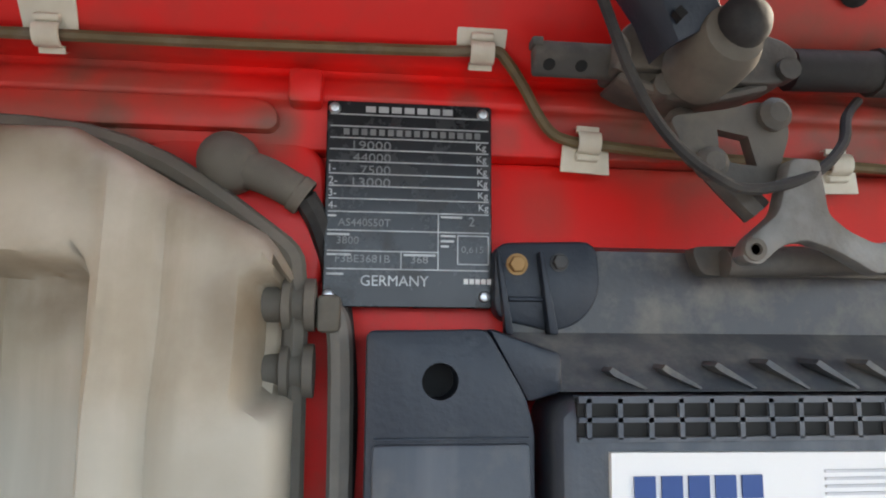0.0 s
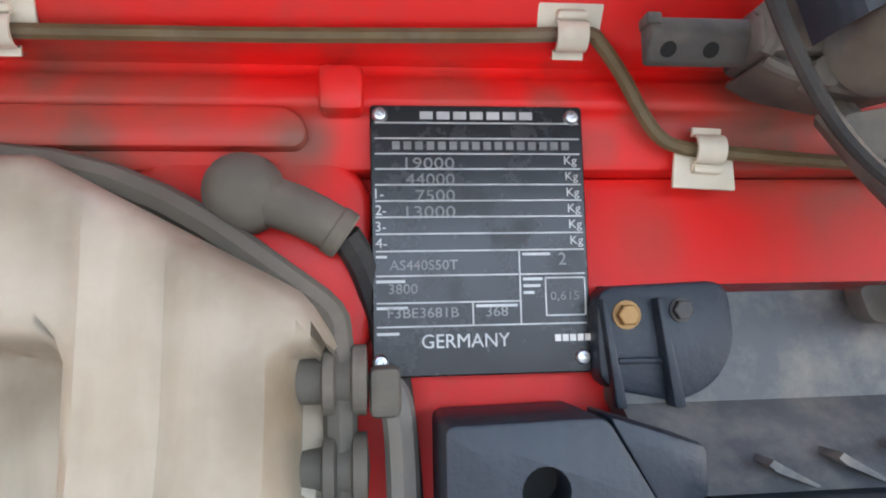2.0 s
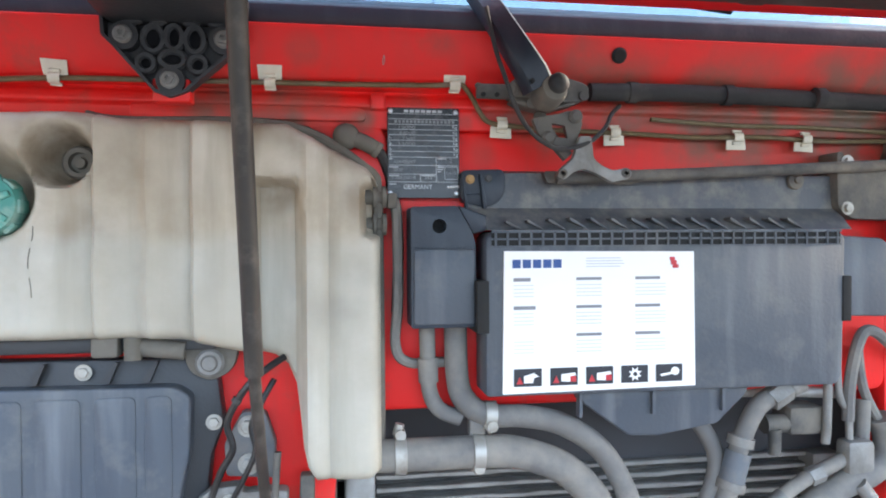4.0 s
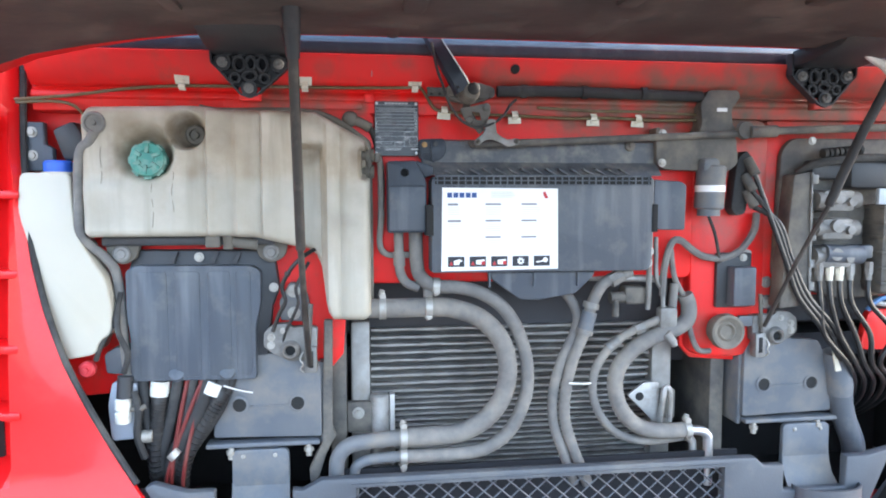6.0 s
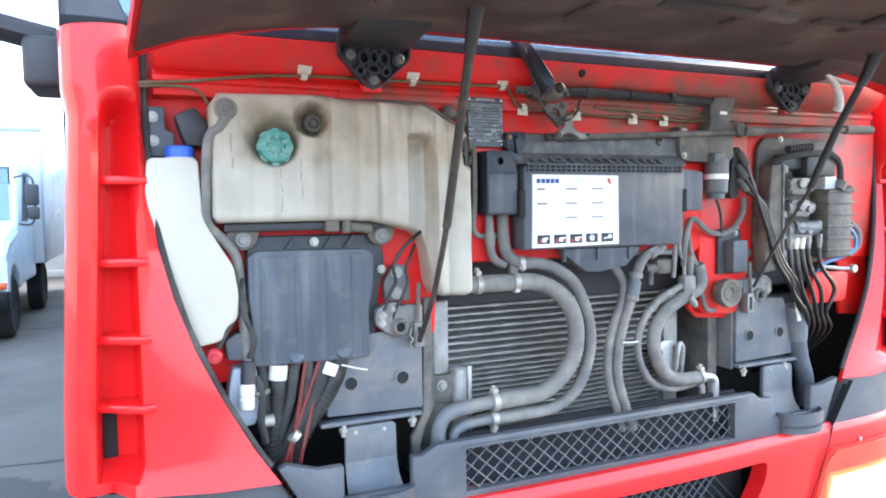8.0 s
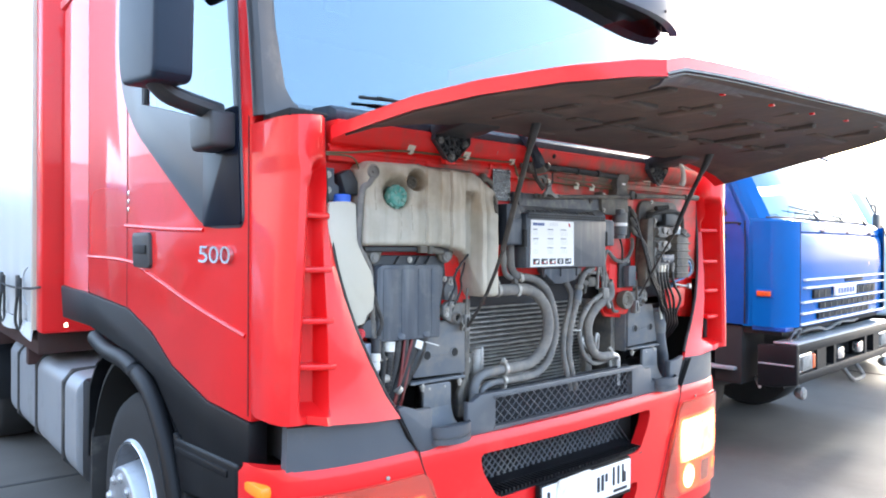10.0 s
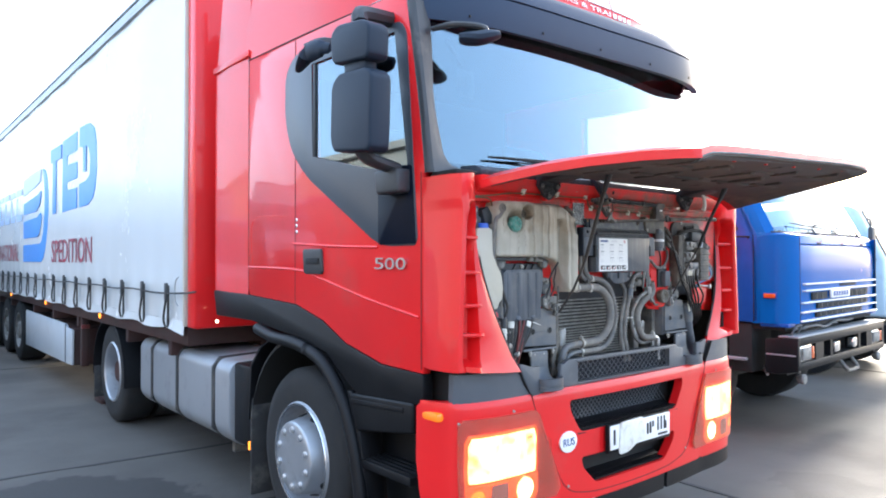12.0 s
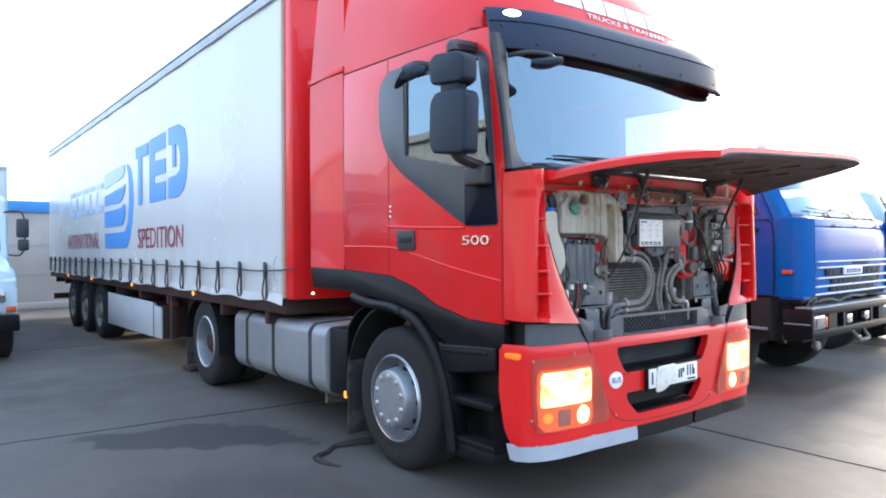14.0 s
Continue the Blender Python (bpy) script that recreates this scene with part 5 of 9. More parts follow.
# wheels
def wheel(at, s, dual=False):
    """s: -1 outer face towards -x."""
    w = part("wheel", lathe([(0.30, 0.0), (0.40, -0.012), (0.475, 0.008), (0.5, 0.04), (0.505, 0.15), (0.5, 0.27), (0.475, 0.30), (0.30, 0.31)], at, (-s, 0, 0), 56), TYRE, truck, "dusty black lorry tyre on a silver rim")
    x, y, z = at
    d = (-s, 0, 0)
    if dual:
        part("rim", lathe([(0.30, 0.0), (0.285, -0.012), (0.27, 0.0), (0.262, 0.06), (0.255, 0.15)], at, d, 40), RIM, w)
        part("rim_dish", lathe([(0.256, 0.14), (0.20, 0.175), (0.13, 0.165), (0.115, 0.06), (0.09, 0.04), (0, 0.04)], at, d, 40), CHASSIS, w, "dark hub dish")
        part("inner_tyre", lathe([(0.30, 0.34), (0.475, 0.345), (0.5, 0.38), (0.5, 0.6), (0.3, 0.62)], at, d, 40), TYRE, w)
    else:
        rim = part("rim", lathe([(0.31, -0.002), (0.300, -0.016), (0.290, -0.010), (0.283, 0.012), (0.277, 0.075), (0.262, 0.100), (0.246, 0.098), (0.230, 0.070), (0.212, 0.0), (0.203, -0.046), (0.199, -0.054), (0.191, -0.058), (0.15, -0.060), (0, -0.061)], at, d, 56), RIM, w, "silver steel rim")
        part("rim_lip", lathe([(0.302, -0.012), (0.298, -0.020), (0.290, -0.018), (0.288, -0.010)], at, d, 56), CHROME, rim)
        for k in range(10):
            a = 2 * math.pi * (k + 0.5) / 10
            p = (x + s * 0.060, y + 0.160 * math.cos(a), z + 0.160 * math.sin(a))
            part("wheel_nut", lathe([(0.019, -0.002), (0.019, 0.006), (0.014, 0.008), (0.013, 0.014), (0, 0.015)], p, (s, 0, 0), 14), ALU, rim)
            a += math.pi / 10
            n_ = Vector((s * 0.28, 0.96 * math.cos(a), 0.96 * math.sin(a)))
            p = (x - s * 0.044, y + 0.2245 * math.cos(a), z + 0.2245 * math.sin(a))
            # Dark disc laid on the flank, the opening's shade put into colour
            part("hand_hole", lathe([(0, 0.004), (0.026, 0.004), (0.026, -0.006), (0, -0.006)], p, n_, 16), DARK, rim)
    return w


for s in (-1, 1):
    wheel((s * 1.15, 1.33, 0.505), s)
    wheel((s * 1.17, 5.24, 0.505), s, True)
    part("rear_mudguard", mirrored(loft([[(x, 5.24 + 0.58 * math.cos(a), 0.47 + 0.56 * math.sin(a)) for x in (-1.22, -0.95, -0.6)] for a in [math.pi * (-0.03 + 0.053 * k) for k in range(21)]], 0.015, (0, 0, 1)), s), SKIRT, truck, "black plastic rear mudguard")
    part("rear_flap", mirrored(box(-1.21, -0.62, 5.80, 5.82, 0.17, 0.5, 0.004), s), RUBBER, truck)
    part("front_flap", mirrored(box(-1.17, -0.80, 1.96, 1.985, 0.12, 0.95, 0.006), s), RUBBER, truck, "black rubber mud flap")
    part("wing_rear", mirrored(loft([[(-1.185, 1.62, 1.16), (-0.9, 1.62, 1.16)], [(-1.185, 1.80, 1.08), (-0.9, 1.80, 1.08)], [(-1.185, 1.93, 0.95), (-0.9, 1.93, 0.95)], [(-1.18, 1.98, 0.60), (-0.9, 1.98, 0.60)]], 0.02, (0, 1, 0)), s), SKIRT, truck)
    part("battery_box", mirrored(box(-1.12, -0.6, 2.02, 2.36, 0.38, 0.92, 0.02), s), SKIRT, truck, "black box behind the front wheel")
    part("box_lamp", mirrored(box(-1.132, -1.11, 2.08, 2.10, 0.375, 0.43, 0.004), s), AMBERS, truck, "small lit orange marker")
    ft = part("fuel_tank", mirrored(prism([(-1.15, 0.42), (-1.15, 0.86), (-1.10, 0.92), (-0.60, 0.94), (-0.56, 0.88), (-0.56, 0.36), (-0.62, 0.32), (-1.05, 0.32)], 2.38, 4.40, "y", 0.02, 2, 0.07), s), FUEL, truck, "dull aluminium fuel tank")
    for yy in (2.62, 3.38, 4.02):
        part("strap", mirrored(prism([(-1.158, 0.42), (-1.158, 0.86), (-1.105, 0.928), (-0.60, 0.948), (-0.60, 0.93), (-1.10, 0.91), (-1.14, 0.86), (-1.14, 0.43), (-1.04, 0.325), (-1.05, 0.31)], yy, yy + 0.05, "y", 0.002, 1), s), RUBBER, ft)
    part("tank_bracket", mirrored(box(-1.0, -0.4, 2.62, 2.67, 0.22, 0.33, 0.006), s), DARKM, truck)
    part("frame_rail", mirrored(box(-0.44, -0.36, 0.4, 6.2, 0.72, 0.98, 0.005), s), DARKM, truck)
    part("rear_marker", mirrored(lathe([(0, 0.014), (0.011, 0.009), (0.013, 0)], (-1.15, 2.58, 1.19), (-1, -0.3, 0), 14), s), WHITEL, truck, "small lit white marker lamp")
part("chassis_box", box(-0.5, 0.5, 1.9, 6.0, 0.45, 0.85, 0.02), DARK, truck)
# Unseen near-black box; its colour holds the shade of the engine space
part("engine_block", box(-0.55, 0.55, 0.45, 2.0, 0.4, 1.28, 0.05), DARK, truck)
part("front_axle", cyl((-1.0, 1.33, 0.5), (1.0, 1.33, 0.5), 0.06, 12), DARKM, truck)
part("rear_axle", cyl((-1.0, 5.24, 0.5), (1.0, 5.24, 0.5), 0.09, 12), DARKM, truck)
for i, digit in enumerate("500"):
    part("badge_digit", words(digit, (-XS - 0.002, 0.53 - 0.0865 * i, 1.583), (0, -1, 0), (0, 0, 1), 0.055, 0.077, 0.012), CHROME, truck, "chrome badge digit")

# trailer
trailer = thing("semi_trailer", (0, 9.7, 0), "long white curtain-sided trailer with blue and dark red print", "trailer")
TX = 1.232
cur = []
for k in range(91):
    y = 2.97 + 13.1 * k / 90
    cur.append([(-TX - 0.014 * math.sin(k * 2.1) * max(0.0, 1 - f / 0.15) - 0.004 * math.sin(k * 0.7 + f * 3), y, 1.16 + 2.69 * f - (0.02 * max(0, 1 - k / 3) if f == 0 else 0)) for f in (0, 0.08, 0.2, 0.45, 0.7, 1.0)])
part("side_curtain", loft(cur, 0.012, (1, 0, 0)), CURTAIN, trailer, "white tarpaulin side curtain")
part("far_curtain", box(TX - 0.01, TX, 2.97, 16.07, 1.14, 3.8), CURTAIN, trailer)
part("corner_post", box(-TX - 0.024, -TX + 0.03, 2.958, 2.998, 1.13, 3.86, 0.008), WASHW, trailer, "cream front curtain post")
part("front_wall", box(-TX - 0.005, TX, 2.80, 2.955, 1.12, 3.93, 0.02), RED, trailer, "red steel front bulkhead")
part("rear_doors", box(-TX, TX, 16.08, 16.16, 1.1, 3.93, 0.01), RAILG, trailer)
part("roof_rail", join(box(-TX - 0.024, -TX + 0.06, 2.82, 16.15, 3.835, 3.858, 0.005), box(-TX - 0.012, -TX + 0.06, 2.82, 16.15, 3.862, 3.945, 0.008), box(-TX - 0.024, -TX + 0.06, 2.82, 16.15, 3.948, 3.972, 0.006), box(TX - 0.06, TX + 0.02, 2.82, 16.15, 3.83, 3.97, 0.01), box(-TX, TX, 2.72, 2.82, 3.83, 3.99, 0.02)), RAILG, trailer, "grey roof rail")
part("roof_sheet", box(-TX + 0.03, TX - 0.03, 2.9, 16.1, 3.955, 3.99), CURTAIN, trailer)
part("floor_frame", box(-TX + 0.01, TX - 0.01, 2.97, 16.1, 0.98, 1.13, 0.01), CHASSIS, trailer)
part("chassis_beam", join(box(-0.62, -0.45, 3.0, 15.9, 0.68, 1.0, 0.01), box(0.45, 0.62, 3.0, 15.9, 0.68, 1.0, 0.01)), CHASSIS, trailer)
k = 0
y = 3.30
while y < 16.0:
    st = part("strap", join(box(-TX - 0.036, -TX - 0.022, y - 0.014, y + 0.014, 1.10, 1.43, 0.003), tube([(-TX - 0.038, y + 0.03, 1.10), (-TX - 0.05, y + 0.045, 1.17), (-TX - 0.045, y + 0.005, 1.32)], 0.009, 6, 4)), RUBBER, trailer)
    part("buckle", box(-TX - 0.056, -TX - 0.034, y - 0.025, y + 0.025, 1.31, 1.45, 0.008), BLACKP, st)
    y += 0.62
part("customs_rope", tube([(-TX - 0.03, 2.7, 1.40)] + [(-TX - 0.045, 2.97 + 0.62 * j, 1.38 - 0.015 * (j % 2)) for j in range(22)], 0.007, 6, 4), RUBBER, trailer)
part("curtain_hem", loft([[(-TX - 0.018, 2.97 + 13.1 * j / 90, 1.165), (-TX - 0.03 - 0.012 * math.sin(j * 1.3), 2.97 + 13.1 * j / 90, 1.09 + 0.012 * math.sin(j * 0.9) - 0.025 * max(0, 1 - j / 2.5))] for j in range(91)], 0.006, (1, 0, 0)), CURTAIN, trailer)
part("stow_handle", tube([(-TX - 0.03, 3.06, 1.50), (-TX - 0.045, 3.09, 1.46), (-TX - 0.045, 3.09, 1.32), (-TX - 0.03, 3.06, 1.28)], 0.005, 6, 4), RAILG, trailer)
PX = -TX - 0.0075


def side_bar(poly, mt, name="print_block", label=""):
    return part(name, prism(poly, PX, PX + 0.006, "x"), mt, trailer, label)


part("side_lettering", words("SPEDITION", (PX, 7.95, 1.60), (0, -1, 0), (0, 0, 1), 0.287, 2.125, 0.002), LOGOR, trailer, "dark red lettering")
part("side_lettering", words("INTERNATIONAL", (PX, 13.6, 1.612), (0, -1, 0), (0, 0, 1), 0.285, 3.02, 0.002), LOGOR, trailer, "faded dark red lettering")
side_bar([(10.12, 1.605), (8.70, 1.605), (8.52, 1.66), (8.38, 1.80), (8.25, 2.05), (8.19, 2.30), (8.20, 2.55), (8.28, 2.75), (8.42, 2.86), (8.60, 2.90), (8.50, 2.72), (8.46, 2.50), (8.47, 2.25), (8.54, 2.03), (8.66, 1.90), (8.80, 1.862), (10.12, 1.862)], LOGOB, "emblem_block", "large blue emblem")
side_bar([(10.12, 1.962), (9.0, 1.962), (8.85, 2.0), (8.74, 2.10), (8.68, 2.24), (8.75, 2.30), (9.0, 2.245), (10.12, 2.225)], LOGOB, "emblem_block")
side_bar([(10.12, 2.33), (9.1, 2.33), (8.85, 2.40), (8.72, 2.52), (8.70, 2.60), (9.0, 2.56), (10.12, 2.50)], LOGOB, "emblem_block")
side_bar([(10.12, 2.62), (9.2, 2.68), (8.78, 2.74), (8.72, 2.90), (9.3, 2.90), (10.12, 2.86)], FADED, "emblem_block")
side_bar([(8.05, 3.08), (7.40, 3.08), (7.40, 2.91), (7.715, 2.91), (7.725, 2.232), (7.925, 2.232), (7.915, 2.91), (8.05, 2.91)], LOGOB, "logo_block")
side_bar([(7.31, 3.10), (6.55, 3.12), (6.55, 2.90), (7.06, 2.89), (7.06, 2.78), (6.55, 2.77), (6.55, 2.58), (7.06, 2.57), (7.06, 2.48), (6.56, 2.47), (6.56, 2.235), (7.32, 2.225)], LOGOB, "logo_block")
side_bar([(6.42, 3.14), (5.98, 3.13), (5.76, 3.05), (5.67, 2.88), (5.64, 2.62), (5.69, 2.42), (5.80, 2.30), (6.03, 2.235), (6.435, 2.235), (6.43, 2.50), (6.10, 2.51), (5.95, 2.56), (5.92, 2.74), (5.99, 2.86), (6.12, 2.90), (6.12, 2.62), (6.25, 2.62), (6.25, 2.90), (6.42, 2.92)], LOGOB, "logo_block")
for a, b in ((13.35, 12.85), (12.7, 12.2), (12.05, 11.55), (11.4, 10.95), (10.8, 10.28)):
    side_bar([(a, 2.25), (a, 2.62), (a - 0.10, 2.62), (a - 0.10, 2.35), (b, 2.35), (b, 2.25)], FADED, "logo_block")
    side_bar([(a, 2.66), (a, 2.75), (b, 2.75), (b, 2.66)], FADED, "logo_block")
for yy in (5.44, 8.28, 11.2, 13.6):
    part("side_marker", lathe([(0, 0.02), (0.025, 0.012), (0.028, 0)], (-TX - 0.01, yy, 1.06), (-1, 0, 0), 12), AMBERS, trailer, "small lit orange marker")
part("pallet_box", prism([(10.1, 0.33), (10.1, 0.86), (7.3, 0.84), (7.25, 0.80), (6.95, 0.79), (6.95, 0.37), (7.3, 0.36)], -1.20, -1.17, "x", 0.008), GREYPAINT, trailer, "battered pale underslung side panel")
part("box_frame", box(-1.168, -0.72, 6.97, 10.08, 0.36, 0.80, 0.01), CHASSIS, trailer, "dark brown-red underslung frame")
part("frame_post", box(-1.18, -1.10, 6.52, 6.60, 0.40, 1.0, 0.008), CHASSIS, trailer)
part("box_edge", box(-1.206, -1.19, 7.27, 7.30, 0.36, 0.84, 0.003), GREYP, trailer)
# Unseen panel, and the cross members, added to block light under the trailer
part("far_panel", prism([(10.1, 0.33), (10.1, 0.86), (6.95, 0.79), (6.95, 0.37)], 1.17, 1.20, "x", 0.008), CHASSIS, trailer)
each("cross_member", [box(-1.2, 1.2, yy, yy + 0.08, 0.86, 0.98, 0.006) for yy in (3.4, 4.6, 6.6, 8.0, 9.4, 11.5, 12.8, 14.2, 15.4)], CHASSIS, trailer)
part("landing_leg", join(box(-1.0, -0.86, 6.25, 6.42, 0.15, 1.0, 0.01), box(-1.05, -0.8, 6.2, 6.5, 0.0, 0.05, 0.01)), CHASSIS, trailer, "brown-red landing leg")
part("cross_lamp", box(-1.19, -1.10, 6.49, 6.515, 0.84, 0.885, 0.005), REDW, trailer)
for yy in (10.85, 12.15, 13.45):
    for s in (-1, 1):
        at = (s * 1.19, yy, 0.49)
        w = part("wheel", lathe([(0.29, 0.0), (0.39, -0.01), (0.465, 0.008), (0.49, 0.04), (0.49, 0.33), (0.46, 0.37), (0.29, 0.37)], at, (-s, 0, 0), 40), TYRE, trailer, "black trailer tyre")
        # Darker aluminium picked for the rims to stand for the trailer's shade
        part("rim", lathe([(0.29, 0.0), (0.27, 0.0), (0.25, 0.08), (0.18, 0.10), (0.12, 0.0), (0.0, -0.01)], at, (-s, 0, 0), 30), ALUD, w)
    part("axle", cyl((-1.0, yy, 0.49), (1.0, yy, 0.49), 0.07, 10), DARKM, trailer)
part("rear_guard", box(-1.2, 1.2, 15.7, 15.8, 0.45, 0.58, 0.01), CHASSIS, trailer)


# front bulkhead behind the flap
bulk = part("bulkhead", prism([(-1.09, 1.99), (1.09, 1.99), (1.09, 1.30), (0.955, 1.31), (0.945, 1.475), (0.56, 1.49), (0.545, 1.345), (0.475, 1.335), (0.365, 1.345), (0.338, 1.375), (0.335, 1.545), (-0.41, 1.545), (-0.425, 1.45), (-0.43, 1.38), (-0.465, 1.338), (-0.56, 1.33), (-1.09, 1.30)], 0.045, 0.06, "y", 0.004), RED_IN, truck, "dusty red bulkhead panel")
part("upper_pressing", prism([(0.05, 1.886), (0.003, 1.888), (0.001, 1.9115), (-0.005, 1.9145), (-0.002, 1.926), (0.004, 1.930), (0.004, 1.938), (0.05, 1.940)], -1.02, 1.02, "x", 0.003), RED_IN, truck, "dusty red bulkhead pressing")
part("cross_rail", prism([(-0.006, 1.9355), (-0.013, 1.9405), (-0.032, 1.963), (-0.047, 2.000), (0.05, 2.004), (0.05, 1.934), (0.0, 1.934)], -1.018, 1.018, "x", 0.004), RED_IN, truck, "red cross rail with dirt along the cable")
part("centre_pressing", prism([(-0.395, 1.535), (0.345, 1.535), (0.345, 1.888), (-0.40, 1.888), (-0.48, 1.885), (-0.475, 1.80), (-0.41, 1.72)], 0.012, 0.05, "y", 0.006, rc=0.02), RED_IN, truck, "dusty red centre pressing")
part("right_pressing", prism([(0.345, 1.36), (0.48, 1.35), (0.52, 1.40), (0.52, 1.888), (0.34, 1.888)], 0.012, 0.05, "y", 0.006, rc=0.03), RED_IN, truck)
part("right_field", prism([(0.52, 1.49), (1.06, 1.49), (1.06, 1.888), (0.52, 1.888)], 0.018, 0.05, "y", 0.006), RED_IN, truck)
part("paint_scratch", tube([(-0.366, -0.0352, 1.970), (-0.3672, -0.0335, 1.965), (-0.367, -0.0318, 1.9585), (-0.3652, -0.0332, 1.963), (-0.366, -0.0352, 1.970)], 0.0005, 5, 4), CHIP, truck, "small pale scratch in the paint")
part("pressed_bead", prism([(-0.66, 1.896), (-0.66, 1.9135), (-0.395, 1.9135), (-0.387, 1.908), (-0.386, 1.900), (-0.39, 1.896)], -0.0055, 0.01, "y", 0.003, rc=0.006), RED_IN, truck)
part("pressed_step", prism([(-0.381, 1.910), (-0.363, 1.910), (-0.363, 1.9295), (-0.381, 1.9295)], -0.012, 0.01, "y", 0.003), RED_IN, truck)

part("boss", prism([(-0.475, 1.80), (-0.462, 1.885), (-0.435, 1.899), (-0.385, 1.899), (-0.36, 1.885), (-0.36, 1.80)], 0.003, 0.03, "y", 0.004, 3, 0.03), RED_IN, truck)
part("rail_plug", lathe([(0, 0.003), (0.007, 0.003), (0.010, 0.0)], (-0.075, -0.0405, 1.978), (0, -1, -0.3), 20), DARK, truck)
# Black panels close the bay, its inner darkness put into their colour
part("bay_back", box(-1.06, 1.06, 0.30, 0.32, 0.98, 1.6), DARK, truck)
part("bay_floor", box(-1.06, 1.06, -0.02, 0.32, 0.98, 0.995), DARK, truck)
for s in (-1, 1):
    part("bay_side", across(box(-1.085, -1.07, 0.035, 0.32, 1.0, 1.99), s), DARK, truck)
    part("rail_member", across(box(-0.46, -0.425, 0.06, 0.3, 1.0, 1.5, 0.004), s), DARKM, truck)

# data plate
plate = thing("data_plate", (-0.315, 0, 1.86), "black anodised vehicle data plate with engraved lines", "data plate")
PL, PR, PB, PT = -0.3605, -0.2705, 1.8025, 1.9145
part("backing", prism([(PL, PB), (PR, PB), (PR, PT), (PL, PT)], -0.004, -0.0022, "y", 0.0006, 1, 0.002), PLATEK, plate)
pw, ph = PR - PL, PT - PB
U = lambda u: PL + pw * u
V = lambda v: PT - ph * v
LY = (-0.0046, -0.003)
lines = [(0.02, 0.98, 0.069), (0.02, 0.98, 0.128), (0.02, 0.98, 0.186), (0.02, 0.98, 0.243), (0.02, 0.98, 0.302), (0.02, 0.98, 0.362), (0.02, 0.98, 0.422), (0.02, 0.98, 0.484), (0.02, 0.98, 0.547), (0.02, 0.98, 0.637), (0.02, 0.68, 0.735), (0.02, 0.98, 0.82)]
each("ruled_line", [box(a, b, *LY, c, d) for a, b, c, d in [(U(a), U(b), V(v) - 0.0003, V(v) + 0.0003) for a, b, v in lines] + [(U(u) - 0.0003, U(u) + 0.0003, V(b), V(a)) for u, a, b in ((0.675, 0.547, 0.82), (0.455, 0.735, 0.82))]
                        + [(U(0.79), U(0.975), V(0.652) - 0.0003, V(0.652) + 0.0003), (U(0.79), U(0.975), V(0.79) - 0.0003, V(0.79) + 0.0003), (U(0.79), U(0.79) + 0.0006, V(0.79), V(0.652)), (U(0.975), U(0.975) + 0.0006, V(0.79), V(0.652))]], ENGRAVE, plate)


def stamped(text, u, v, h, mt, wide=None):
    part("engraved_text", words(text, (U(u), -0.0042, V(v - 0.006)), (1, 0, 0), (0, 0, 1), h * ph, wide and wide * pw, 0.0004), mt, plate)


for row, (txt, mark) in enumerate((("19000", ""), ("44000", ""), ("7500", "1-"), ("13000", "2-"), ("", "3-"), ("", "4-"))):
    v = 0.238 + 0.0605 * row
    if txt:
        stamped(txt, 0.16 if len(txt) > 4 else 0.205, v + 0.010, 0.042, SCRATCH, 0.045 * len(txt))
    if mark:
        stamped(mark, 0.02, v, 0.036, ENGRAVE)
    stamped("Kg", 0.905 + 0.003 * row, v + 0.004, 0.042, ENGRAVE, 0.06)
for txt, u, v, h, wd in (("AS440S50T", 0.08, 0.622, 0.036, 0.31), ("2", 0.86, 0.61, 0.045, 0.035), ("3800", 0.075, 0.708, 0.036, 0.13), ("F3BE3681B", 0.07, 0.795, 0.036, 0.32), ("368", 0.515, 0.795, 0.036, 0.10), ("0,615", 0.815, 0.745, 0.036, 0.135)):
    stamped(txt, u, v, h, SCRATCH, wd)
stamped("GERMANY", 0.22, 0.905, 0.05, ENGRAVE, 0.40)
tagged(part("plain_bar", bars([(U(0.23 + 0.078 * k), U(0.23 + 0.078 * k + 0.06), V(0.055), V(0.026)) for k in range(7)], *LY), ENGRAVE, plate), kind="stuff")
tagged(part("plain_bar", bars([(U(0.1 + 0.053 * k), U(0.1 + 0.053 * k + 0.035), V(0.170), V(0.140)) for k in range(16)], *LY), SCRATCH, plate), kind="stuff")
tagged(part("plain_bar", bars([(U(0.83 + 0.035 * k), U(0.83 + 0.035 * k + 0.027), V(0.885), V(0.86)) for k in range(5)], *LY), PAPER, plate), kind="stuff")
tagged(part("small_bar", bars([(U(0.02), U(0.07), V(0.572), V(0.563)), (U(0.02), U(0.15), V(0.662), V(0.652)), (U(0.02), U(0.16), V(0.758), V(0.748)), (U(0.47), U(0.66), V(0.755), V(0.745)), (U(0.69), U(0.82), V(0.568), V(0.558)), (U(0.69), U(0.78), V(0.66), V(0.65)), (U(0.69), U(0.77), V(0.685), V(0.675)), (U(0.69), U(0.74), V(0.71), V(0.70)), (U(0.02), U(0.12), V(0.85), V(0.84))], *LY), ENGRAVE, plate), kind="stuff")
for u, v in ((0.045, 0.04), (0.945, 0.045), (0.035, 0.945), (0.955, 0.945)):
    part("rivet", lathe([(0, 0.0008), (0.0011, 0.0008), (0.0014, 0.0022), (0.0024, 0.0020), (0.0033, 0.0)], (U(u), -0.0042, V(v)), (0, -1, 0), 18), ALU, plate, "bright hollow rivet")

# cable with its clips along the rail
cable = thing("cable_run", (-0.3, 0, 1.93), "olive dusty cable clipped along the red rail", "cable")
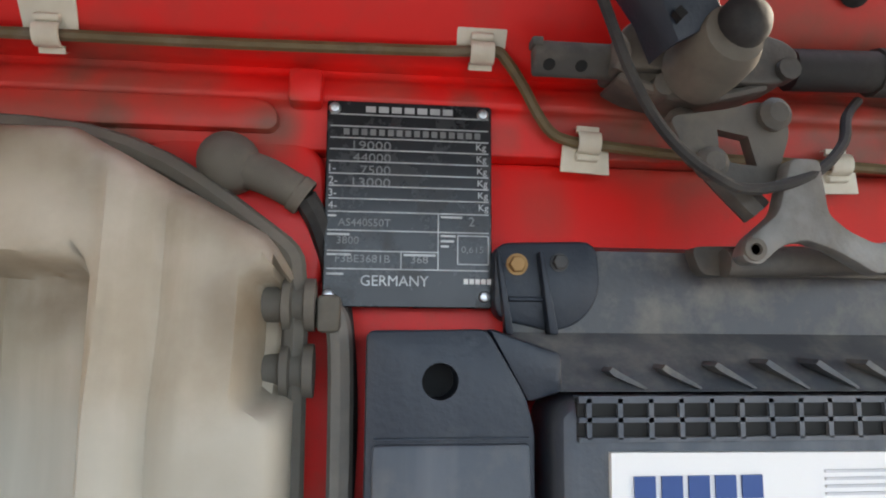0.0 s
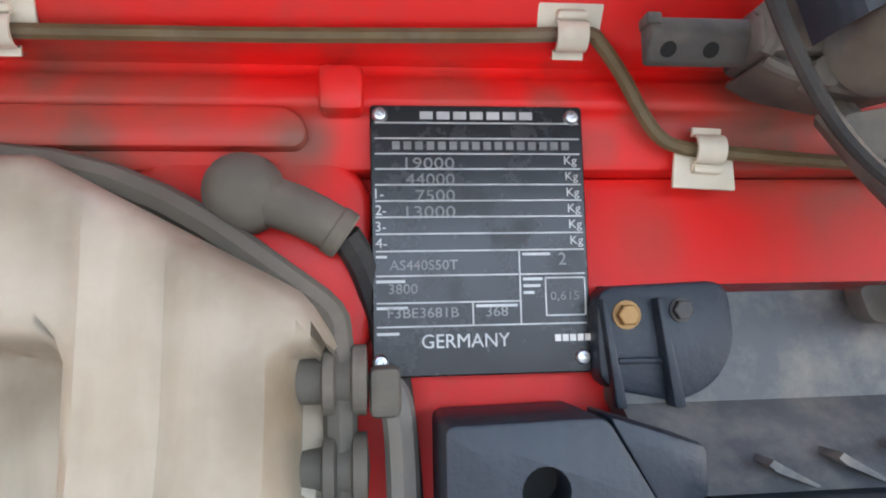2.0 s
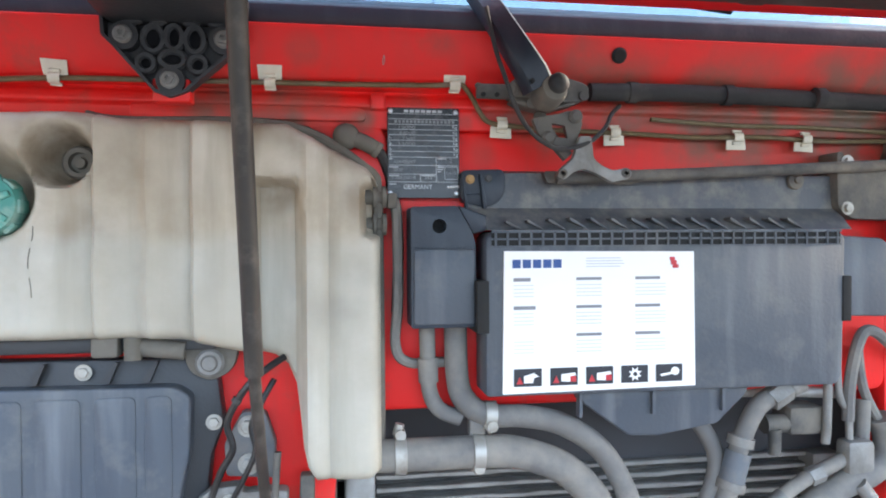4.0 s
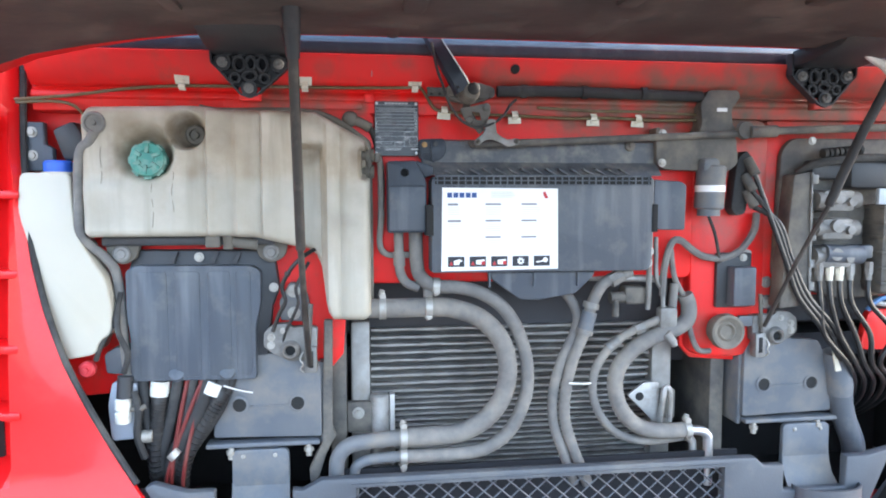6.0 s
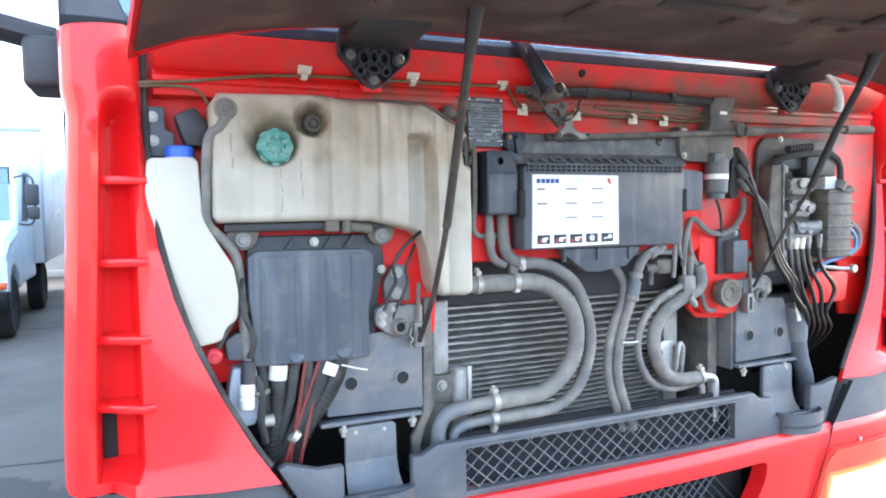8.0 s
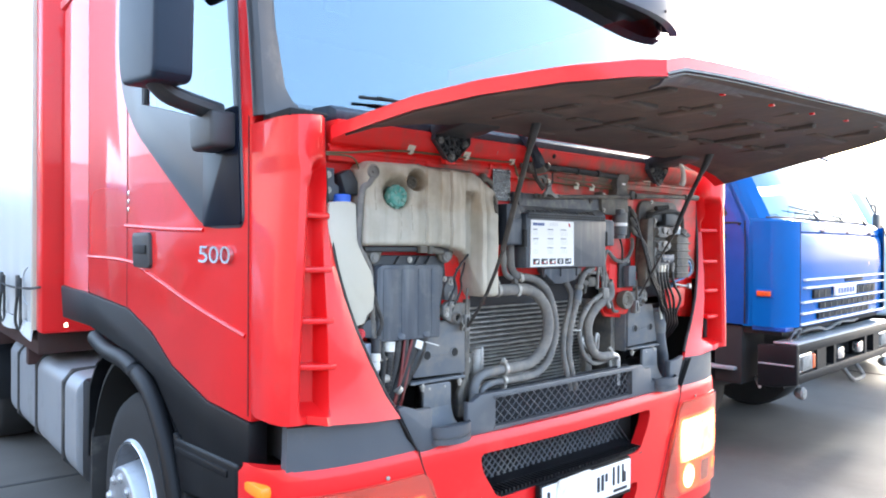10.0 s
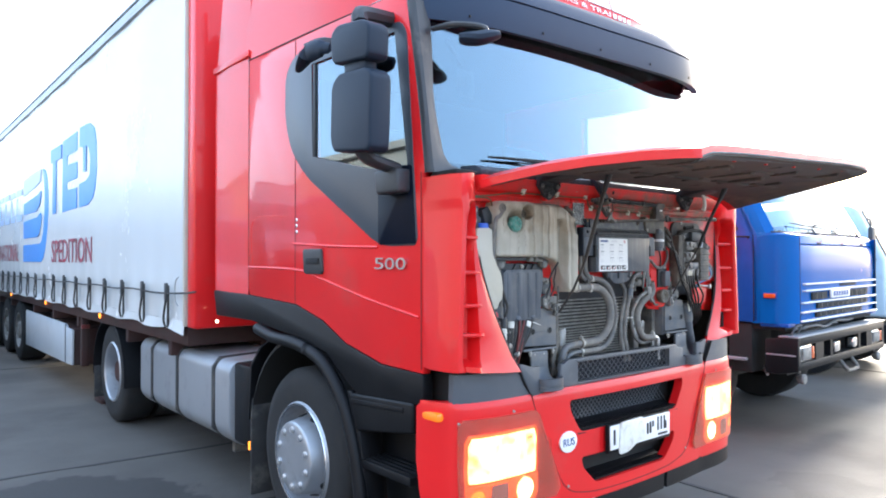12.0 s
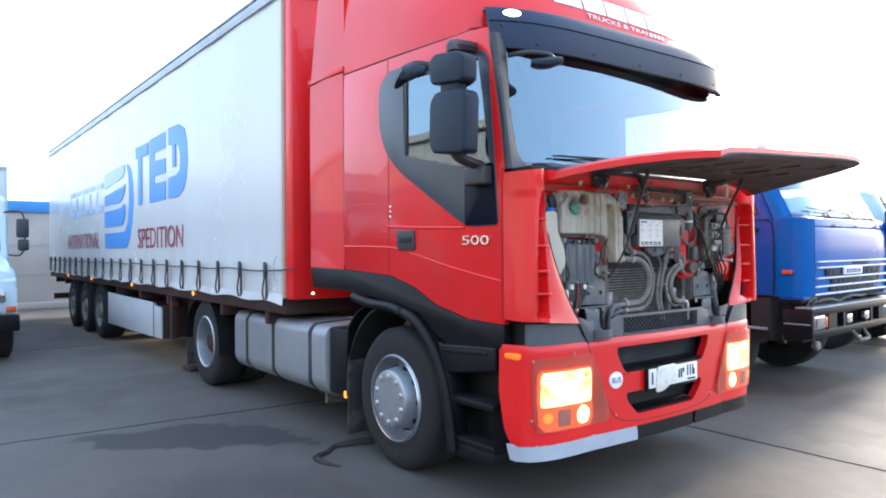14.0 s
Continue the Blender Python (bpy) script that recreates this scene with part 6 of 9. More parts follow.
CAB = [(-1.05, -0.012, 1.905), (-0.95, -0.013, 1.914), (-0.83, -0.014, 1.930), (-0.73, -0.016, 1.936), (-0.6, -0.016, 1.937), (-0.5, -0.017, 1.9375), (-0.4, -0.017, 1.938), (-0.30, -0.017, 1.940), (-0.272, -0.017, 1.9415), (-0.264, -0.015, 1.937), (-0.254, -0.012, 1.924), (-0.246, -0.009, 1.911), (-0.238, -0.007, 1.901), (-0.229, -0.006, 1.8968), (-0.212, -0.006, 1.8945), (-0.15, -0.005, 1.890), (-0.06, -0.004, 1.888), (0.05, -0.004, 1.884), (0.14, -0.004, 1.886), (0.24, -0.004, 1.882), (0.34, -0.003, 1.884)]
part("cable", tube(CAB, 0.0032, 8, 6), CABLE, cable)
part("second_cable", tube([(-0.02, -0.012, 1.905), (0.1, -0.008, 1.90), (0.2, -0.006, 1.90), (0.35, -0.004, 1.895)], 0.003, 6, 6), CABLE, cable)
part("loop_cable", tube([(-1.05, -0.01, 1.90), (-0.96, -0.012, 1.902), (-0.925, -0.005, 1.88), (-0.915, 0.0, 1.83), (-0.92, 0.0, 1.79)], 0.003, 6, 6), CABLE, cable)
for x, z, tilt in ((-0.735, 1.936, 4), (-0.499, 1.9375, 0), (-0.2785, 1.940, 0), (-0.2165, 1.8952, 3), (-0.067, 1.888, -2), (0.105, 1.885, 0), (0.205, 1.884, 3)):
    low = z < 1.9
    c = part("cable_clip", prism([(-0.0132, 0.0010), (0.0132, 0.0010), (0.0142, 0.0165 if low else 0.0205), (-0.0142, 0.0165 if low else 0.0205)], 0.0020, 0.0043, "y", 0.0006), CLIPW, cable, "cream plastic cable clip")
    strap = [(-0.002 - 0.0048 * math.cos(u), 0.0062 * math.sin(u)) for u in [math.pi * (-0.62 + 1.24 * k / 12) for k in range(13)]]
    strap = [(0.0035, -0.0095), (-0.001, -0.0095)] + strap + [(0.0, 0.0085), (0.0045, 0.0095)]
    part("clip_hook", loft([[(s, y, zz) for y, zz in strap] for s in (-0.0064, -0.0060, 0.0060, 0.0064)], 0.0016, (0, 1, 0)), CLIPW, c)
    part("clip_heel", box(-0.0062, 0.0062, -0.002, 0.0045, 0.0068, 0.0102, 0.001), CLIPW, c)
    c.matrix_basis = pose(x, -0.0058 if low else -0.0175, z, 0 if low else 32, (180 if low else 0) + tilt, 0)

# grey boot on its stud
boot = thing("rubber_boot", (-0.40, 0, 1.86), "grey rubber elbow boot over a terminal on the red panel", "rubber boot")
part("dome", lathe([(0.0155, 0.0), (0.0165, 0.010), (0.0150, 0.018), (0.009, 0.0235), (0, 0.025)], (-0.4105, 0.004, 1.877), (0, -1, 0), 24), GREYBOOT, boot)
part("spout", tube([(-0.413, -0.008, 1.877), (-0.390, -0.008, 1.870), (-0.371, -0.006, 1.860)], lambda u: 0.0105 - 0.001 * u, 12, 6), GREYBOOT, boot)
part("collar", lathe([(0.0095, 0), (0.0105, 0.001), (0.0105, 0.006), (0.0095, 0.007)], (-0.376, -0.0065, 1.863), (0.8, 0.1, -0.55), 16), GREYBOOT, boot)
part("lead", tube([(-0.371, -0.006, 1.860), (-0.3625, 0.001, 1.845), (-0.355, 0.006, 1.82), (-0.350, 0.006, 1.79), (-0.347, 0.004, 1.74), (-0.35, 0.004, 1.66)], 0.0065, 8, 6), RUBBER, boot)

# coolant tank
tank = thing("coolant_tank", (-0.65, 0, 1.46), "yellowed white plastic coolant tank with brown stains", "coolant tank")


def step01(v):
    v = max(0.0, min(1.0, v))
    return v * v * (3 - 2 * v)


def crater(x, z, cx, cz, r, soft, skew=0.0):
    """1 in the middle of a round hollow, 0 outside, with a soft rim; skew makes the upper left side flatter."""
    d = math.hypot(x - cx, z - cz)
    side = 1 + skew * ((cx - x) + (z - cz)) / (2 * max(d, 1e-6))
    return step01((r - d) / (soft * side) + 0.0)


def tank_front(x, z):
    y = -0.040
    y += 0.052 * crater(x, z, -0.806, 1.808, 0.062, 0.045, 0.7)
    y += 0.058 * crater(x, z, -0.728, 1.848, 0.040, 0.022, 0.6)
    y += 0.030 * step01((x + 0.5225) / 0.008) * step01((-0.462 - x) / 0.008) * step01((1.826 - z) / 0.012)
    y -= 0.012 * step01((x + 0.466) / 0.012) * step01((1.80 - z) / 0.06)
    for a, b, d in ((-0.76, -0.692, 0.003), (-0.692, -0.639, 0.006), (-0.639, -0.588, 0.008), (-0.588, -0.522, 0.006), (-0.462, -0.425, 0.005), (-0.425, -0.385, 0.003)):
        if a < x < b:
            y -= d * (b - x) / (b - a) * step01((x - a) / 0.004)
    for sx, d in ((-0.692, 0.002), (-0.639, 0.003), (-0.588, 0.004), (-0.432, 0.003)):
        y += d * math.exp(-((x - sx) / 0.003) ** 2)
    y -= 0.004 * step01((-0.672 - x) / 0.01) * step01((1.76 - z) / 0.03)
    y -= 0.003 * step01((x + 0.655) / 0.02) * step01((-0.535 - x) / 0.02) * (0.6 + 0.4 * math.sin(z * 60))
    y += 0.0015 * math.sin(z * 47 + x * 9) + 0.001 * math.sin(x * 70)
    y += 0.03 * step01((x + 0.394) / 0.006) * step01((z - 1.752) / 0.006) * step01((1.818 - z) / 0.006)
    return y


LOW = [(-0.922, 1.652), (-0.912, 1.641), (-0.66, 1.641), (-0.60, 1.638), (-0.55, 1.626), (-0.497, 1.612), (-0.482, 1.600), (-0.472, 1.575), (-0.460, 1.49), (-0.448, 1.470), (-0.385, 1.467), (-0.372, 1.480)]
HIGH = [(-0.922, 1.868), (-0.906, 1.892), (-0.72, 1.897), (-0.70, 1.896), (-0.665, 1.890), (-0.48, 1.888), (-0.385, 1.836), (-0.372, 1.815)]
cols = [-0.922 + 0.55 * k / 110 for k in range(111)]
sheet = []
for x in cols:
    lo, hi = piecewise(x, LOW), piecewise(x, HIGH)
    row = []
    for k in range(71):
        z = lo + (hi - lo) * k / 70
        d = min(z - lo, hi - z, x - cols[0], cols[-1] - x)
        e = max(0.0, 1 - d / 0.016)
        row.append((x, tank_front(x, z) + 0.016 * (1 - math.sqrt(1 - e * e)), z))
    sheet.append(row)
skin = loft(sheet)
back = [v for v in (loft([[(x, 0.044, z) for x, y, z in (row[0], row[-1])] for row in sheet]),)]
rim = []
for row in ([r[0] for r in sheet], [r[-1] for r in sheet], sheet[0], sheet[-1]):
    rim.append(loft([row, [(x, 0.044, z) for x, y, z in row]]))
shell = join(skin, *back, *rim)
bmesh.ops.remove_doubles(shell, verts=shell.verts, dist=0.0002)
body = part("tank_body", shell, TANKW, tank, smooth=50)
for k, pts in enumerate(([(-0.705, 1.895), (-0.66, 1.889), (-0.48, 1.887), (-0.388, 1.838), (-0.374, 1.815), (-0.373, 1.78), (-0.372, 1.60), (-0.372, 1.49)],)):
    part("weld_seam", tube([(x, -0.012, z) for x, z in pts], 0.0065, 8, 6), GREYBOOT, tank, "grimy moulded seam round the tank")
for x, spans in ((-0.884, ((1.745, 1.768), (1.776, 1.815))), (-0.791, ((1.660, 1.690), (1.700, 1.715), (1.728, 1.745), (1.752, 1.757))), (-0.752, ((1.690, 1.712), (1.722, 1.744), (1.752, 1.768)))):
    for a, b in spans:
        part("mould_mark", tube([(x + 0.0015 * math.sin(90 * z), tank_front(x, z) - 0.0004, z) for z in (a, (a + b) / 2, b)], 0.0005, 5, 2), GREYBOOT, body)
cap = part("screw_cap", join(lathe([(0.030, 0.0), (0.034, 0.004), (0.034, 0.022), (0.031, 0.030), (0.018, 0.033), (0.016, 0.030), (0, 0.030)], (-0.800, -0.012, 1.790), (0.02, -1, 0.06), 32)), GREENC, tank, "green ribbed screw cap")
for k in range(8):
    a = 2 * math.pi * k / 8
    part("cap_rib", box(-0.0075, 0.0075, -0.012, 0.012, -0.003, 0.003, 0.002), GREENC, cap).matrix_basis = pose(-0.800 + 0.0325 * math.cos(a), -0.026, 1.790 + 0.034 * math.sin(a), 0, -math.degrees(a) + 90, 0)
for k in range(6):
    a = 2 * math.pi * (k + 0.4) / 6
    part("cap_spoke", box(-0.0035, 0.0035, -0.0035, 0.0035, -0.009, 0.009, 0.0015), GREENC, cap).matrix_basis = pose(-0.800 + 0.0205 * math.cos(a), -0.0440, 1.792 + 0.0205 * math.sin(a), -4, -math.degrees(a) + 90, 0)
part("filler_plug", lathe([(0.020, 0), (0.020, 0.012), (0.017, 0.016), (0.012, 0.016), (0.011, 0.008), (0.007, 0.008), (0.006, 0.014), (0, 0.014)], (-0.716, 0.012, 1.842), (0, -1, 0), 24), GREYBOOT, tank, "round grey plug in a stained recess")
part("corner_plug", lathe([(0.021, 0), (0.022, 0.006), (0.019, 0.010), (0.016, 0.010), (0.015, 0.006), (0.005, 0.006), (0.004, 0.011), (0, 0.011)], (-0.893, -0.036, 1.860), (0, -1, 0), 28), HOSE, tank)
for z in (1.803, 1.770):
    part("outlet_stub", lathe([(0, 0), (0.009, 0), (0.009, 0.020), (0.0135, 0.021), (0.0135, 0.025), (0.0095, 0.026), (0.0095, 0.031), (0.0135, 0.032), (0.0135, 0.037), (0, 0.038)], (-0.40, -0.012, z), (1, 0, 0), 16), GREYBOOT, tank)
part("stub_clip", box(-0.362, -0.350, -0.022, -0.002, 1.789, 1.808, 0.003), GREYBOOT, tank)
part("mount_strip", box(-0.90, -0.565, -0.01, 0.03, 1.622, 1.640, 0.004), BLACKP, tank)
for x in (-0.864, -0.573):
    ear = part("mount_ear", prism([(x - 0.034, 1.636), (x - 0.026, 1.595), (x, 1.582), (x + 0.026, 1.595), (x + 0.036, 1.636)], 0.0, 0.02, "y", 0.004, 2, 0.012), GREYBOOT, tank)
    part("mount_bolt", lathe([(0.016, 0), (0.017, 0.006), (0.014, 0.009), (0.010, 0.009), (0.008, 0.012), (0, 0.012)], (x, 0.0, 1.606), (0, -1, 0), 20), ALUD, ear)
part("bottom_outlet", join(cyl((-0.66, -0.015, 1.63), (-0.60, -0.01, 1.622), 0.011, 12), cyl((-0.655, -0.02, 1.645), (-0.655, -0.02, 1.615), 0.010, 12), box(-0.70, -0.67, -0.025, 0.0, 1.618, 1.645, 0.004)), GREYBOOT, tank)
part("overflow_hose", tube([(-0.893, -0.04, 1.845), (-0.905, -0.035, 1.825), (-0.925, -0.03, 1.80), (-0.932, -0.025, 1.70), (-0.93, -0.02, 1.64), (-0.895, -0.005, 1.60), (-0.875, 0.0, 1.56), (-0.868, 0.0, 1.45), (-0.862, 0.0, 1.36)], 0.010, 10, 6), HOSE, tank)
part("vent_hose", tube([(-0.355, -0.01, 1.80), (-0.35, -0.012, 1.78), (-0.349, -0.01, 1.68), (-0.352, -0.006, 1.62), (-0.335, -0.002, 1.598), (-0.29, 0.0, 1.597)], 0.0065, 8, 6), HOSE, tank)

# washer bottle
wash = thing("washer_bottle", (-0.95, 0, 1.40), "translucent white washer fluid bottle with a blue cap", "washer bottle")
part("bottle", prism([(-1.035, 1.766), (-0.945, 1.766), (-0.94, 1.655), (-0.93, 1.63), (-0.886, 1.555), (-0.878, 1.50), (-0.882, 1.45), (-0.905, 1.435), (-0.912, 1.41), (-0.968, 1.40), (-1.003, 1.455), (-1.03, 1.53), (-1.048, 1.64)], -0.03, 0.05, "y", 0.014, 3, 0.012), WASHW, wash)
part("blue_cap", join(cyl((-0.976, 0.0, 1.764), (-0.976, 0.0, 1.790), 0.0265, 28, 0.0265, 0.004), cyl((-0.976, 0.0, 1.757), (-0.976, 0.0, 1.766), 0.022, 24)), BLUEC, wash, "blue plastic screw cap")
part("neck", cyl((-0.976, 0.0, 1.742), (-0.976, 0.0, 1.768), 0.030, 24), WASHW, wash)
pump = thing("washer_pump", (-0.93, 0, 1.25), "grey washer pump with white couplings", "pump")
part("pump_body", prism([(-0.897, 1.225), (-0.85, 1.228), (-0.843, 1.25), (-0.845, 1.345), (-0.892, 1.348), (-0.902, 1.30)], -0.005, 0.05, "y", 0.012, 3, 0.01), SILVERLIP, pump, "dusty grey pump body")
part("pump_head", prism([(-0.902, 1.365), (-0.845, 1.36), (-0.842, 1.41), (-0.88, 1.42), (-0.905, 1.405)], -0.005, 0.045, "y", 0.012, 3, 0.008), DGREY, pump)
part("coupling", lathe([(0, 0), (0.014, 0), (0.0155, 0.004), (0.0155, 0.020), (0.0135, 0.022), (0.0135, 0.026), (0.0155, 0.028), (0.0155, 0.046), (0.012, 0.050), (0, 0.050)], (-0.869, -0.02, 1.268), (0.04, 0, 1), 18), WHITEP, pump, "white plastic coupling")
part("collar", cyl((-0.865, -0.018, 1.318), (-0.862, -0.015, 1.362), 0.015, 16), BLACKP, pump)
part("elbow", tube([(-0.852, -0.02, 1.295), (-0.835, -0.022, 1.296), (-0.825, -0.018, 1.30)], 0.006, 8), GREYBOOT, pump)
part("pump_lead", tube([(-0.862, 0.0, 1.40), (-0.866, 0.012, 1.43), (-0.872, 0.015, 1.47), (-0.875, 0.02, 1.52)], 0.0045, 8, 6), RUBBER, pump)
each("pump_hose", [tube([(-0.872, -0.015, 1.50), (-0.868, -0.03, 1.455), (-0.852, -0.03, 1.41), (-0.862, -0.025, 1.37)], 0.006, 8, 6), tube([(-0.868, -0.005, 1.53), (-0.880, -0.02, 1.47), (-0.905, -0.02, 1.425), (-0.918, -0.01, 1.395)], 0.0055, 8, 6), tube([(-0.848, -0.015, 1.33), (-0.838, -0.022, 1.29), (-0.842, -0.02, 1.24), (-0.832, -0.01, 1.19)], 0.008, 8, 6)], RUBBER, pump)
part("red_plug", lathe([(0.016, 0), (0.016, 0.012), (0.012, 0.016), (0.006, 0.016), (0.005, 0.020), (0, 0.020)], (-0.929, -0.02, 1.381), (0, -1, 0), 18), INKRED, pump, "faded red plug")
upper_l = thing("sensor_bracket", (-1.0, 0.02, 1.79), "dusty grey bracket with two bolts beside the bottle", "bracket")
part("bracket_plate", prism([(-1.06, 1.77), (-0.985, 1.77), (-0.985, 1.815), (-1.0, 1.822), (-1.0, 1.865), (-1.06, 1.865)], 0.0, 0.02, "y", 0.004), GREYP, upper_l)
part("block", prism([(-0.965, 1.79), (-0.985, 1.85), (-0.945, 1.868), (-0.92, 1.83), (-0.918, 1.79)], -0.005, 0.045, "y", 0.008), BLACKP, upper_l)
for z in (1.845, 1.80):
    part("bolt", bolt((-1.022, 0.0, z), 0.007), ZINC, upper_l)

# fuse box
fuse = thing("control_box", (-0.73, 0, 1.34), "slate grey plastic control box with dust streaks", "control box")
part("cover", prism([(-0.857, 1.572), (-0.838, 1.583), (-0.612, 1.580), (-0.594, 1.568), (-0.596, 1.50), (-0.607, 1.45), (-0.607, 1.345), (-0.852, 1.348), (-0.852, 1.44), (-0.857, 1.48)], -0.012, 0.035, "y", 0.012, 3, 0.008), GREYP, fuse)
for x0, x1 in ((-0.835, -0.778), (-0.765, -0.715), (-0.700, -0.655), (-0.645, -0.615)):
    part("cover_rib", prism([(x0, 1.355), (x1, 1.355), (x1, 1.57), (x0, 1.57)], -0.0138, 0.0, "y", 0.0016, 2, 0.008), GREYP, fuse)
part("back_plate", prism([(-0.855, 1.583), (-0.84, 1.612), (-0.57, 1.610), (-0.56, 1.53), (-0.575, 1.49), (-0.59, 1.345), (-0.86, 1.345)], 0.012, 0.04, "y", 0.005), BLACKP, fuse)
for x in (-0.78, -0.70, -0.655):
    part("web", prism([(x, 1.584), (x + 0.012, 1.584), (x + 0.022, 1.608), (x + 0.018, 1.608)], 0.002, 0.02, "y", 0.0), BLACKP, fuse)
for x, z in ((-0.718, 1.597), (-0.571, 1.532), (-0.855, 1.47), (-0.84, 1.385)):
    part("bolt", bolt((x, 0.008, z), 0.0065), ZINC, fuse)
each("scoop", [*[lathe([(0.018, 0.0), (0.015, 0.006), (0.008, 0.008), (0.0, 0.008)], (x, -0.008, 1.362), (0, -1, 0.5), 14) for x in (-0.765, -0.665)]], GREYP, fuse)
harness = thing("wiring_harness", (-0.74, 0.02, 1.1), "bundle of taped black cables with red leads", "cables")
for i, (x, r, dx) in enumerate(((-0.835, 0.011, 0.02), (-0.80, 0.016, -0.02), (-0.765, 0.012, -0.05), (-0.735, 0.011, -0.05), (-0.70, 0.017, -0.1), (-0.67, 0.016, -0.11), (-0.655, 0.010, -0.12))):
    part("loom", tube([(x, 0.005, 1.355), (x + dx * 0.25, 0.0, 1.28), (x + dx * 0.8, 0.01, 1.18), (x + dx, 0.05, 1.08), (x + dx, 0.08, 1.0)], r, 10, 6), RUBBER, harness)
for line, r in (([(-0.80, 0.005, 1.318), (-0.805, 0.0, 1.28), (-0.816, 0.01, 1.18), (-0.82, 0.05, 1.08)], 0.0175), ([(-0.675, 0.003, 1.318), (-0.6975, 0.0, 1.28), (-0.758, 0.01, 1.18), (-0.78, 0.05, 1.08)], 0.0178)):
    pts = spline(line, 9)
    tagged(part("corrugation", join(*[cyl(p - (q - p).normalized() * 0.0022, p + (q - p).normalized() * 0.0022, r, 12) for p, q in zip(pts[:-1], pts[1:])]), AIRHOSE, harness, "ribbed black sleeve"), kind="stuff")
for x, dx in ((-0.712, -0.05), (-0.745, -0.04), (-0.715, -0.08)):
    part("red_lead", tube([(x, -0.004, 1.35), (x + dx * 0.5, -0.012, 1.25), (x + dx, 0.0, 1.13), (x + dx, 0.05, 1.02)], 0.0042, 8, 6), REDW, harness)
each("white_sleeve", [cyl((-0.80, 0.003, 1.345), (-0.803, 0.002, 1.315), 0.019, 14), cyl((-0.69, 0.002, 1.338), (-0.70, 0.0, 1.315), 0.021, 14)], WHITEP, harness)
part("tie_tail", tube([(-0.672, -0.018, 1.335), (-0.64, -0.02, 1.325), (-0.615, -0.015, 1.318)], 0.0018, 5), WHITEP, harness)
each("white_clamp", [cyl((-0.835, -0.01, 1.235), (-0.815, -0.01, 1.235), 0.013, 12), cyl((-0.78, -0.012, 1.20), (-0.77, -0.012, 1.19), 0.014, 12)], ZINC, harness)


def towing(s):
    t = thing("tow_bracket", (s * 0.58, 0, 1.17), "grey painted steel bracket with two holes", "bracket", "brackets beside the condenser")
    pl = part("face_plate", across(prism([(-0.70, 1.218), (-0.478, 1.212), (-0.478, 1.36), (-0.50, 1.40), (-0.66, 1.385), (-0.69, 1.33)], 0.008, 0.03, "y", 0.005, 2, 0.006), s), STEEL, t)
    for x in (-0.646, -0.527):
        part("hole_ring", across(lathe([(0.0175, 0.0), (0.019, 0.003), (0.0145, 0.004), (0.0135, 0.0)], (x, 0.008, 1.286), (0, -1, 0), 24), s), STEEL, pl)
        # Black disc for the shade in the hole; the plate stays uncut
        part("dark_hole", across(lathe([(0, 0.0015), (0.0145, 0.0015), (0.0145, 0)], (x, 0.008, 1.286), (0, -1, 0), 24), s), DARK, pl)
    part("fold", across(box(-0.625, -0.545, 0.004, 0.012, 1.280, 1.284, 0.001), s), STEEL, pl)
    part("side_plate", across(box(-0.482, -0.472, 0.02, 0.16, 1.19, 1.37, 0.003), s), STEEL, t)
    part("foot_plate", across(box(-0.715, -0.482, 0.0, 0.04, 1.196, 1.206, 0.003), s), STEEL, t)
    for x in (-0.665, -0.505):
        part("bolt", across(join(cyl((x, 0.006, 1.20), (x, 0.006, 1.172), 0.006, 10), cyl((x, 0.006, 1.190), (x, 0.006, 1.182), 0.010, 6)), s), ZINC, t)
    c = part("lock_casting", across(prism([(-0.592, 1.412), (-0.591, 1.442), (-0.572, 1.457), (-0.540, 1.460), (-0.535, 1.450), (-0.515, 1.452), (-0.483, 1.450), (-0.484, 1.395), (-0.505, 1.382), (-0.540, 1.380), (-0.575, 1.398)], -0.012, 0.012, "y", 0.004, 2, 0.006), s), ALUD, t, "pale cast lock bracket")
    part("socket", across(lathe([(0.0, -0.002), (0.0105, -0.002), (0.0105, 0.010), (0.0145, 0.014), (0.0185, 0.010), (0.0205, 0.0)], (-0.538, -0.012, 1.404), (0, -1, 0), 24), s), ALUD, c)
    part("socket_hole", across(lathe([(0, 0.001), (0.0105, 0.001), (0.0105, 0)], (-0.538, -0.012, 1.404), (0, -1, 0), 20), s), DARK, c)
    each("bolt", [across(bolt((x, -0.012, z), r), s) for x, z, r in ((-0.577, 1.415, 0.0055), (-0.576, 1.431, 0.0055), (-0.552, 1.444, 0.0045))], ZINC, c)
    part("latch", across(box(-0.508, -0.484, -0.026, 0.0, 1.357, 1.412, 0.003), s), ALUD, c)
    part("latch_slot", across(box(-0.500, -0.491, -0.0275, -0.02, 1.368, 1.403, 0.001), s), DARK, c)
    part("latch_pin", across(cyl((-0.5, -0.02, 1.41), (-0.494, -0.02, 1.50), 0.0045, 10), s), DARKM, c)
    part("spring", across(tube([(-0.512, -0.018, 1.40), (-0.518, -0.022, 1.386), (-0.512, -0.026, 1.376), (-0.518, -0.022, 1.366), (-0.511, -0.018, 1.358)], 0.0018, 6, 5), s), ZINC, c)
    part("upright", across(prism([(-0.56, 1.46), (-0.50, 1.455), (-0.50, 1.50), (-0.512, 1.538), (-0.54, 1.54), (-0.562, 1.50)], 0.02, 0.04, "y", 0.004), s), STEEL, t)
    for z in (1.522, 1.475):
        part("bolt", across(bolt((-0.532, 0.02, z), 0.009), s), ZINC, t)
    return t


towing(-1)
towing(1)
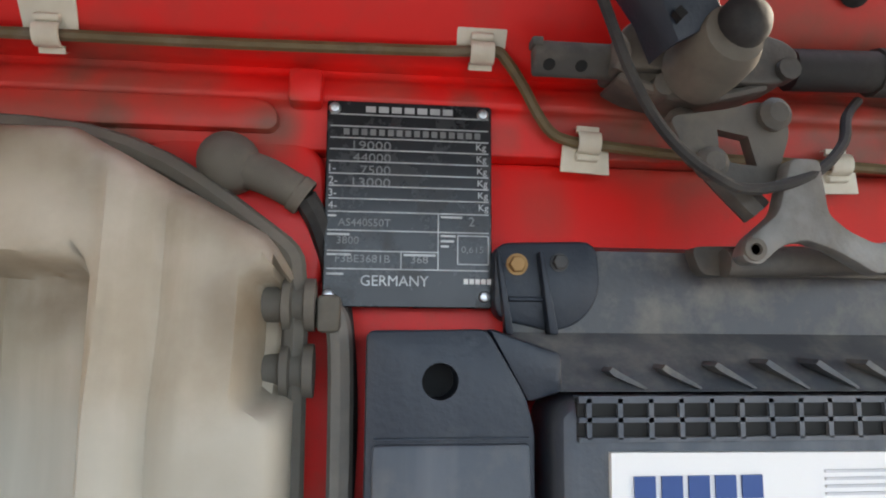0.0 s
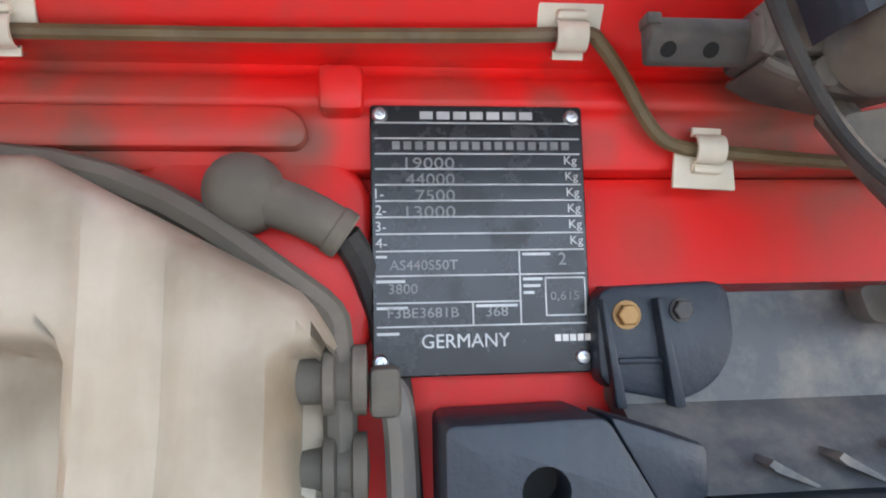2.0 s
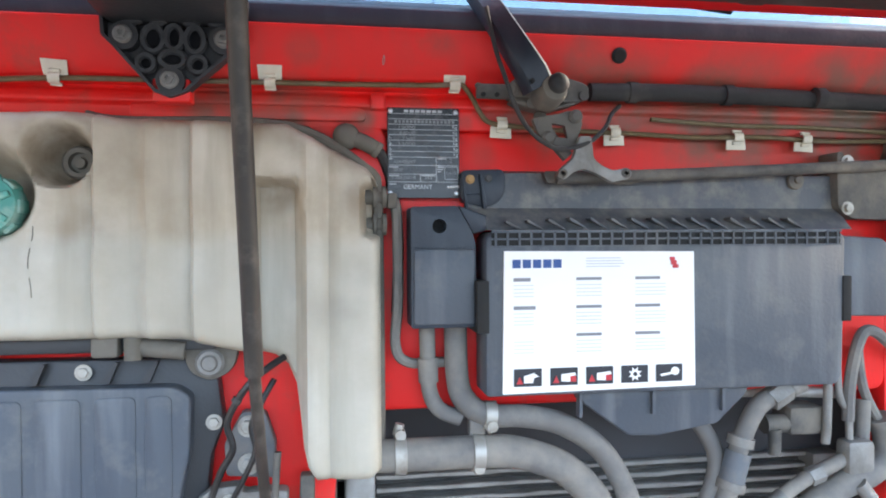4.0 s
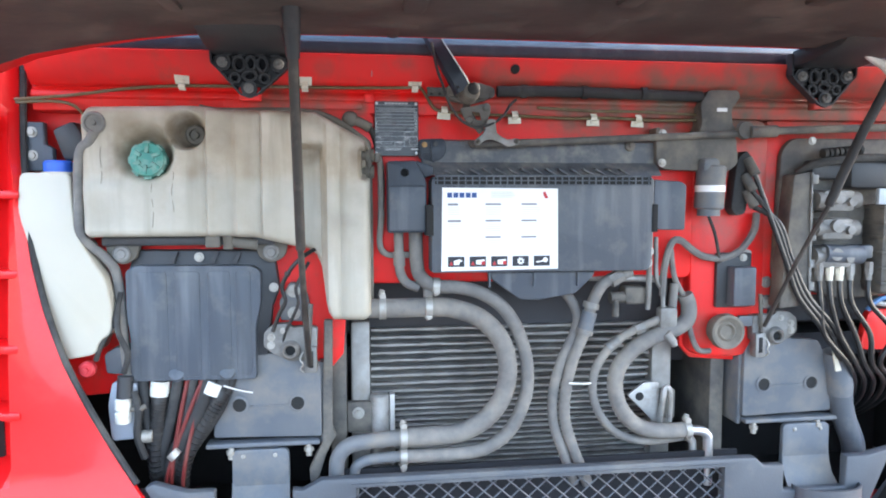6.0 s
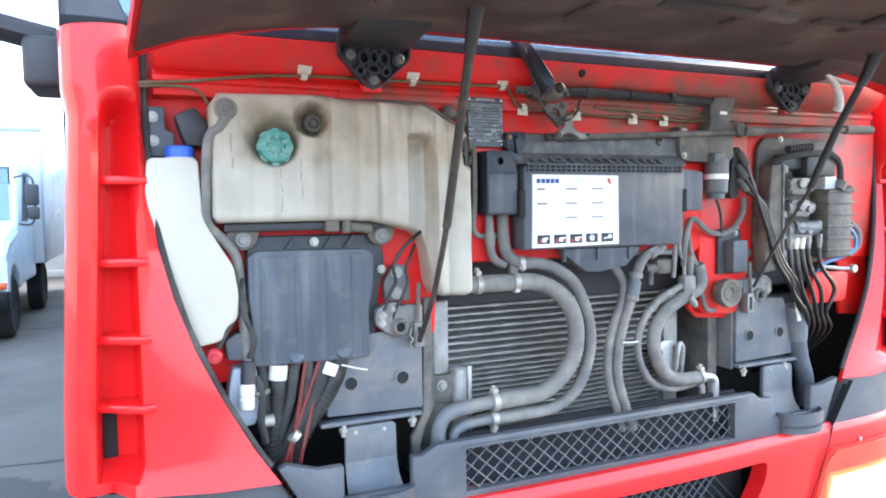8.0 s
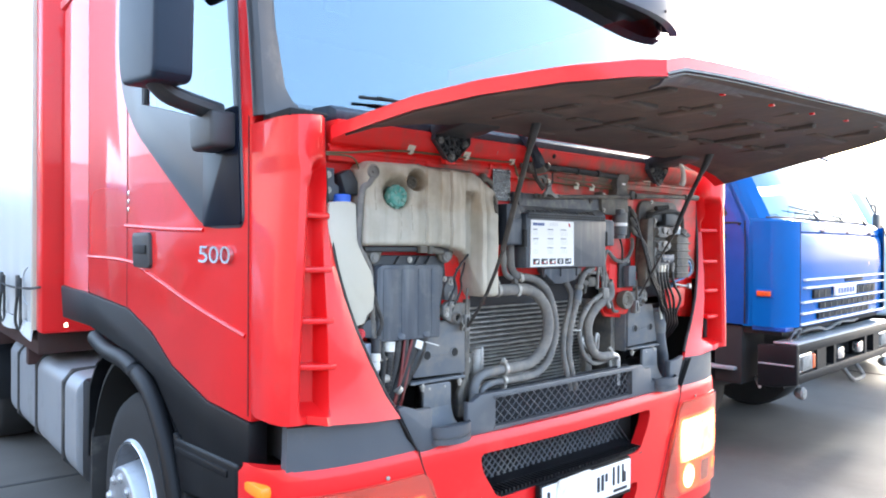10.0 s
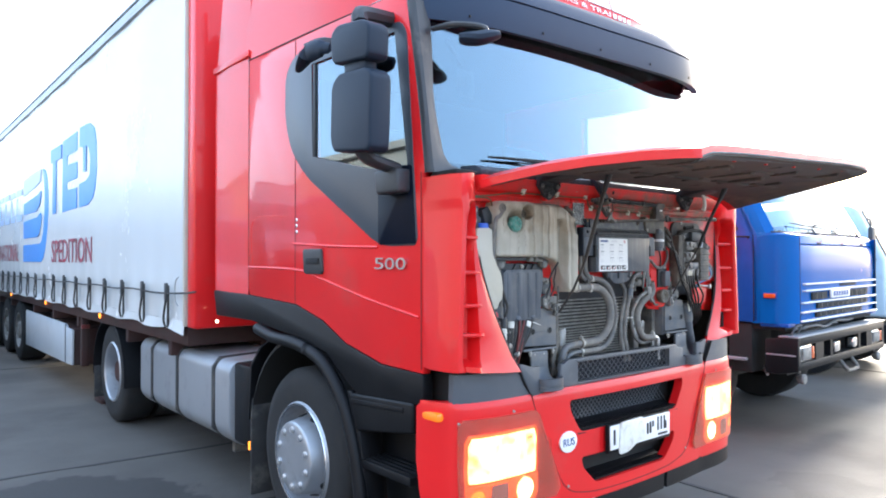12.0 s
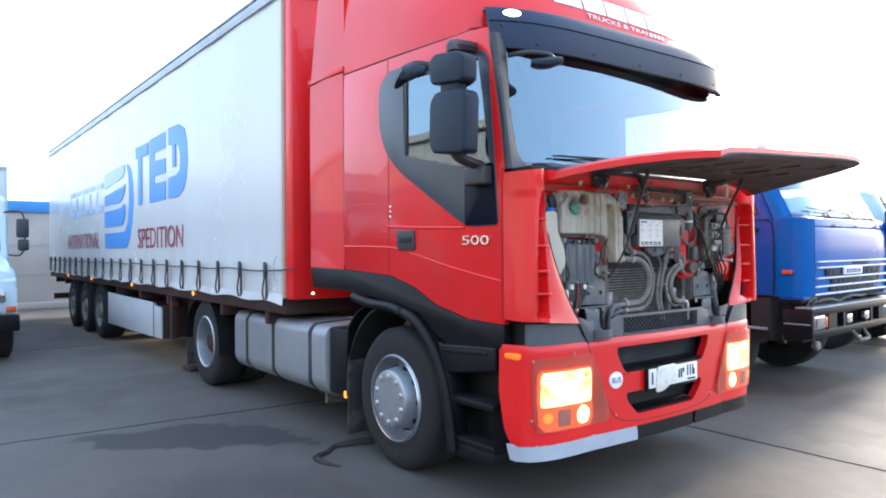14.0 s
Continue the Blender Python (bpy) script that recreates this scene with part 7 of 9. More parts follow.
post = thing("side_post", (-0.45, 0.03, 1.1), "dusty grey metal strip beside the cooler", "bracket")
part("strip", prism([(-0.470, 1.46), (-0.452, 1.46), (-0.455, 1.23), (-0.448, 1.21), (-0.47, 1.17), (-0.485, 1.12), (-0.455, 1.06), (-0.50, 1.06), (-0.505, 1.14), (-0.477, 1.2)], 0.01, 0.03, "y", 0.003), DARKM, post)

# cooler with its tubes
cool = thing("condenser", (0, 0.15, 1.03), "dusty air-conditioning condenser with horizontal tubes", "condenser")
part("core", box(-0.375, 0.30, 0.130, 0.17, 1.0, 1.53), FINS, cool)


def worn_tube(x0, x1, y0, y1, z, h, seed):
    """A flat horizontal tube, slightly bent and dented along its length."""
    rnd = random.Random(seed)
    bm = bmesh.new()
    rings, n = [], 22
    for k in range(n + 1):
        x, dz, dy, hh = x0 + (x1 - x0) * k / n, rnd.uniform(-0.0007, 0.0007), rnd.uniform(-0.0016, 0.0012), h * rnd.uniform(0.75, 1.12)
        rings.append([bm.verts.new((x, yy, z + dz + zz)) for yy, zz in ((y0 + dy, -hh * 0.6), (y0 + dy, hh * 0.6), (y0 + dy + 0.002, hh), (y1, hh), (y1, -hh), (y0 + dy + 0.002, -hh))])
    for a, b in zip(rings, rings[1:]):
        for k in range(6):
            bm.faces.new((a[k], a[(k + 1) % 6], b[(k + 1) % 6], b[k]))
    bm.faces.new(rings[0])
    bm.faces.new(rings[-1])
    return bm


z = 1.415
for k in range(9):
    part("tube", worn_tube(-0.37, 0.295, 0.112, 0.132, z, 0.0038, k), SLAT, cool, smooth=0)
    z -= 0.0178
while z > 1.07:
    part("tube", worn_tube(-0.345, 0.295, 0.118, 0.134, z, 0.0031, int(z * 1000)), SLAT, cool, smooth=0)
    z -= 0.0134
for k in range(52):
    part("fin", box(-0.36 + 0.0125 * k, -0.3575 + 0.0125 * k, 0.122, 0.134, 1.428, 1.52), FINS, cool, smooth=0)
each("end_tank", [box(-0.415, -0.372, 0.095, 0.15, 1.04, 1.44, 0.006), box(0.295, 0.345, 0.095, 0.15, 1.04, 1.42, 0.006)], SLAT, cool)
part("dryer", join(cyl((-0.352, 0.09, 1.02), (-0.352, 0.09, 1.275), 0.022, 18, 0.022, 0.004), box(-0.33, -0.318, 0.08, 0.10, 1.02, 1.275, 0.002)), CAST, cool, "pale cylindrical dryer")
for s, x in ((-1, -0.395), (1, 0.32)):
    part("bracket", box(x - 0.03, x + 0.03, 0.08, 0.10, 1.19, 1.26, 0.004), DARKM, cool)
part("corner_bolt", bolt((-0.40, 0.08, 1.235), 0.009), ZINC, cool)
tri = part("triangle_bracket", prism([(0.222, 1.255), (0.262, 1.285), (0.30, 1.285), (0.30, 1.19), (0.288, 1.19)], 0.062, 0.072, "y", 0.002, 2, 0.008), CAST, cool, "pale triangular lug")
part("lug_hole", lathe([(0, 0.001), (0.010, 0.001), (0.010, 0)], (0.252, 0.062, 1.252), (0, -1, 0), 18), DARK, tri)
part("lug_loop", tube([(0.302, 0.06, 1.19), (0.304, 0.05, 1.25), (0.310, 0.05, 1.275), (0.322, 0.05, 1.26), (0.325, 0.06, 1.19)], 0.007, 8, 6), CAST, tri)

# filter housing with the service sticker
filt = thing("filter_housing", (0, 0, 1.55), "dark grey plastic cabin filter housing with a white sticker", "filter housing")
main = part("lid", prism([(-0.250, 1.564), (-0.250, 1.752), (-0.242, 1.760), (0.214, 1.760), (0.222, 1.752), (0.218, 1.575), (0.21, 1.562)], -0.062, 0.0, "y", 0.005), GREYP, filt, "slate grey lid with a slotted edge")
top_p = part("top_cover", loft([[(x, y, z) for x in (-0.262, -0.25, 0.0, 0.22, 0.243)] for y, z in ((-0.046, 1.762), (-0.030, 1.778), (-0.012, 1.79), (-0.010, 1.834), (0.004, 1.838))], 0.02), TOPC, filt, "dusty grey ribbed top cover")
each("slot_frame", [box(-0.243, 0.212, -0.066, -0.058, 1.7585, 1.7615), box(-0.243, 0.212, -0.066, -0.058, 1.750, 1.7522), box(-0.243, 0.212, -0.066, -0.058, 1.7415, 1.7435)], GREYP, filt)
for k in range(32):
    part("slot_tooth", box(-0.2395 + 0.01435 * k, -0.2372 + 0.01435 * k, -0.066, -0.058, 1.7425, 1.7605), GREYP, filt, smooth=0)
# Dark sheet paints the shadow inside the slots
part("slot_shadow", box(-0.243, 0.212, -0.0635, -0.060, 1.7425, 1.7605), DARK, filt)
for k in range(15):
    x = -0.222 + 0.0265 * k
    h = 0.004 * min(1.0, k / 3)
    part("fin", prism([(x, 1.7715 + h), (x + 0.003, 1.7690 + h), (x + 0.018 + h, 1.7630), (x + 0.019 + h, 1.7638), (x + 0.005, 1.7715 + h), (x + 0.002, 1.7735 + h)], -0.047, -0.030, "y"), TOPC, top_p, smooth=0)
le = part("left_ear", prism([(-0.337, 1.646), (-0.259, 1.646), (-0.259, 1.745), (-0.263, 1.760), (-0.281, 1.791), (-0.337, 1.790)], -0.050, 0.0, "y", 0.005, 2, 0.004), COVER, filt, "blue-black ear of the housing")
carve(le, cyl((-0.303, -0.070, 1.767), (-0.303, -0.030, 1.767), 0.0085, 20))
# Black disc at the bottom adds the hole's shade as colour
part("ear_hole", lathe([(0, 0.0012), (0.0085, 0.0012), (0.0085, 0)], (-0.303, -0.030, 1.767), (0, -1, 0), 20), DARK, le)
part("ear_step", box(-0.333, -0.262, -0.0512, -0.04, 1.7405, 1.742, 0.0005), COVER, le)
part("lower_ear", box(-0.334, -0.261, -0.0525, -0.03, 1.650, 1.7395, 0.003), GREYP, le)
part("ear_gusset", prism([(-0.281, 1.792), (-0.245, 1.780), (-0.245, 1.762), (-0.262, 1.757)], -0.0495, -0.02, "y", 0.003), COVER, filt)
part("right_ear", prism([(0.228, 1.648), (0.300, 1.646), (0.302, 1.742), (0.29, 1.75), (0.228, 1.754)], -0.044, 0.0, "y", 0.004), GREYP, filt)
# Black boxes stand for the shaded gaps beside the latches
each("latch_gap", [box(-0.2605, -0.246, -0.0632, -0.01, 1.640, 1.702, 0.001), box(0.2165, 0.229, -0.0632, -0.01, 1.644, 1.702, 0.001)], DARK, filt)
tab = part("bracket_tab", prism([(-0.271, 1.797), (-0.271, 1.837), (-0.215, 1.839), (-0.213, 1.812), (-0.222, 1.797), (-0.238, 1.790)], -0.014, 0.002, "y", 0.002, 2, 0.009), COVER, filt)
each("tab_web", [prism([(-0.2485, 1.832), (-0.2460, 1.832), (-0.2385, 1.789), (-0.2435, 1.789)], -0.021, -0.012, "y", 0.001), prism([(-0.2705, 1.832), (-0.2685, 1.832), (-0.2615, 1.789), (-0.2660, 1.789)], -0.019, -0.012, "y", 0.001), box(-0.264, -0.243, -0.017, -0.012, 1.806, 1.8085, 0.001)], COVER, tab)
part("rust_bolt", bolt((-0.2590, -0.014, 1.8255), 0.0045, washer=1.3), BRASS, filt, "brown rusted hex bolt")
part("stud", join(bolt((-0.2360, -0.014, 1.8270), 0.0042, washer=1.2)), BLACKP, filt)
part("right_bolt", join(bolt((0.185, -0.016, 1.828), 0.005), lathe([(0.012, 0), (0.011, 0.004), (0, 0.005)], (0.185, -0.012, 1.827), (0, -1, 0), 18)), DARKM, filt)
part("under_lip", prism([(-0.126, 1.562), (0.105, 1.560), (0.10, 1.548), (0.060, 1.512), (-0.02, 1.500), (-0.060, 1.502), (-0.12, 1.545)], -0.035, 0.0, "y", 0.004), GREYP, filt)
for x in (-0.126, -0.03, 0.065):
    part("lip_web", box(x - 0.002, x + 0.002, -0.042, -0.03, 1.53, 1.562), GREYP, filt)
sticker = part("sticker", prism([(-0.2305, 1.568), (0.0125, 1.570), (0.0105, 1.735), (-0.2285, 1.737)], -0.0655, -0.060, "y"), PAPER, filt, "white printed service sticker")
SX = lambda u: -0.2295 + 0.241 * u
SZ = lambda v: 1.736 - 0.167 * v
SY = (-0.0668, -0.0652)
ink = lambda nm, rects, mt: tagged(part(nm, bars([(SX(a), SX(b), SZ(d), SZ(c)) for a, b, c, d in rects], *SY), mt, sticker), kind="stuff")
ink("brand_block", [(0.045 + 0.052 * k, 0.045 + 0.052 * k + 0.04, 0.055, 0.115) for k in range(5)], INKNAVY)
ink("small_print", [(0.42, 0.60 + 0.01 * (k % 3), 0.045 + 0.02 * k, 0.052 + 0.02 * k) for k in range(4)], INKGREY)
ink("heading", [(0.05, 0.135, 0.185, 0.21), (0.37, 0.50, 0.185, 0.205), (0.68, 0.81, 0.185, 0.205), (0.05, 0.16, 0.385, 0.41), (0.37, 0.50, 0.385, 0.405), (0.68, 0.81, 0.385, 0.405), (0.37, 0.50, 0.585, 0.605), (0.68, 0.81, 0.585, 0.605)], INKMID)
ink("text_line", [(c, c + 0.10 + 0.03 * ((3 * k + j) % 3), 0.235 + 0.2 * r + 0.026 * k, 0.241 + 0.2 * r + 0.026 * k) for r in range(3) for j, c in enumerate((0.05, 0.37, 0.68)) for k in range(4)], INKGREY)
ink("emblem", [(0.865, 0.89, 0.045, 0.07), (0.87, 0.90, 0.07, 0.10), (0.88, 0.91, 0.10, 0.125)], INKRED)
for k in range(5):
    a = 0.05 + 0.185 * k
    ink("pictogram_field", [(a, a + 0.14, 0.83, 0.955)], INKDARK)
    glyph = lambda poly, mt, d=0.0: part("pictogram", prism([(SX(a + u), SZ(0.83 + v)) for u, v in poly], -0.0676 - d, -0.0660, "y"), mt, sticker)
    if k == 0:
        glyph([(0.05, 0.05), (0.10, 0.03), (0.125, 0.055), (0.10, 0.065), (0.095, 0.10), (0.05, 0.10)], PAPER)
    elif k in (1, 2):
        glyph([(0.055, 0.045), (0.125, 0.035), (0.13, 0.055), (0.105, 0.06), (0.10, 0.10), (0.055, 0.095)], PAPER)
        glyph([(0.10, 0.06), (0.13, 0.06), (0.13, 0.10), (0.10, 0.10)], INKRED, 0.0003)
    elif k == 3:
        glyph([(0.07 + r * math.cos(q), 0.062 + r * 1.45 * math.sin(q)) for q, r in [(math.pi * j / 8, 0.036 if j % 2 else 0.020) for j in range(16)]], PAPER)
        glyph(circle(0.07, 0.062, 0.011, 0.016, 12), INKDARK, 0.0003)
    else:
        glyph([(0.10 + 0.022 * math.cos(q), 0.05 + 0.030 * math.sin(q)) for q in [math.pi * j / 7 for j in range(14)]], PAPER)
        glyph([(0.02, 0.07), (0.085, 0.055), (0.09, 0.07), (0.025, 0.085)], PAPER, 0.0002)
    if k < 3:
        glyph([(0.012, 0.105), (0.028, 0.055), (0.044, 0.105)], INKRED, 0.0003)

# pipes and hoses in front of the cooler
hoses = thing("coolant_hose", (-0.2, 0, 1.2), "thick dusty black coolant hose bent before the condenser", "hose")


def pipe(name, pts, r, mt=HOSE, seg=14, n=8, label=""):
    return part(name, tube(pts, r, seg, n), mt, hoses, label)


def clamp(at, axis, r, screw=(0, 0, 1)):
    a, v = Vector(at), Vector(axis).normalized()
    sc = Vector(screw)
    part("hose_clamp", join(lathe([(r, -0.007), (r + 0.003, -0.007), (r + 0.003, 0.007), (r, 0.007)], at, axis, 20), cyl(a + sc * (r + 0.004) - v * 0.004, a + sc * (r + 0.018), 0.006, 10), cyl(a + sc * (r + 0.006) - Vector((0, 0.010, 0)), a + sc * (r + 0.006) + Vector((0, 0.010, 0)), 0.007, 8)), ZINC, hoses, "bright hose clamp")


pipe("thick_hose", [(-0.40, -0.015, 1.489), (-0.36, -0.015, 1.487), (-0.25, -0.018, 1.487), (-0.20, -0.02, 1.484), (-0.14, -0.02, 1.460), (-0.098, -0.022, 1.415), (-0.082, -0.022, 1.355), (-0.092, -0.022, 1.295), (-0.125, -0.02, 1.248), (-0.18, -0.015, 1.215), (-0.25, -0.012, 1.208), (-0.315, -0.01, 1.207)], 0.0205)
pipe("steel_pipe", [(-0.305, -0.01, 1.207), (-0.37, -0.01, 1.203), (-0.42, -0.01, 1.195), (-0.443, -0.008, 1.17), (-0.448, -0.005, 1.13), (-0.448, 0.0, 1.03)], 0.0165, STEEL)
clamp((-0.348, -0.015, 1.487), (1, 0, 0), 0.0205)
clamp((-0.252, -0.018, 1.487), (1, 0, -0.02), 0.0205, (0, -0.3, -0.6))
clamp((-0.305, -0.01, 1.207), (1, 0, 0), 0.0205)
hoses = thing("coolant_hose", (-0.15, 0, 1.17), "thinner dusty coolant hose curving beside the thick one", "hose")
pipe("second_hose", [(-0.278, -0.01, 1.66), (-0.276, -0.012, 1.58), (-0.266, -0.015, 1.55), (-0.238, -0.016, 1.532), (-0.19, -0.016, 1.528), (-0.14, -0.016, 1.515), (-0.09, -0.018, 1.480), (-0.055, -0.018, 1.42), (-0.038, -0.018, 1.35), (-0.043, -0.018, 1.285), (-0.075, -0.016, 1.215), (-0.13, -0.012, 1.175), (-0.2, -0.01, 1.165), (-0.315, -0.008, 1.165)], 0.0145)
pipe("steel_pipe", [(-0.305, -0.008, 1.165), (-0.36, -0.008, 1.163), (-0.395, -0.007, 1.155), (-0.41, -0.004, 1.13), (-0.412, 0.0, 1.03)], 0.0115, STEEL)
clamp((-0.236, -0.016, 1.532), (1, 0, -0.1), 0.0145, (0, -0.5, -0.5))
clamp((-0.305, -0.008, 1.165), (1, 0, 0), 0.0145, (0, 0, -1))
part("joint_block", box(-0.262, -0.242, -0.02, 0.0, 1.505, 1.53, 0.004), HOSE, hoses)
hoses = thing("heater_pipe", (-0.31, 0, 1.53), "dusty grey heater pipe below the filter ear", "pipe")
pipe("heater_pipe", [(-0.314, -0.01, 1.66), (-0.313, -0.012, 1.61), (-0.311, -0.012, 1.565), (-0.298, -0.012, 1.54), (-0.272, -0.010, 1.528)], 0.010)
part("pipe_sleeve", cyl((-0.313, -0.012, 1.605), (-0.312, -0.012, 1.575), 0.0125, 14), HOSE, hoses)
hoses = thing("radiator_hose", (0.2, 0, 1.19), "thick dusty hose bent to an aluminium pipe", "hose")
pipe("curved_hose", [(0.325, 0.0, 1.50), (0.335, 0.0, 1.475), (0.33, -0.005, 1.445), (0.30, -0.01, 1.425), (0.255, -0.015, 1.412), (0.20, -0.02, 1.385), (0.165, -0.022, 1.345), (0.158, -0.022, 1.30), (0.175, -0.02, 1.25), (0.215, -0.014, 1.21), (0.27, -0.008, 1.193), (0.34, 0.0, 1.19)], 0.0175)
clamp((0.338, 0.0, 1.19), (1, 0, 0), 0.0175, (0, 0, 1))
pipe("alu_pipe", [(0.335, 0.0, 1.19), (0.372, 0.0, 1.186), (0.388, 0.0, 1.175), (0.391, 0.0, 1.155), (0.391, 0.0, 1.06)], 0.011, ALU)
part("bright_clamp", join(box(0.258, 0.30, -0.025, 0.005, 1.425, 1.475, 0.008), cyl((0.27, -0.028, 1.42), (0.287, -0.03, 1.398), 0.010, 12), cyl((0.284, -0.03, 1.402), (0.29, -0.03, 1.392), 0.008, 8)), ALUD, hoses, "crumpled pale clamp")
hoses = thing("thin_hose", (0.15, 0, 1.17), "thin dusty hose with a crimped fitting", "hose")
pipe("thin_hose", [(0.30, 0.0, 1.525), (0.29, -0.005, 1.46), (0.255, -0.01, 1.445), (0.2, -0.015, 1.425), (0.15, -0.02, 1.395), (0.115, -0.02, 1.345), (0.108, -0.02, 1.29), (0.13, -0.015, 1.235), (0.175, -0.005, 1.19), (0.25, 0.01, 1.165), (0.36, 0.03, 1.165)], 0.0095)
pipe("alu_pipe", [(0.35, 0.02, 1.165), (0.36, 0.02, 1.16), (0.365, 0.02, 1.14), (0.365, 0.02, 1.05)], 0.009, CAST)
each("thin_crimp", [cyl((0.165, -0.018, 1.405), (0.14, -0.02, 1.388), 0.012, 12), cyl((0.225, -0.013, 1.432), (0.205, -0.014, 1.426), 0.0125, 6)], ALUD, hoses)
hoses = thing("air_conditioning_hose", (0.08, 0, 1.1), "dusty air-conditioning hose with a steel crimp", "hose")
pipe("ac_hose", [(0.19, -0.02, 1.557), (0.165, -0.02, 1.548), (0.125, -0.022, 1.528), (0.10, -0.022, 1.48), (0.088, -0.022, 1.43), (0.06, -0.022, 1.36), (0.045, -0.02, 1.28), (0.05, -0.015, 1.22), (0.075, -0.01, 1.15), (0.105, -0.005, 1.08)], 0.0125)
part("crimp", cyl((0.098, -0.022, 1.47), (0.086, -0.022, 1.425), 0.0165, 16), STEEL, hoses)
each("crimp_ring", [cyl((0.088, -0.022, 1.432), (0.085, -0.022, 1.421), 0.0185, 16), cyl((0.102, -0.022, 1.49), (0.099, -0.022, 1.478), 0.0175, 16)], ALUD, hoses)
part("union_nut", join(cyl((0.168, -0.02, 1.55), (0.142, -0.022, 1.536), 0.016, 6), cyl((0.19, -0.02, 1.557), (0.172, -0.02, 1.551), 0.013, 12)), ALUD, hoses)
part("tie", tube([(0.05, -0.034, 1.318), (0.08, -0.036, 1.316), (0.10, -0.03, 1.315)], 0.0022, 6), WHITEP, hoses)
hoses = thing("air_conditioning_hose", (0.06, 0, 1.1), "slim dusty air-conditioning hose before the condenser", "hose")
pipe("ac_hose", [(0.03, 0.02, 1.53), (0.06, 0.01, 1.50), (0.078, 0.0, 1.46), (0.07, -0.005, 1.42), (0.04, -0.01, 1.36), (0.022, -0.01, 1.29), (0.025, -0.008, 1.22), (0.05, -0.004, 1.15), (0.075, 0.0, 1.08)], 0.0115)
hoses = thing("refrigerant_line", (0.24, 0, 1.47), "pale metal refrigerant lines with service ports and a valve", "pipe")
pipe("vertical_line", [(0.232, -0.02, 1.645), (0.234, -0.015, 1.58), (0.236, -0.01, 1.50), (0.235, -0.008, 1.47)], 0.006, ALUD)
pipe("vertical_line", [(0.25, -0.01, 1.63), (0.252, -0.01, 1.56), (0.256, -0.01, 1.53), (0.268, -0.01, 1.51), (0.27, -0.01, 1.47)], 0.005, ALUD)
part("expansion_valve", join(box(0.185, 0.24, -0.005, 0.04, 1.48, 1.52, 0.008), cyl((0.155, 0.01, 1.495), (0.19, 0.01, 1.495), 0.013, 12), cyl((0.165, 0.0, 1.49), (0.165, 0.0, 1.455), 0.008, 10)), DARKM, hoses)
each("service_port", [lathe([(0.009, 0), (0.010, 0.012), (0.006, 0.016), (0, 0.016)], (0.225, -0.02, 1.60), (0.3, -1, 0), 12), lathe([(0.009, 0), (0.010, 0.012), (0.006, 0.016), (0, 0.016)], (0.222, -0.02, 1.575), (0.3, -1, 0), 12)], CAST, hoses)
pipe("cross_tube", [(-0.13, 0.02, 1.545), (0.1, 0.02, 1.54), (0.24, 0.01, 1.536), (0.275, 0.0, 1.535)], 0.008, CAST)

# wiper linkage
wipe = thing("wiper_linkage", (0, 0, 1.83), "dirty grey wiper linkage with motor and rods", "wiper linkage")
bar = part("pivot_plate", prism([(-0.045, 1.930), (-0.044, 1.936), (-0.040, 1.939), (-0.033, 1.939), (-0.033, 1.921), (-0.037, 1.921)], -0.2555, -0.205, "x", 0.0022, 2), DARKM, wipe, "dusty grey bar with two holes")
for x in (-0.2475, -0.2305):
    part("plate_hole", lathe([(0, 0.0008), (0.0030, 0.0008), (0.0042, -0.0006)], (x, -0.0405, 1.9257), (0, -0.72, -0.69), 14), DARK, bar)
part("bar_lip", box(-0.2570, -0.251, -0.0455, -0.036, 1.934, 1.9385, 0.001), DARKM, bar)
part("pivot_casting", prism([(-0.216, 1.937), (-0.208, 1.946), (-0.182, 1.948), (-0.150, 1.947), (-0.125, 1.940), (-0.118, 1.934), (-0.122, 1.920), (-0.131, 1.917), (-0.150, 1.916), (-0.179, 1.921), (-0.200, 1.922), (-0.216, 1.921)], -0.052, -0.022, "y", 0.005, 3, 0.004), DARKM, wipe, "dusty cast pivot bracket")
part("casting_wing", prism([(-0.214, 1.919), (-0.203, 1.913), (-0.175, 1.907), (-0.165, 1.907), (-0.131, 1.916), (-0.150, 1.922), (-0.19, 1.924), (-0.21, 1.923)], -0.045, -0.018, "y", 0.004, 3, 0.004), DARKM, wipe)
each("casting_web", [tube([(-0.212, -0.046, 1.920), (-0.203, -0.047, 1.915), (-0.18, -0.047, 1.909), (-0.165, -0.047, 1.909), (-0.135, -0.046, 1.917)], 0.0028, 8, 4), tube([(-0.214, -0.049, 1.939), (-0.211, -0.052, 1.93), (-0.214, -0.049, 1.921)], 0.003, 8, 4), cyl((-0.191, -0.052, 1.914), (-0.191, -0.040, 1.914), 0.006, 10), cyl((-0.126, -0.056, 1.924), (-0.126, -0.045, 1.924), 0.006, 12)], DARKM, wipe)
part("pivot_hub", lathe([(0.0185, 0), (0.0190, 0.012), (0.0180, 0.028), (0.0145, 0.036), (0, 0.038)], (-0.174, -0.05, 1.922), (0.05, -1, 0.12), 24), GREYBOOT, wipe)
part("arm_cap", lathe([(0.0122, 0), (0.0122, 0.007), (0.0095, 0.012), (0.004, 0.0145), (0, 0.0145)], (-0.169, -0.083, 1.9300), (0.05, -1, 0.15), 20), RUBBER, wipe)
arm_rows = []
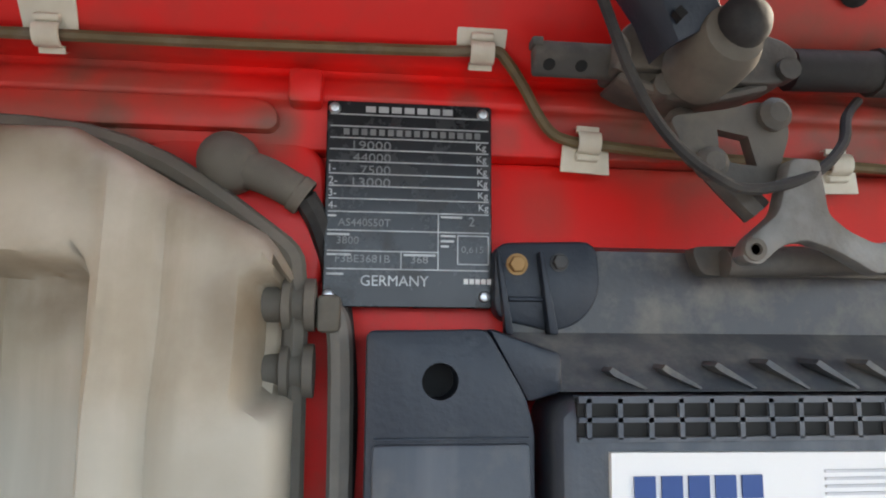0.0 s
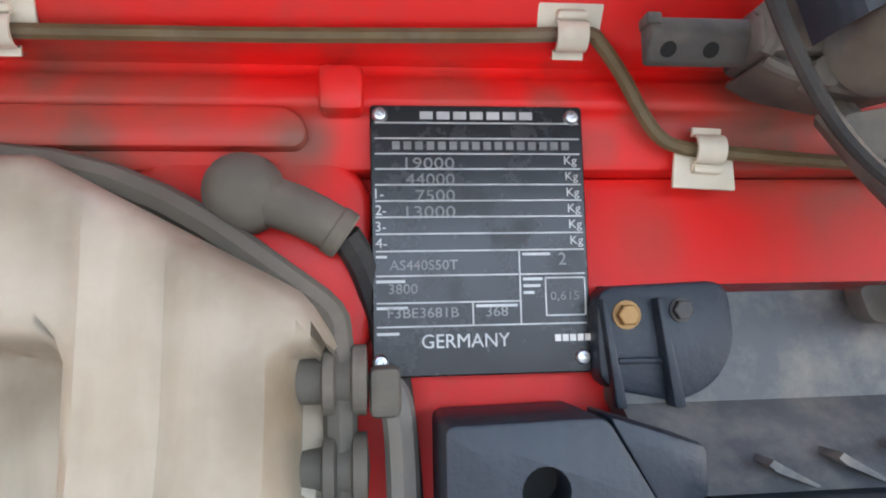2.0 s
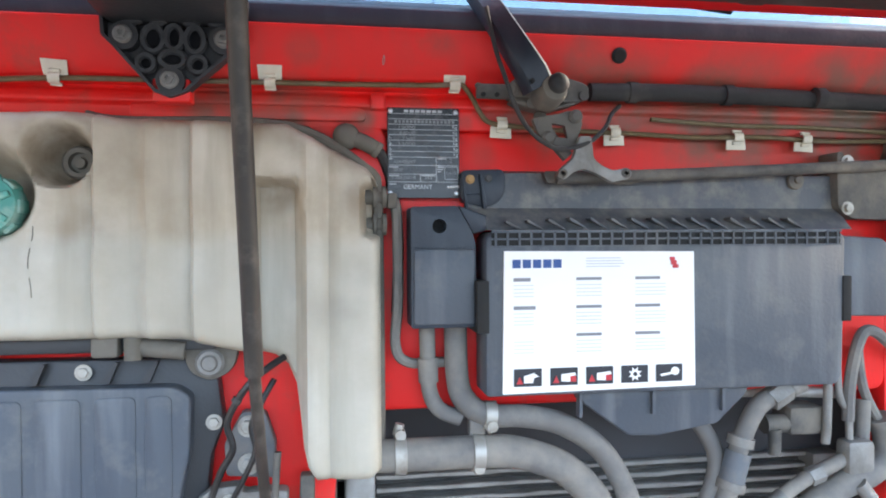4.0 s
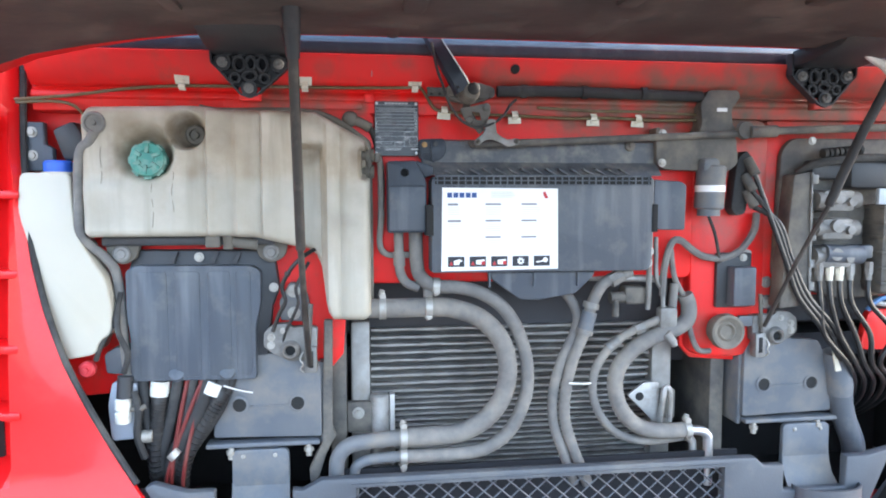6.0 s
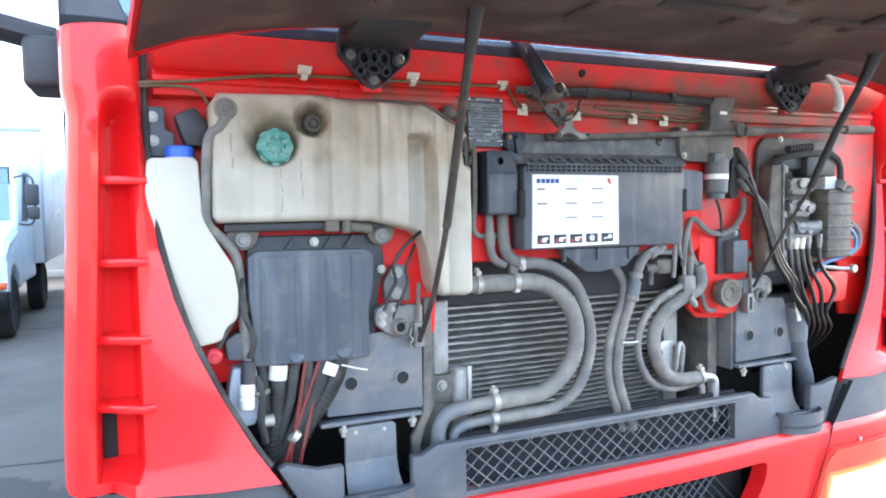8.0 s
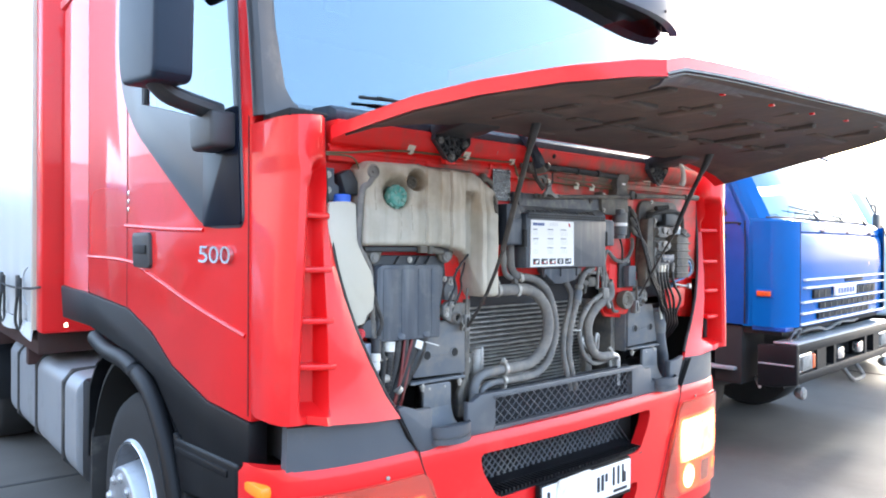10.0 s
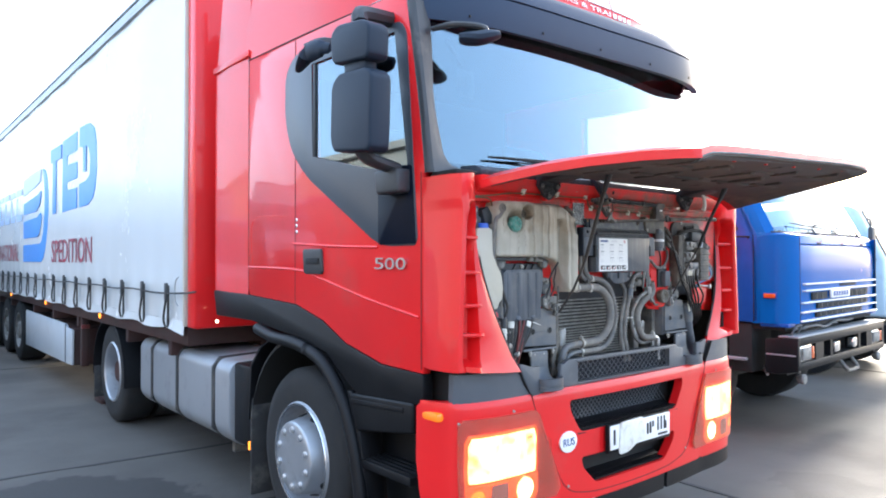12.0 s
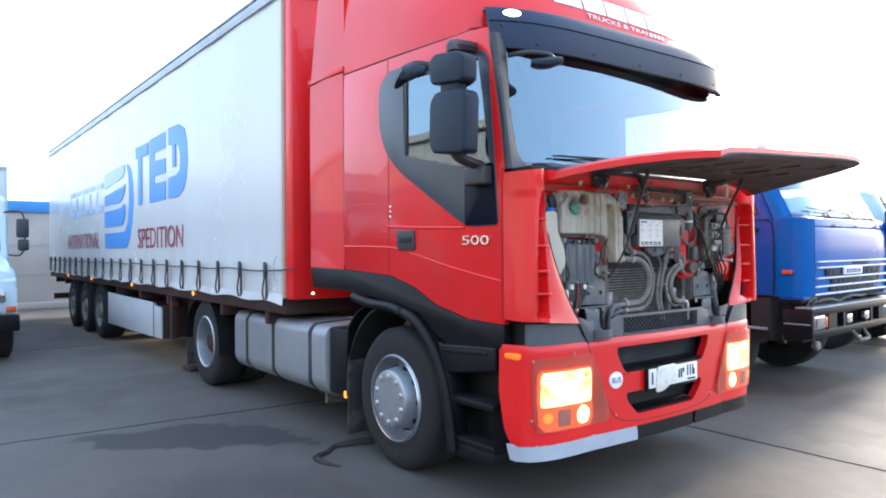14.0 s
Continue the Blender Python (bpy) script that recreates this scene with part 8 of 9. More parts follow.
for cx, cy, cz, hw in ((-0.187, -0.083, 1.928, 0.0185), (-0.196, -0.088, 1.944, 0.0185), (-0.21, -0.085, 1.967, 0.0175), (-0.235, -0.070, 2.013, 0.016), (-0.256, -0.048, 2.055, 0.015), (-0.30, 0.0, 2.10, 0.012)):
    arm_rows.append([(cx + k * hw * 0.88, cy + dy, cz + k * hw * 0.47) for k, dy in ((-1.0, 0.018), (-0.95, 0.006), (-0.7, 0.0), (0.7, 0.0), (0.95, 0.006), (1.0, 0.018))])
arm_b = part("wiper_arm", loft(arm_rows, 0.004), COVER, wipe, "black channel-shaped wiper arm")
# Small dark piece on the arm paints the hole's shade
part("square_hole", prism([(-0.2035, 1.9325), (-0.2005, 1.9355), (-0.1970, 1.9320), (-0.2000, 1.9290)], -0.0905, -0.083, "y"), DARK, arm_b)
ring = part("crank_plate", prism([(-0.192, 1.896), (-0.160, 1.901), (-0.144, 1.906), (-0.131, 1.903), (-0.128, 1.890), (-0.138, 1.862), (-0.165, 1.864), (-0.182, 1.874)], -0.056, -0.048, "y", 0.002, 2, 0.006), DARKM, wipe, "flat crank plate with an opening")
carve(ring, prism([(-0.167, 1.890), (-0.151, 1.887), (-0.147, 1.872), (-0.166, 1.874)], -0.07, -0.03, "y"))
each("crank_boss", [lathe([(0.008, 0), (0.0085, 0.005), (0.005, 0.008), (0, 0.008)], (x, -0.055, z), (0, -1, 0), 14) for x, z in ((-0.138, 1.898), (-0.172, 1.872))], DARKM, wipe)
part("washer_tube", tube([(-0.250, -0.070, 2.02), (-0.240, -0.075, 1.970), (-0.229, -0.075, 1.939), (-0.220, -0.075, 1.913), (-0.210, -0.075, 1.892), (-0.198, -0.075, 1.876), (-0.183, -0.075, 1.864), (-0.16, -0.07, 1.857), (-0.125, -0.065, 1.866), (-0.10, -0.055, 1.885), (-0.085, -0.04, 1.905), (-0.07, -0.03, 1.918)], 0.0028, 8, 8), RUBBER, wipe)
part("cross_tube", tube([(-0.11, -0.03, 1.934), (0.0, -0.03, 1.936), (0.15, -0.025, 1.935), (0.34, -0.02, 1.932)], 0.0115, 12, 4), RUBBER, wipe, "black tubular wiper frame")
each("tube_strap", [*[cyl((x, -0.03, 1.935), (x + 0.012, -0.03, 1.935), 0.0135, 12) for x in (-0.06, 0.07, 0.2)]], RUBBER, wipe)
part("lever", prism([(-0.164, 1.824), (-0.161, 1.833), (-0.144, 1.847), (-0.136, 1.874), (-0.121, 1.874), (-0.118, 1.847), (-0.108, 1.839), (-0.094, 1.833), (-0.075, 1.837), (-0.069, 1.830), (-0.074, 1.823), (-0.095, 1.818), (-0.115, 1.829), (-0.130, 1.834), (-0.143, 1.831), (-0.155, 1.821)], -0.067, -0.056, "y", 0.003, 2, 0.004), ALUD, wipe, "worn pale forked lever")
each("lever_ball", [*[lathe([(0.006, 0), (0.0055, 0.002), (0.003, 0.0025), (0.0025, 0.001), (0, 0.001)], (x, -0.066, z), (0, -1, 0), 14) for x, z in ((-0.157, 1.829), (-0.078, 1.830))]], DARKM, wipe)
part("crank", tube([(-0.175, -0.03, 1.905), (-0.165, -0.045, 1.875), (-0.145, -0.05, 1.85)], 0.008, 8, 4), DARKM, wipe)
part("drive_rod", tube([(-0.155, -0.035, 1.826), (0.0, -0.035, 1.832), (0.2, -0.035, 1.842), (0.42, -0.035, 1.853)], 0.0075, 10, 3), DARKM, wipe)
part("rod_plate", prism([(-0.17, 1.835), (-0.165, 1.820), (-0.05, 1.820), (-0.02, 1.832), (-0.05, 1.838)], -0.03, -0.02, "y", 0.003, 2, 0.005), DARKM, wipe)
part("long_rod", tube([(0.44, -0.045, 1.856), (0.58, -0.05, 1.862), (0.75, -0.05, 1.868), (0.92, -0.045, 1.872)], lambda u: 0.0085, 10, 3), DARKM, wipe)
each("rod_end", [cyl((0.83, -0.05, 1.871), (0.95, -0.045, 1.874), 0.013, 12), cyl((0.44, -0.045, 1.856), (0.50, -0.047, 1.858), 0.013, 12), lathe([(0.02, 0), (0.018, 0.012), (0, 0.014)], (0.432, -0.035, 1.86), (0, -1, 0), 16)], DARKM, wipe)
part("tower", prism([(0.325, 1.84), (0.34, 1.875), (0.335, 1.915), (0.352, 1.945), (0.42, 1.946), (0.425, 1.93), (0.405, 1.905), (0.41, 1.87), (0.445, 1.85)], -0.03, 0.012, "y", 0.006, 2, 0.008), DARKM, wipe, "dirty pressed steel tower")
part("tower_label", box(0.372, 0.395, -0.0312, -0.028, 1.90, 1.908), PAPER, wipe)
part("motor_bracket", prism([(0.238, 1.865), (0.248, 1.866), (0.25, 1.852), (0.42, 1.85), (0.428, 1.79), (0.405, 1.772), (0.26, 1.776), (0.24, 1.79)], -0.025, 0.012, "y", 0.006, 2, 0.008), DARKM, wipe)
for x, z in ((0.252, 1.852), (0.252, 1.79), (0.37, 1.79), (0.60, 1.84)):
    part("bolt", bolt((x, -0.026, z), 0.006), ZINC, wipe)
part("motor", join(cyl((0.366, -0.025, 1.785), (0.362, -0.025, 1.69), 0.031, 24, 0.031, 0.004), cyl((0.362, -0.025, 1.69), (0.362, -0.025, 1.676), 0.024, 20), box(0.335, 0.375, -0.05, 0.0, 1.77, 1.80, 0.01)), STEEL, wipe, "grey cylindrical wiper motor")
part("motor_label", join(lathe([(0.0315, 0), (0.0315, 0.014)], (0.364, -0.025, 1.728), (0, 0, 1), 24)), PAPER, wipe)
part("motor_lead", tube([(0.36, -0.03, 1.675), (0.375, -0.03, 1.64), (0.39, -0.02, 1.60), (0.40, -0.01, 1.57)], 0.004, 6, 5), RUBBER, wipe)

# connectors, relay box, horn
conn = thing("connector_strip", (0.44, 0, 1.69), "worn dark connector holder with three sealed cables", "connector")
part("plate", prism([(0.418, 1.69), (0.43, 1.675), (0.452, 1.68), (0.468, 1.80), (0.45, 1.82), (0.43, 1.80)], -0.02, 0.012, "y", 0.005, 2, 0.008), RUBBER, conn)
for i, (x, z) in enumerate(((0.452, 1.785), (0.447, 1.75), (0.452, 1.715))):
    part("plug", cyl((x, -0.02, z + 0.015), (x + 0.012, -0.035, z - 0.02), 0.011, 12), DARKM, conn)
    part("lead", tube([(x + 0.01, -0.035, z - 0.02), (0.50 + 0.008 * i, -0.045, 1.66), (0.53 + 0.008 * i, -0.05, 1.58), (0.56 + 0.012 * i, -0.055, 1.50), (0.62 + 0.015 * i, -0.05, 1.43), (0.70 + 0.01 * i, -0.02, 1.34)], 0.0060, 8, 6), AIRHOSE, conn)
loom = thing("black_wire", (-0.53, 0, 1.5), "thin black wires looped beside the control box", "cables")
part("upper_wire", tube([(-0.485, -0.012, 1.612), (-0.505, -0.020, 1.600), (-0.525, -0.022, 1.583), (-0.541, -0.020, 1.561), (-0.552, -0.018, 1.535), (-0.546, -0.016, 1.505), (-0.560, -0.014, 1.478), (-0.573, -0.012, 1.443)], 0.0042, 8, 6), AIRHOSE, loom)
part("lower_wire", tube([(-0.498, -0.010, 1.585), (-0.512, -0.018, 1.560), (-0.524, -0.020, 1.532), (-0.520, -0.018, 1.502), (-0.533, -0.016, 1.470), (-0.548, -0.012, 1.440), (-0.556, -0.006, 1.405)], 0.0034, 8, 6), AIRHOSE, loom)
part("wire_tie", lathe([(0.0058, -0.003), (0.0058, 0.003)], (-0.5405, -0.020, 1.563), (0.5, 0, 0.85), 12), RUBBER, loom)
relay = thing("relay_box", (0.44, 0, 1.46), "small slate grey box bolted to the red panel", "relay box")
part("body", box(0.425, 0.478, -0.03, 0.012, 1.475, 1.562, 0.004), GREYP, relay)
part("back", box(0.40, 0.484, 0.0, 0.014, 1.468, 1.592, 0.004), BLACKP, relay)
for x in (0.413, 0.462):
    part("bolt", bolt((x, 0.0, 1.581), 0.006), ZINC, relay)
horn = thing("horn", (0.41, 0, 1.42), "dusty grey round horn", "horn")
part("bell", lathe([(0.0, 0.006), (0.013, 0.006), (0.017, 0.012), (0.022, 0.008), (0.032, 0.016), (0.038, 0.016), (0.040, 0.0), (0.034, -0.02), (0, -0.02)], (0.412, -0.02, 1.419), (0, -1, 0), 32), GREYBOOT, horn)
part("bracket", box(0.45, 0.50, -0.01, 0.0, 1.425, 1.45, 0.003), STEEL, horn)
wires2 = thing("wire_loop", (0.4, 0, 1.45), "dusty corrugated wire loop on the red panel", "cables")
part("loop", tube([(0.268, -0.01, 1.50), (0.27, -0.012, 1.56), (0.285, -0.012, 1.615), (0.305, -0.012, 1.622), (0.335, -0.012, 1.60), (0.365, -0.01, 1.585), (0.41, -0.01, 1.582), (0.45, -0.01, 1.60), (0.48, -0.008, 1.64), (0.49, 0.0, 1.68)], 0.008, 8, 6), HOSE, wires2)
part("strand", tube([(0.29, 0.0, 1.60), (0.30, 0.0, 1.54), (0.33, 0.0, 1.48), (0.34, 0.0, 1.42), (0.36, 0.0, 1.375), (0.39, 0.0, 1.37)], 0.0065, 8, 6), HOSE, wires2)
part("rivet", bolt((0.477, 0.010, 1.588), 0.007), ZINC, wires2)

# clutch and valve group on the far side
valve = thing("valve_block", (0.68, 0, 1.45), "cluster of dusty aluminium valves with hanging hoses", "valve block")
part("back_plate", prism([(0.535, 1.53), (0.545, 1.82), (0.57, 1.848), (0.83, 1.848), (0.86, 1.82), (0.86, 1.49), (0.7, 1.48)], 0.0, 0.018, "y", 0.006, 2, 0.03), DARKM, valve, "dirty grey mounting plate")
part("side_shield", prism([(0.525, 1.47), (0.548, 1.765), (0.588, 1.772), (0.592, 1.49), (0.575, 1.475)], -0.045, 0.0, "y", 0.004), DARKM, valve)
part("shield_edge", prism([(0.588, 1.50), (0.586, 1.77), (0.590, 1.77), (0.595, 1.50)], -0.05, -0.04, "y", 0.001), ALUD, valve)
each("shield_tab", [*[box(0.588, 0.602, -0.052, -0.042, z, z + 0.02, 0.002) for z in (1.745, 1.62, 1.56, 1.51)]], ALUD, valve)
random.seed(5)
for i in range(3):
    z = 1.71 - 0.062 * i
    part("valve_body", join(box(0.61, 0.685, -0.06, 0.0, z - 0.026, z + 0.022, 0.008), cyl((0.60, -0.045, z), (0.70, -0.045, z), 0.018, 14), cyl((0.64, -0.07, z + 0.005), (0.64, -0.04, z + 0.005), 0.014, 12), cyl((0.672, -0.07, z - 0.004), (0.672, -0.04, z - 0.004), 0.010, 6)), ALUD, valve)
part("solenoid", join(cyl((0.62, -0.05, 1.592), (0.71, -0.05, 1.588), 0.021, 16), box(0.70, 0.735, -0.06, -0.01, 1.58, 1.61, 0.006)), GREYP, valve)
for k in range(5):
    x = 0.612 + 0.025 * k + (0.02 if k == 4 else 0)
    f = part("fitting", join(cyl((x, -0.05, 1.572), (x, -0.05, 1.545), 0.0095, 6), cyl((x, -0.05, 1.545), (x, -0.05, 1.532), 0.0075, 12)), CLIPW if k in (1, 2) else ALUD, valve)
    part("air_hose", tube([(x, -0.05, 1.535), (x + 0.004, -0.055, 1.48), (x + 0.02 + 0.012 * k, -0.05, 1.41), (0.70 + 0.02 * k, -0.04, 1.34), (0.75 + 0.025 * k, 0.0, 1.28), (0.79 + 0.02 * k, 0.08, 1.20), (0.80 + 0.02 * k, 0.24, 1.10)], 0.0060, 8, 6), AIRHOSE, valve)
part("top_module", join(box(0.68, 0.80, -0.05, 0.01, 1.735, 1.80, 0.01), box(0.60, 0.70, -0.03, 0.01, 1.755, 1.80, 0.01)), BLACKP, valve)
each("spring_conduit", [*[cyl((0.62 + 0.012 * k, -0.035, 1.812 + 0.0012 * k), (0.628 + 0.012 * k, -0.035, 1.813 + 0.0012 * k), 0.011, 10) for k in range(8)]], RUBBER, valve)
part("top_loom", tube([(0.57, -0.02, 1.77), (0.60, -0.045, 1.79), (0.68, -0.055, 1.80), (0.76, -0.055, 1.80), (0.81, -0.05, 1.775), (0.83, -0.04, 1.70), (0.82, -0.04, 1.62)], 0.009, 8, 6), RUBBER, valve)
# Pale plate paints the lit side of the grey box
part("unit_face", prism([(0.745, 1.70), (0.79, 1.70), (0.79, 1.735), (0.745, 1.735)], -0.056, -0.045, "y", 0.001), GREYPAINT, valve)
fu = part("finned_unit", box(0.755, 0.86, -0.06, 0.01, 1.50, 1.70, 0.012), DARKM, valve)
each("cooling_fin", [box(0.752, 0.863, -0.064, 0.0, 1.52 + 0.034 * k, 1.528 + 0.034 * k, 0.002) for k in range(6)], DARKM, fu)
part("unit_knob", join(cyl((0.80, -0.055, 1.70), (0.81, -0.06, 1.722), 0.017, 14), cyl((0.83, -0.05, 1.69), (0.85, -0.06, 1.70), 0.012, 10)), ALUD, valve)
part("blue_loop", tube([(0.85, -0.05, 1.59), (0.885, -0.05, 1.56), (0.88, -0.05, 1.52), (0.83, -0.045, 1.50), (0.77, -0.04, 1.485), (0.75, -0.03, 1.46)], 0.0055, 8, 6), BLUEW, valve)
part("grey_loop", tube([(0.86, -0.04, 1.61), (0.905, -0.045, 1.575), (0.905, -0.045, 1.53), (0.87, -0.04, 1.505)], 0.008, 8, 6), HOSE, valve)
part("cross_link", join(tube([(0.77, -0.02, 1.475), (0.85, -0.03, 1.465), (0.90, -0.03, 1.462)], 0.006, 8), lathe([(0.013, 0), (0.012, 0.012), (0, 0.014)], (0.90, -0.03, 1.462), (0, -1, 0), 14)), CAST, valve)
part("red_field", prism([(0.76, 1.36), (0.92, 1.36), (0.93, 1.45), (0.78, 1.455)], 0.0, 0.02, "y", 0.005, 2, 0.02), RED_IN, truck)
part("white_tag", prism([(0.672, 1.375), (0.684, 1.375), (0.698, 1.32), (0.684, 1.318)], -0.025, -0.02, "y", 0.001), CLIPW, valve, "cream paper tag")
sleeve = thing("corrugated_sleeve", (0.75, 0.02, 1.1), "grey corrugated cable sleeve", "cables")
part("sleeve", tube([(0.70, 0.0, 1.36), (0.715, 0.005, 1.29), (0.72, 0.01, 1.26)], 0.030, 12, 4), STEEL, sleeve)
part("trunk", tube([(0.72, 0.01, 1.27), (0.735, 0.01, 1.20), (0.77, 0.02, 1.13), (0.80, 0.05, 1.05)], 0.026, 12, 5), GREYP, sleeve)

# flap hinges, stay and gas strut
for s in (-1, 1):
    h = thing("hinge_bracket", (s * 0.597, 0, 1.91), "black moulded plastic flap hinge with bolts", "hinge bracket", "flap hinges")
    pl = part("hinge_plate", across(prism([(-0.675, 2.02), (-0.672, 1.975), (-0.662, 1.965), (-0.618, 1.915), (-0.602, 1.908), (-0.586, 1.915), (-0.530, 1.965), (-0.522, 1.975), (-0.520, 2.02)], -0.046, -0.040, "y", 0.001), s), BLACKP, h)
    rim = [(-0.674, 2.02), (-0.671, 1.975), (-0.660, 1.964), (-0.618, 1.916), (-0.602, 1.910), (-0.586, 1.916), (-0.531, 1.966), (-0.523, 1.976), (-0.521, 2.02)]
    for (xa, za), (xb, zb) in zip(rim, rim[1:]):
        d = Vector((xb - xa, 0, zb - za)).normalized()
        n = Vector((-d.z, 0, d.x)) * 0.0018
        part("web", across(prism([(xa + n.x, za + n.z), (xb + n.x, zb + n.z), (xb - n.x, zb - n.z), (xa - n.x, za - n.z)], -0.062, -0.045, "y"), s), BLACKP, pl, smooth=0)
    # moulded cells: rounded walls round ovals, their sunk look put into a dark colour
    for x, z, rx, rz in ((-0.642, 2.004, 0.012, 0.014), (-0.615, 2.004, 0.011, 0.014), (-0.580, 2.004, 0.011, 0.014), (-0.553, 2.004, 0.012, 0.014), (-0.620, 1.973, 0.011, 0.014), (-0.598, 1.975, 0.009, 0.013), (-0.576, 1.973, 0.010, 0.014), (-0.628, 1.946, 0.009, 0.009), (-0.600, 1.951, 0.013, 0.009), (-0.573, 1.946, 0.009, 0.009)):
        ring = [(x + rx * math.cos(2 * math.pi * k / 14), -0.056, z + rz * math.sin(2 * math.pi * k / 14)) for k in range(15)]
        part("cell_wall", across(tube(ring, 0.0040, 6, 1, 1.0), s), BLACKP, pl)
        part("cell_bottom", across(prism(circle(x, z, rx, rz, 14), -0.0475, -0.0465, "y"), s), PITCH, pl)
    each("bolt_boss", [across(cyl((x, -0.045, z), (x, -0.060, z), 0.0155, 18), s) for x, z in ((-0.602, 1.927), (-0.650, 1.975), (-0.545, 1.973))], BLACKP, pl)
    for x, z in ((-0.602, 1.927), (-0.650, 1.975), (-0.545, 1.973)):
        part("hinge_bolt", across(join(lathe([(0.0095, 0), (0.010, 0.005), (0.008, 0.007), (0, 0.007)], (x, -0.060, z), (0, -1, 0), 20), lathe([(0.006, 0.008), (0.006, 0.012), (0.003, 0.012), (0.003, 0.009), (0, 0.009)], (x, -0.060, z), (0, -1, 0), 6)), s), ALUD, pl)
    part("red_pad", across(box(-0.622, -0.582, -0.055, -0.03, 1.905, 1.93, 0.002), s), RED_IN, h)
stay = thing("flap_strut", (-0.5, -0.1, 1.42), "long dusty grey gas strut holding the flap", "strut", "flap struts")
part("cylinder", tube([(-0.498, -0.325, 2.01), (-0.499, -0.25, 1.80), (-0.50, -0.19, 1.626)], 0.0088, 12, 2), STRUT, stay)
part("piston", tube([(-0.50, -0.19, 1.626), (-0.499, -0.12, 1.49), (-0.498, -0.03, 1.375)], 0.0060, 10, 2), STRUT, stay)
part("top_bracket", tube([(-0.498, -0.335, 2.035), (-0.498, -0.318, 1.99), (-0.4985, -0.300, 1.94)], lambda u: 0.017 - 0.006 * u, 10, 3), BLACKP, stay)
gas = thing("flap_strut", (0.53, -0.1, 1.42), "black gas strut holding the flap", "strut", "flap struts")
part("cylinder", tube([(0.605, -0.28, 1.995), (0.565, -0.22, 1.84), (0.535, -0.175, 1.70)], 0.0092, 12, 2), RUBBER, gas)
part("piston", tube([(0.535, -0.175, 1.70), (0.515, -0.11, 1.58), (0.50, -0.03, 1.43)], 0.0045, 10, 2), STRUT, gas)
part("top_bracket", tube([(0.612, -0.29, 2.03), (0.605, -0.275, 1.985), (0.595, -0.262, 1.95)], lambda u: 0.017 - 0.006 * u, 10, 3), BLACKP, gas)
arm = thing("flap_stay_arm", (0.66, -0.05, 1.93), "pale flap stay arm beside the far hinge", "arm")
part("bar", tube([(0.60, -0.16, 2.012), (0.640, -0.14, 2.000), (0.690, -0.12, 1.986), (0.733, -0.10, 1.964), (0.765, -0.08, 1.936), (0.770, -0.07, 1.922)], lambda u: 0.007 + 0.006 * u, 10, 5), WHITEP, arm)


# the blue lorry parked beside, built with its near bumper corner at the origin
kam = thing("blue_truck", (1.22, 1.5, 0), "bright blue cab-over lorry parked alongside", "truck")


def kam_front(z, out=0.0, inset=0.0):
    """One level of the cab front: flat face, rounded corners."""
    half = [(0.0 + inset, 0.36), (0.005 + inset, 0.24), (0.03 + inset, 0.14), (0.09 + inset, 0.085), (0.20, 0.062), (0.55, 0.052), (1.225, 0.045)]
    return [(x, y - out, z) for x, y in half] + [(2.45 - x, y - out, z) for x, y in reversed(half[:-1])]


KSIDE = [(0.34, 1.06), (0.34, 1.845), (0.585, 2.36), (0.64, 2.50), (2.12, 2.53), (2.15, 1.0), (1.80, 1.0), (1.70, 1.16), (0.95, 1.16), (0.86, 1.06)]
KWIN = [(0.52, 1.90), (0.70, 2.31), (1.45, 2.33), (1.45, 1.88)]
# Same paint on both sides; the near one is coloured darker for shade
for a, b, mt in ((0.0, 0.04, BLUESHADE), (2.41, 2.45, BLUEK)):
    cs = part("cab_side", prism(KSIDE, a, b, "x", 0.008), mt, kam, "blue cab side, painted darker as the shaded side" if a == 0 else "")
    carve(cs, prism(KWIN, a - 0.1, b + 0.1, "x", rc=0.03))
part("side_glass", prism(KWIN, 0.016, 0.022, "x"), GLASS, kam).visible_shadow = False
part("window_seal", join(*[tube([(0.0, y0, z0), (0.0, y1, z1)], 0.012, 6) for (y0, z0), (y1, z1) in zip(KWIN, KWIN[1:] + KWIN[:1])]), RUBBER, kam)
part("curtain", loft([[(0.07 + 0.012 * math.sin(k * 1.9), 0.55 + 0.022 * k, z) for k in range(24)] for z in (1.86, 2.1, 2.36)], 0.004, (1, 0, 0)), CLIPW, kam, "pale lace cab curtain")
part("door_gap", join(box(-0.002, 0.01, 0.372, 0.380, 1.07, 1.85), box(-0.002, 0.01, 1.50, 1.508, 1.18, 2.42)), DARK, kam)
part("front_panel", loft([kam_front(1.055), kam_front(1.10, 0.006), kam_front(1.30, 0.012), kam_front(1.50, 0.016), kam_front(1.66, 0.012), kam_front(1.735, 0.004), kam_front(1.752, -0.008)], 0.03), BLUEK, kam, "blue front panel with white reflections")
part("front_ledge", loft([kam_front(1.750, -0.020), kam_front(1.768, -0.004), kam_front(1.80, -0.010), kam_front(1.845, -0.028), kam_front(1.862, -0.06)], 0.03), BLUEK, kam, "blue ledge below the windscreen")
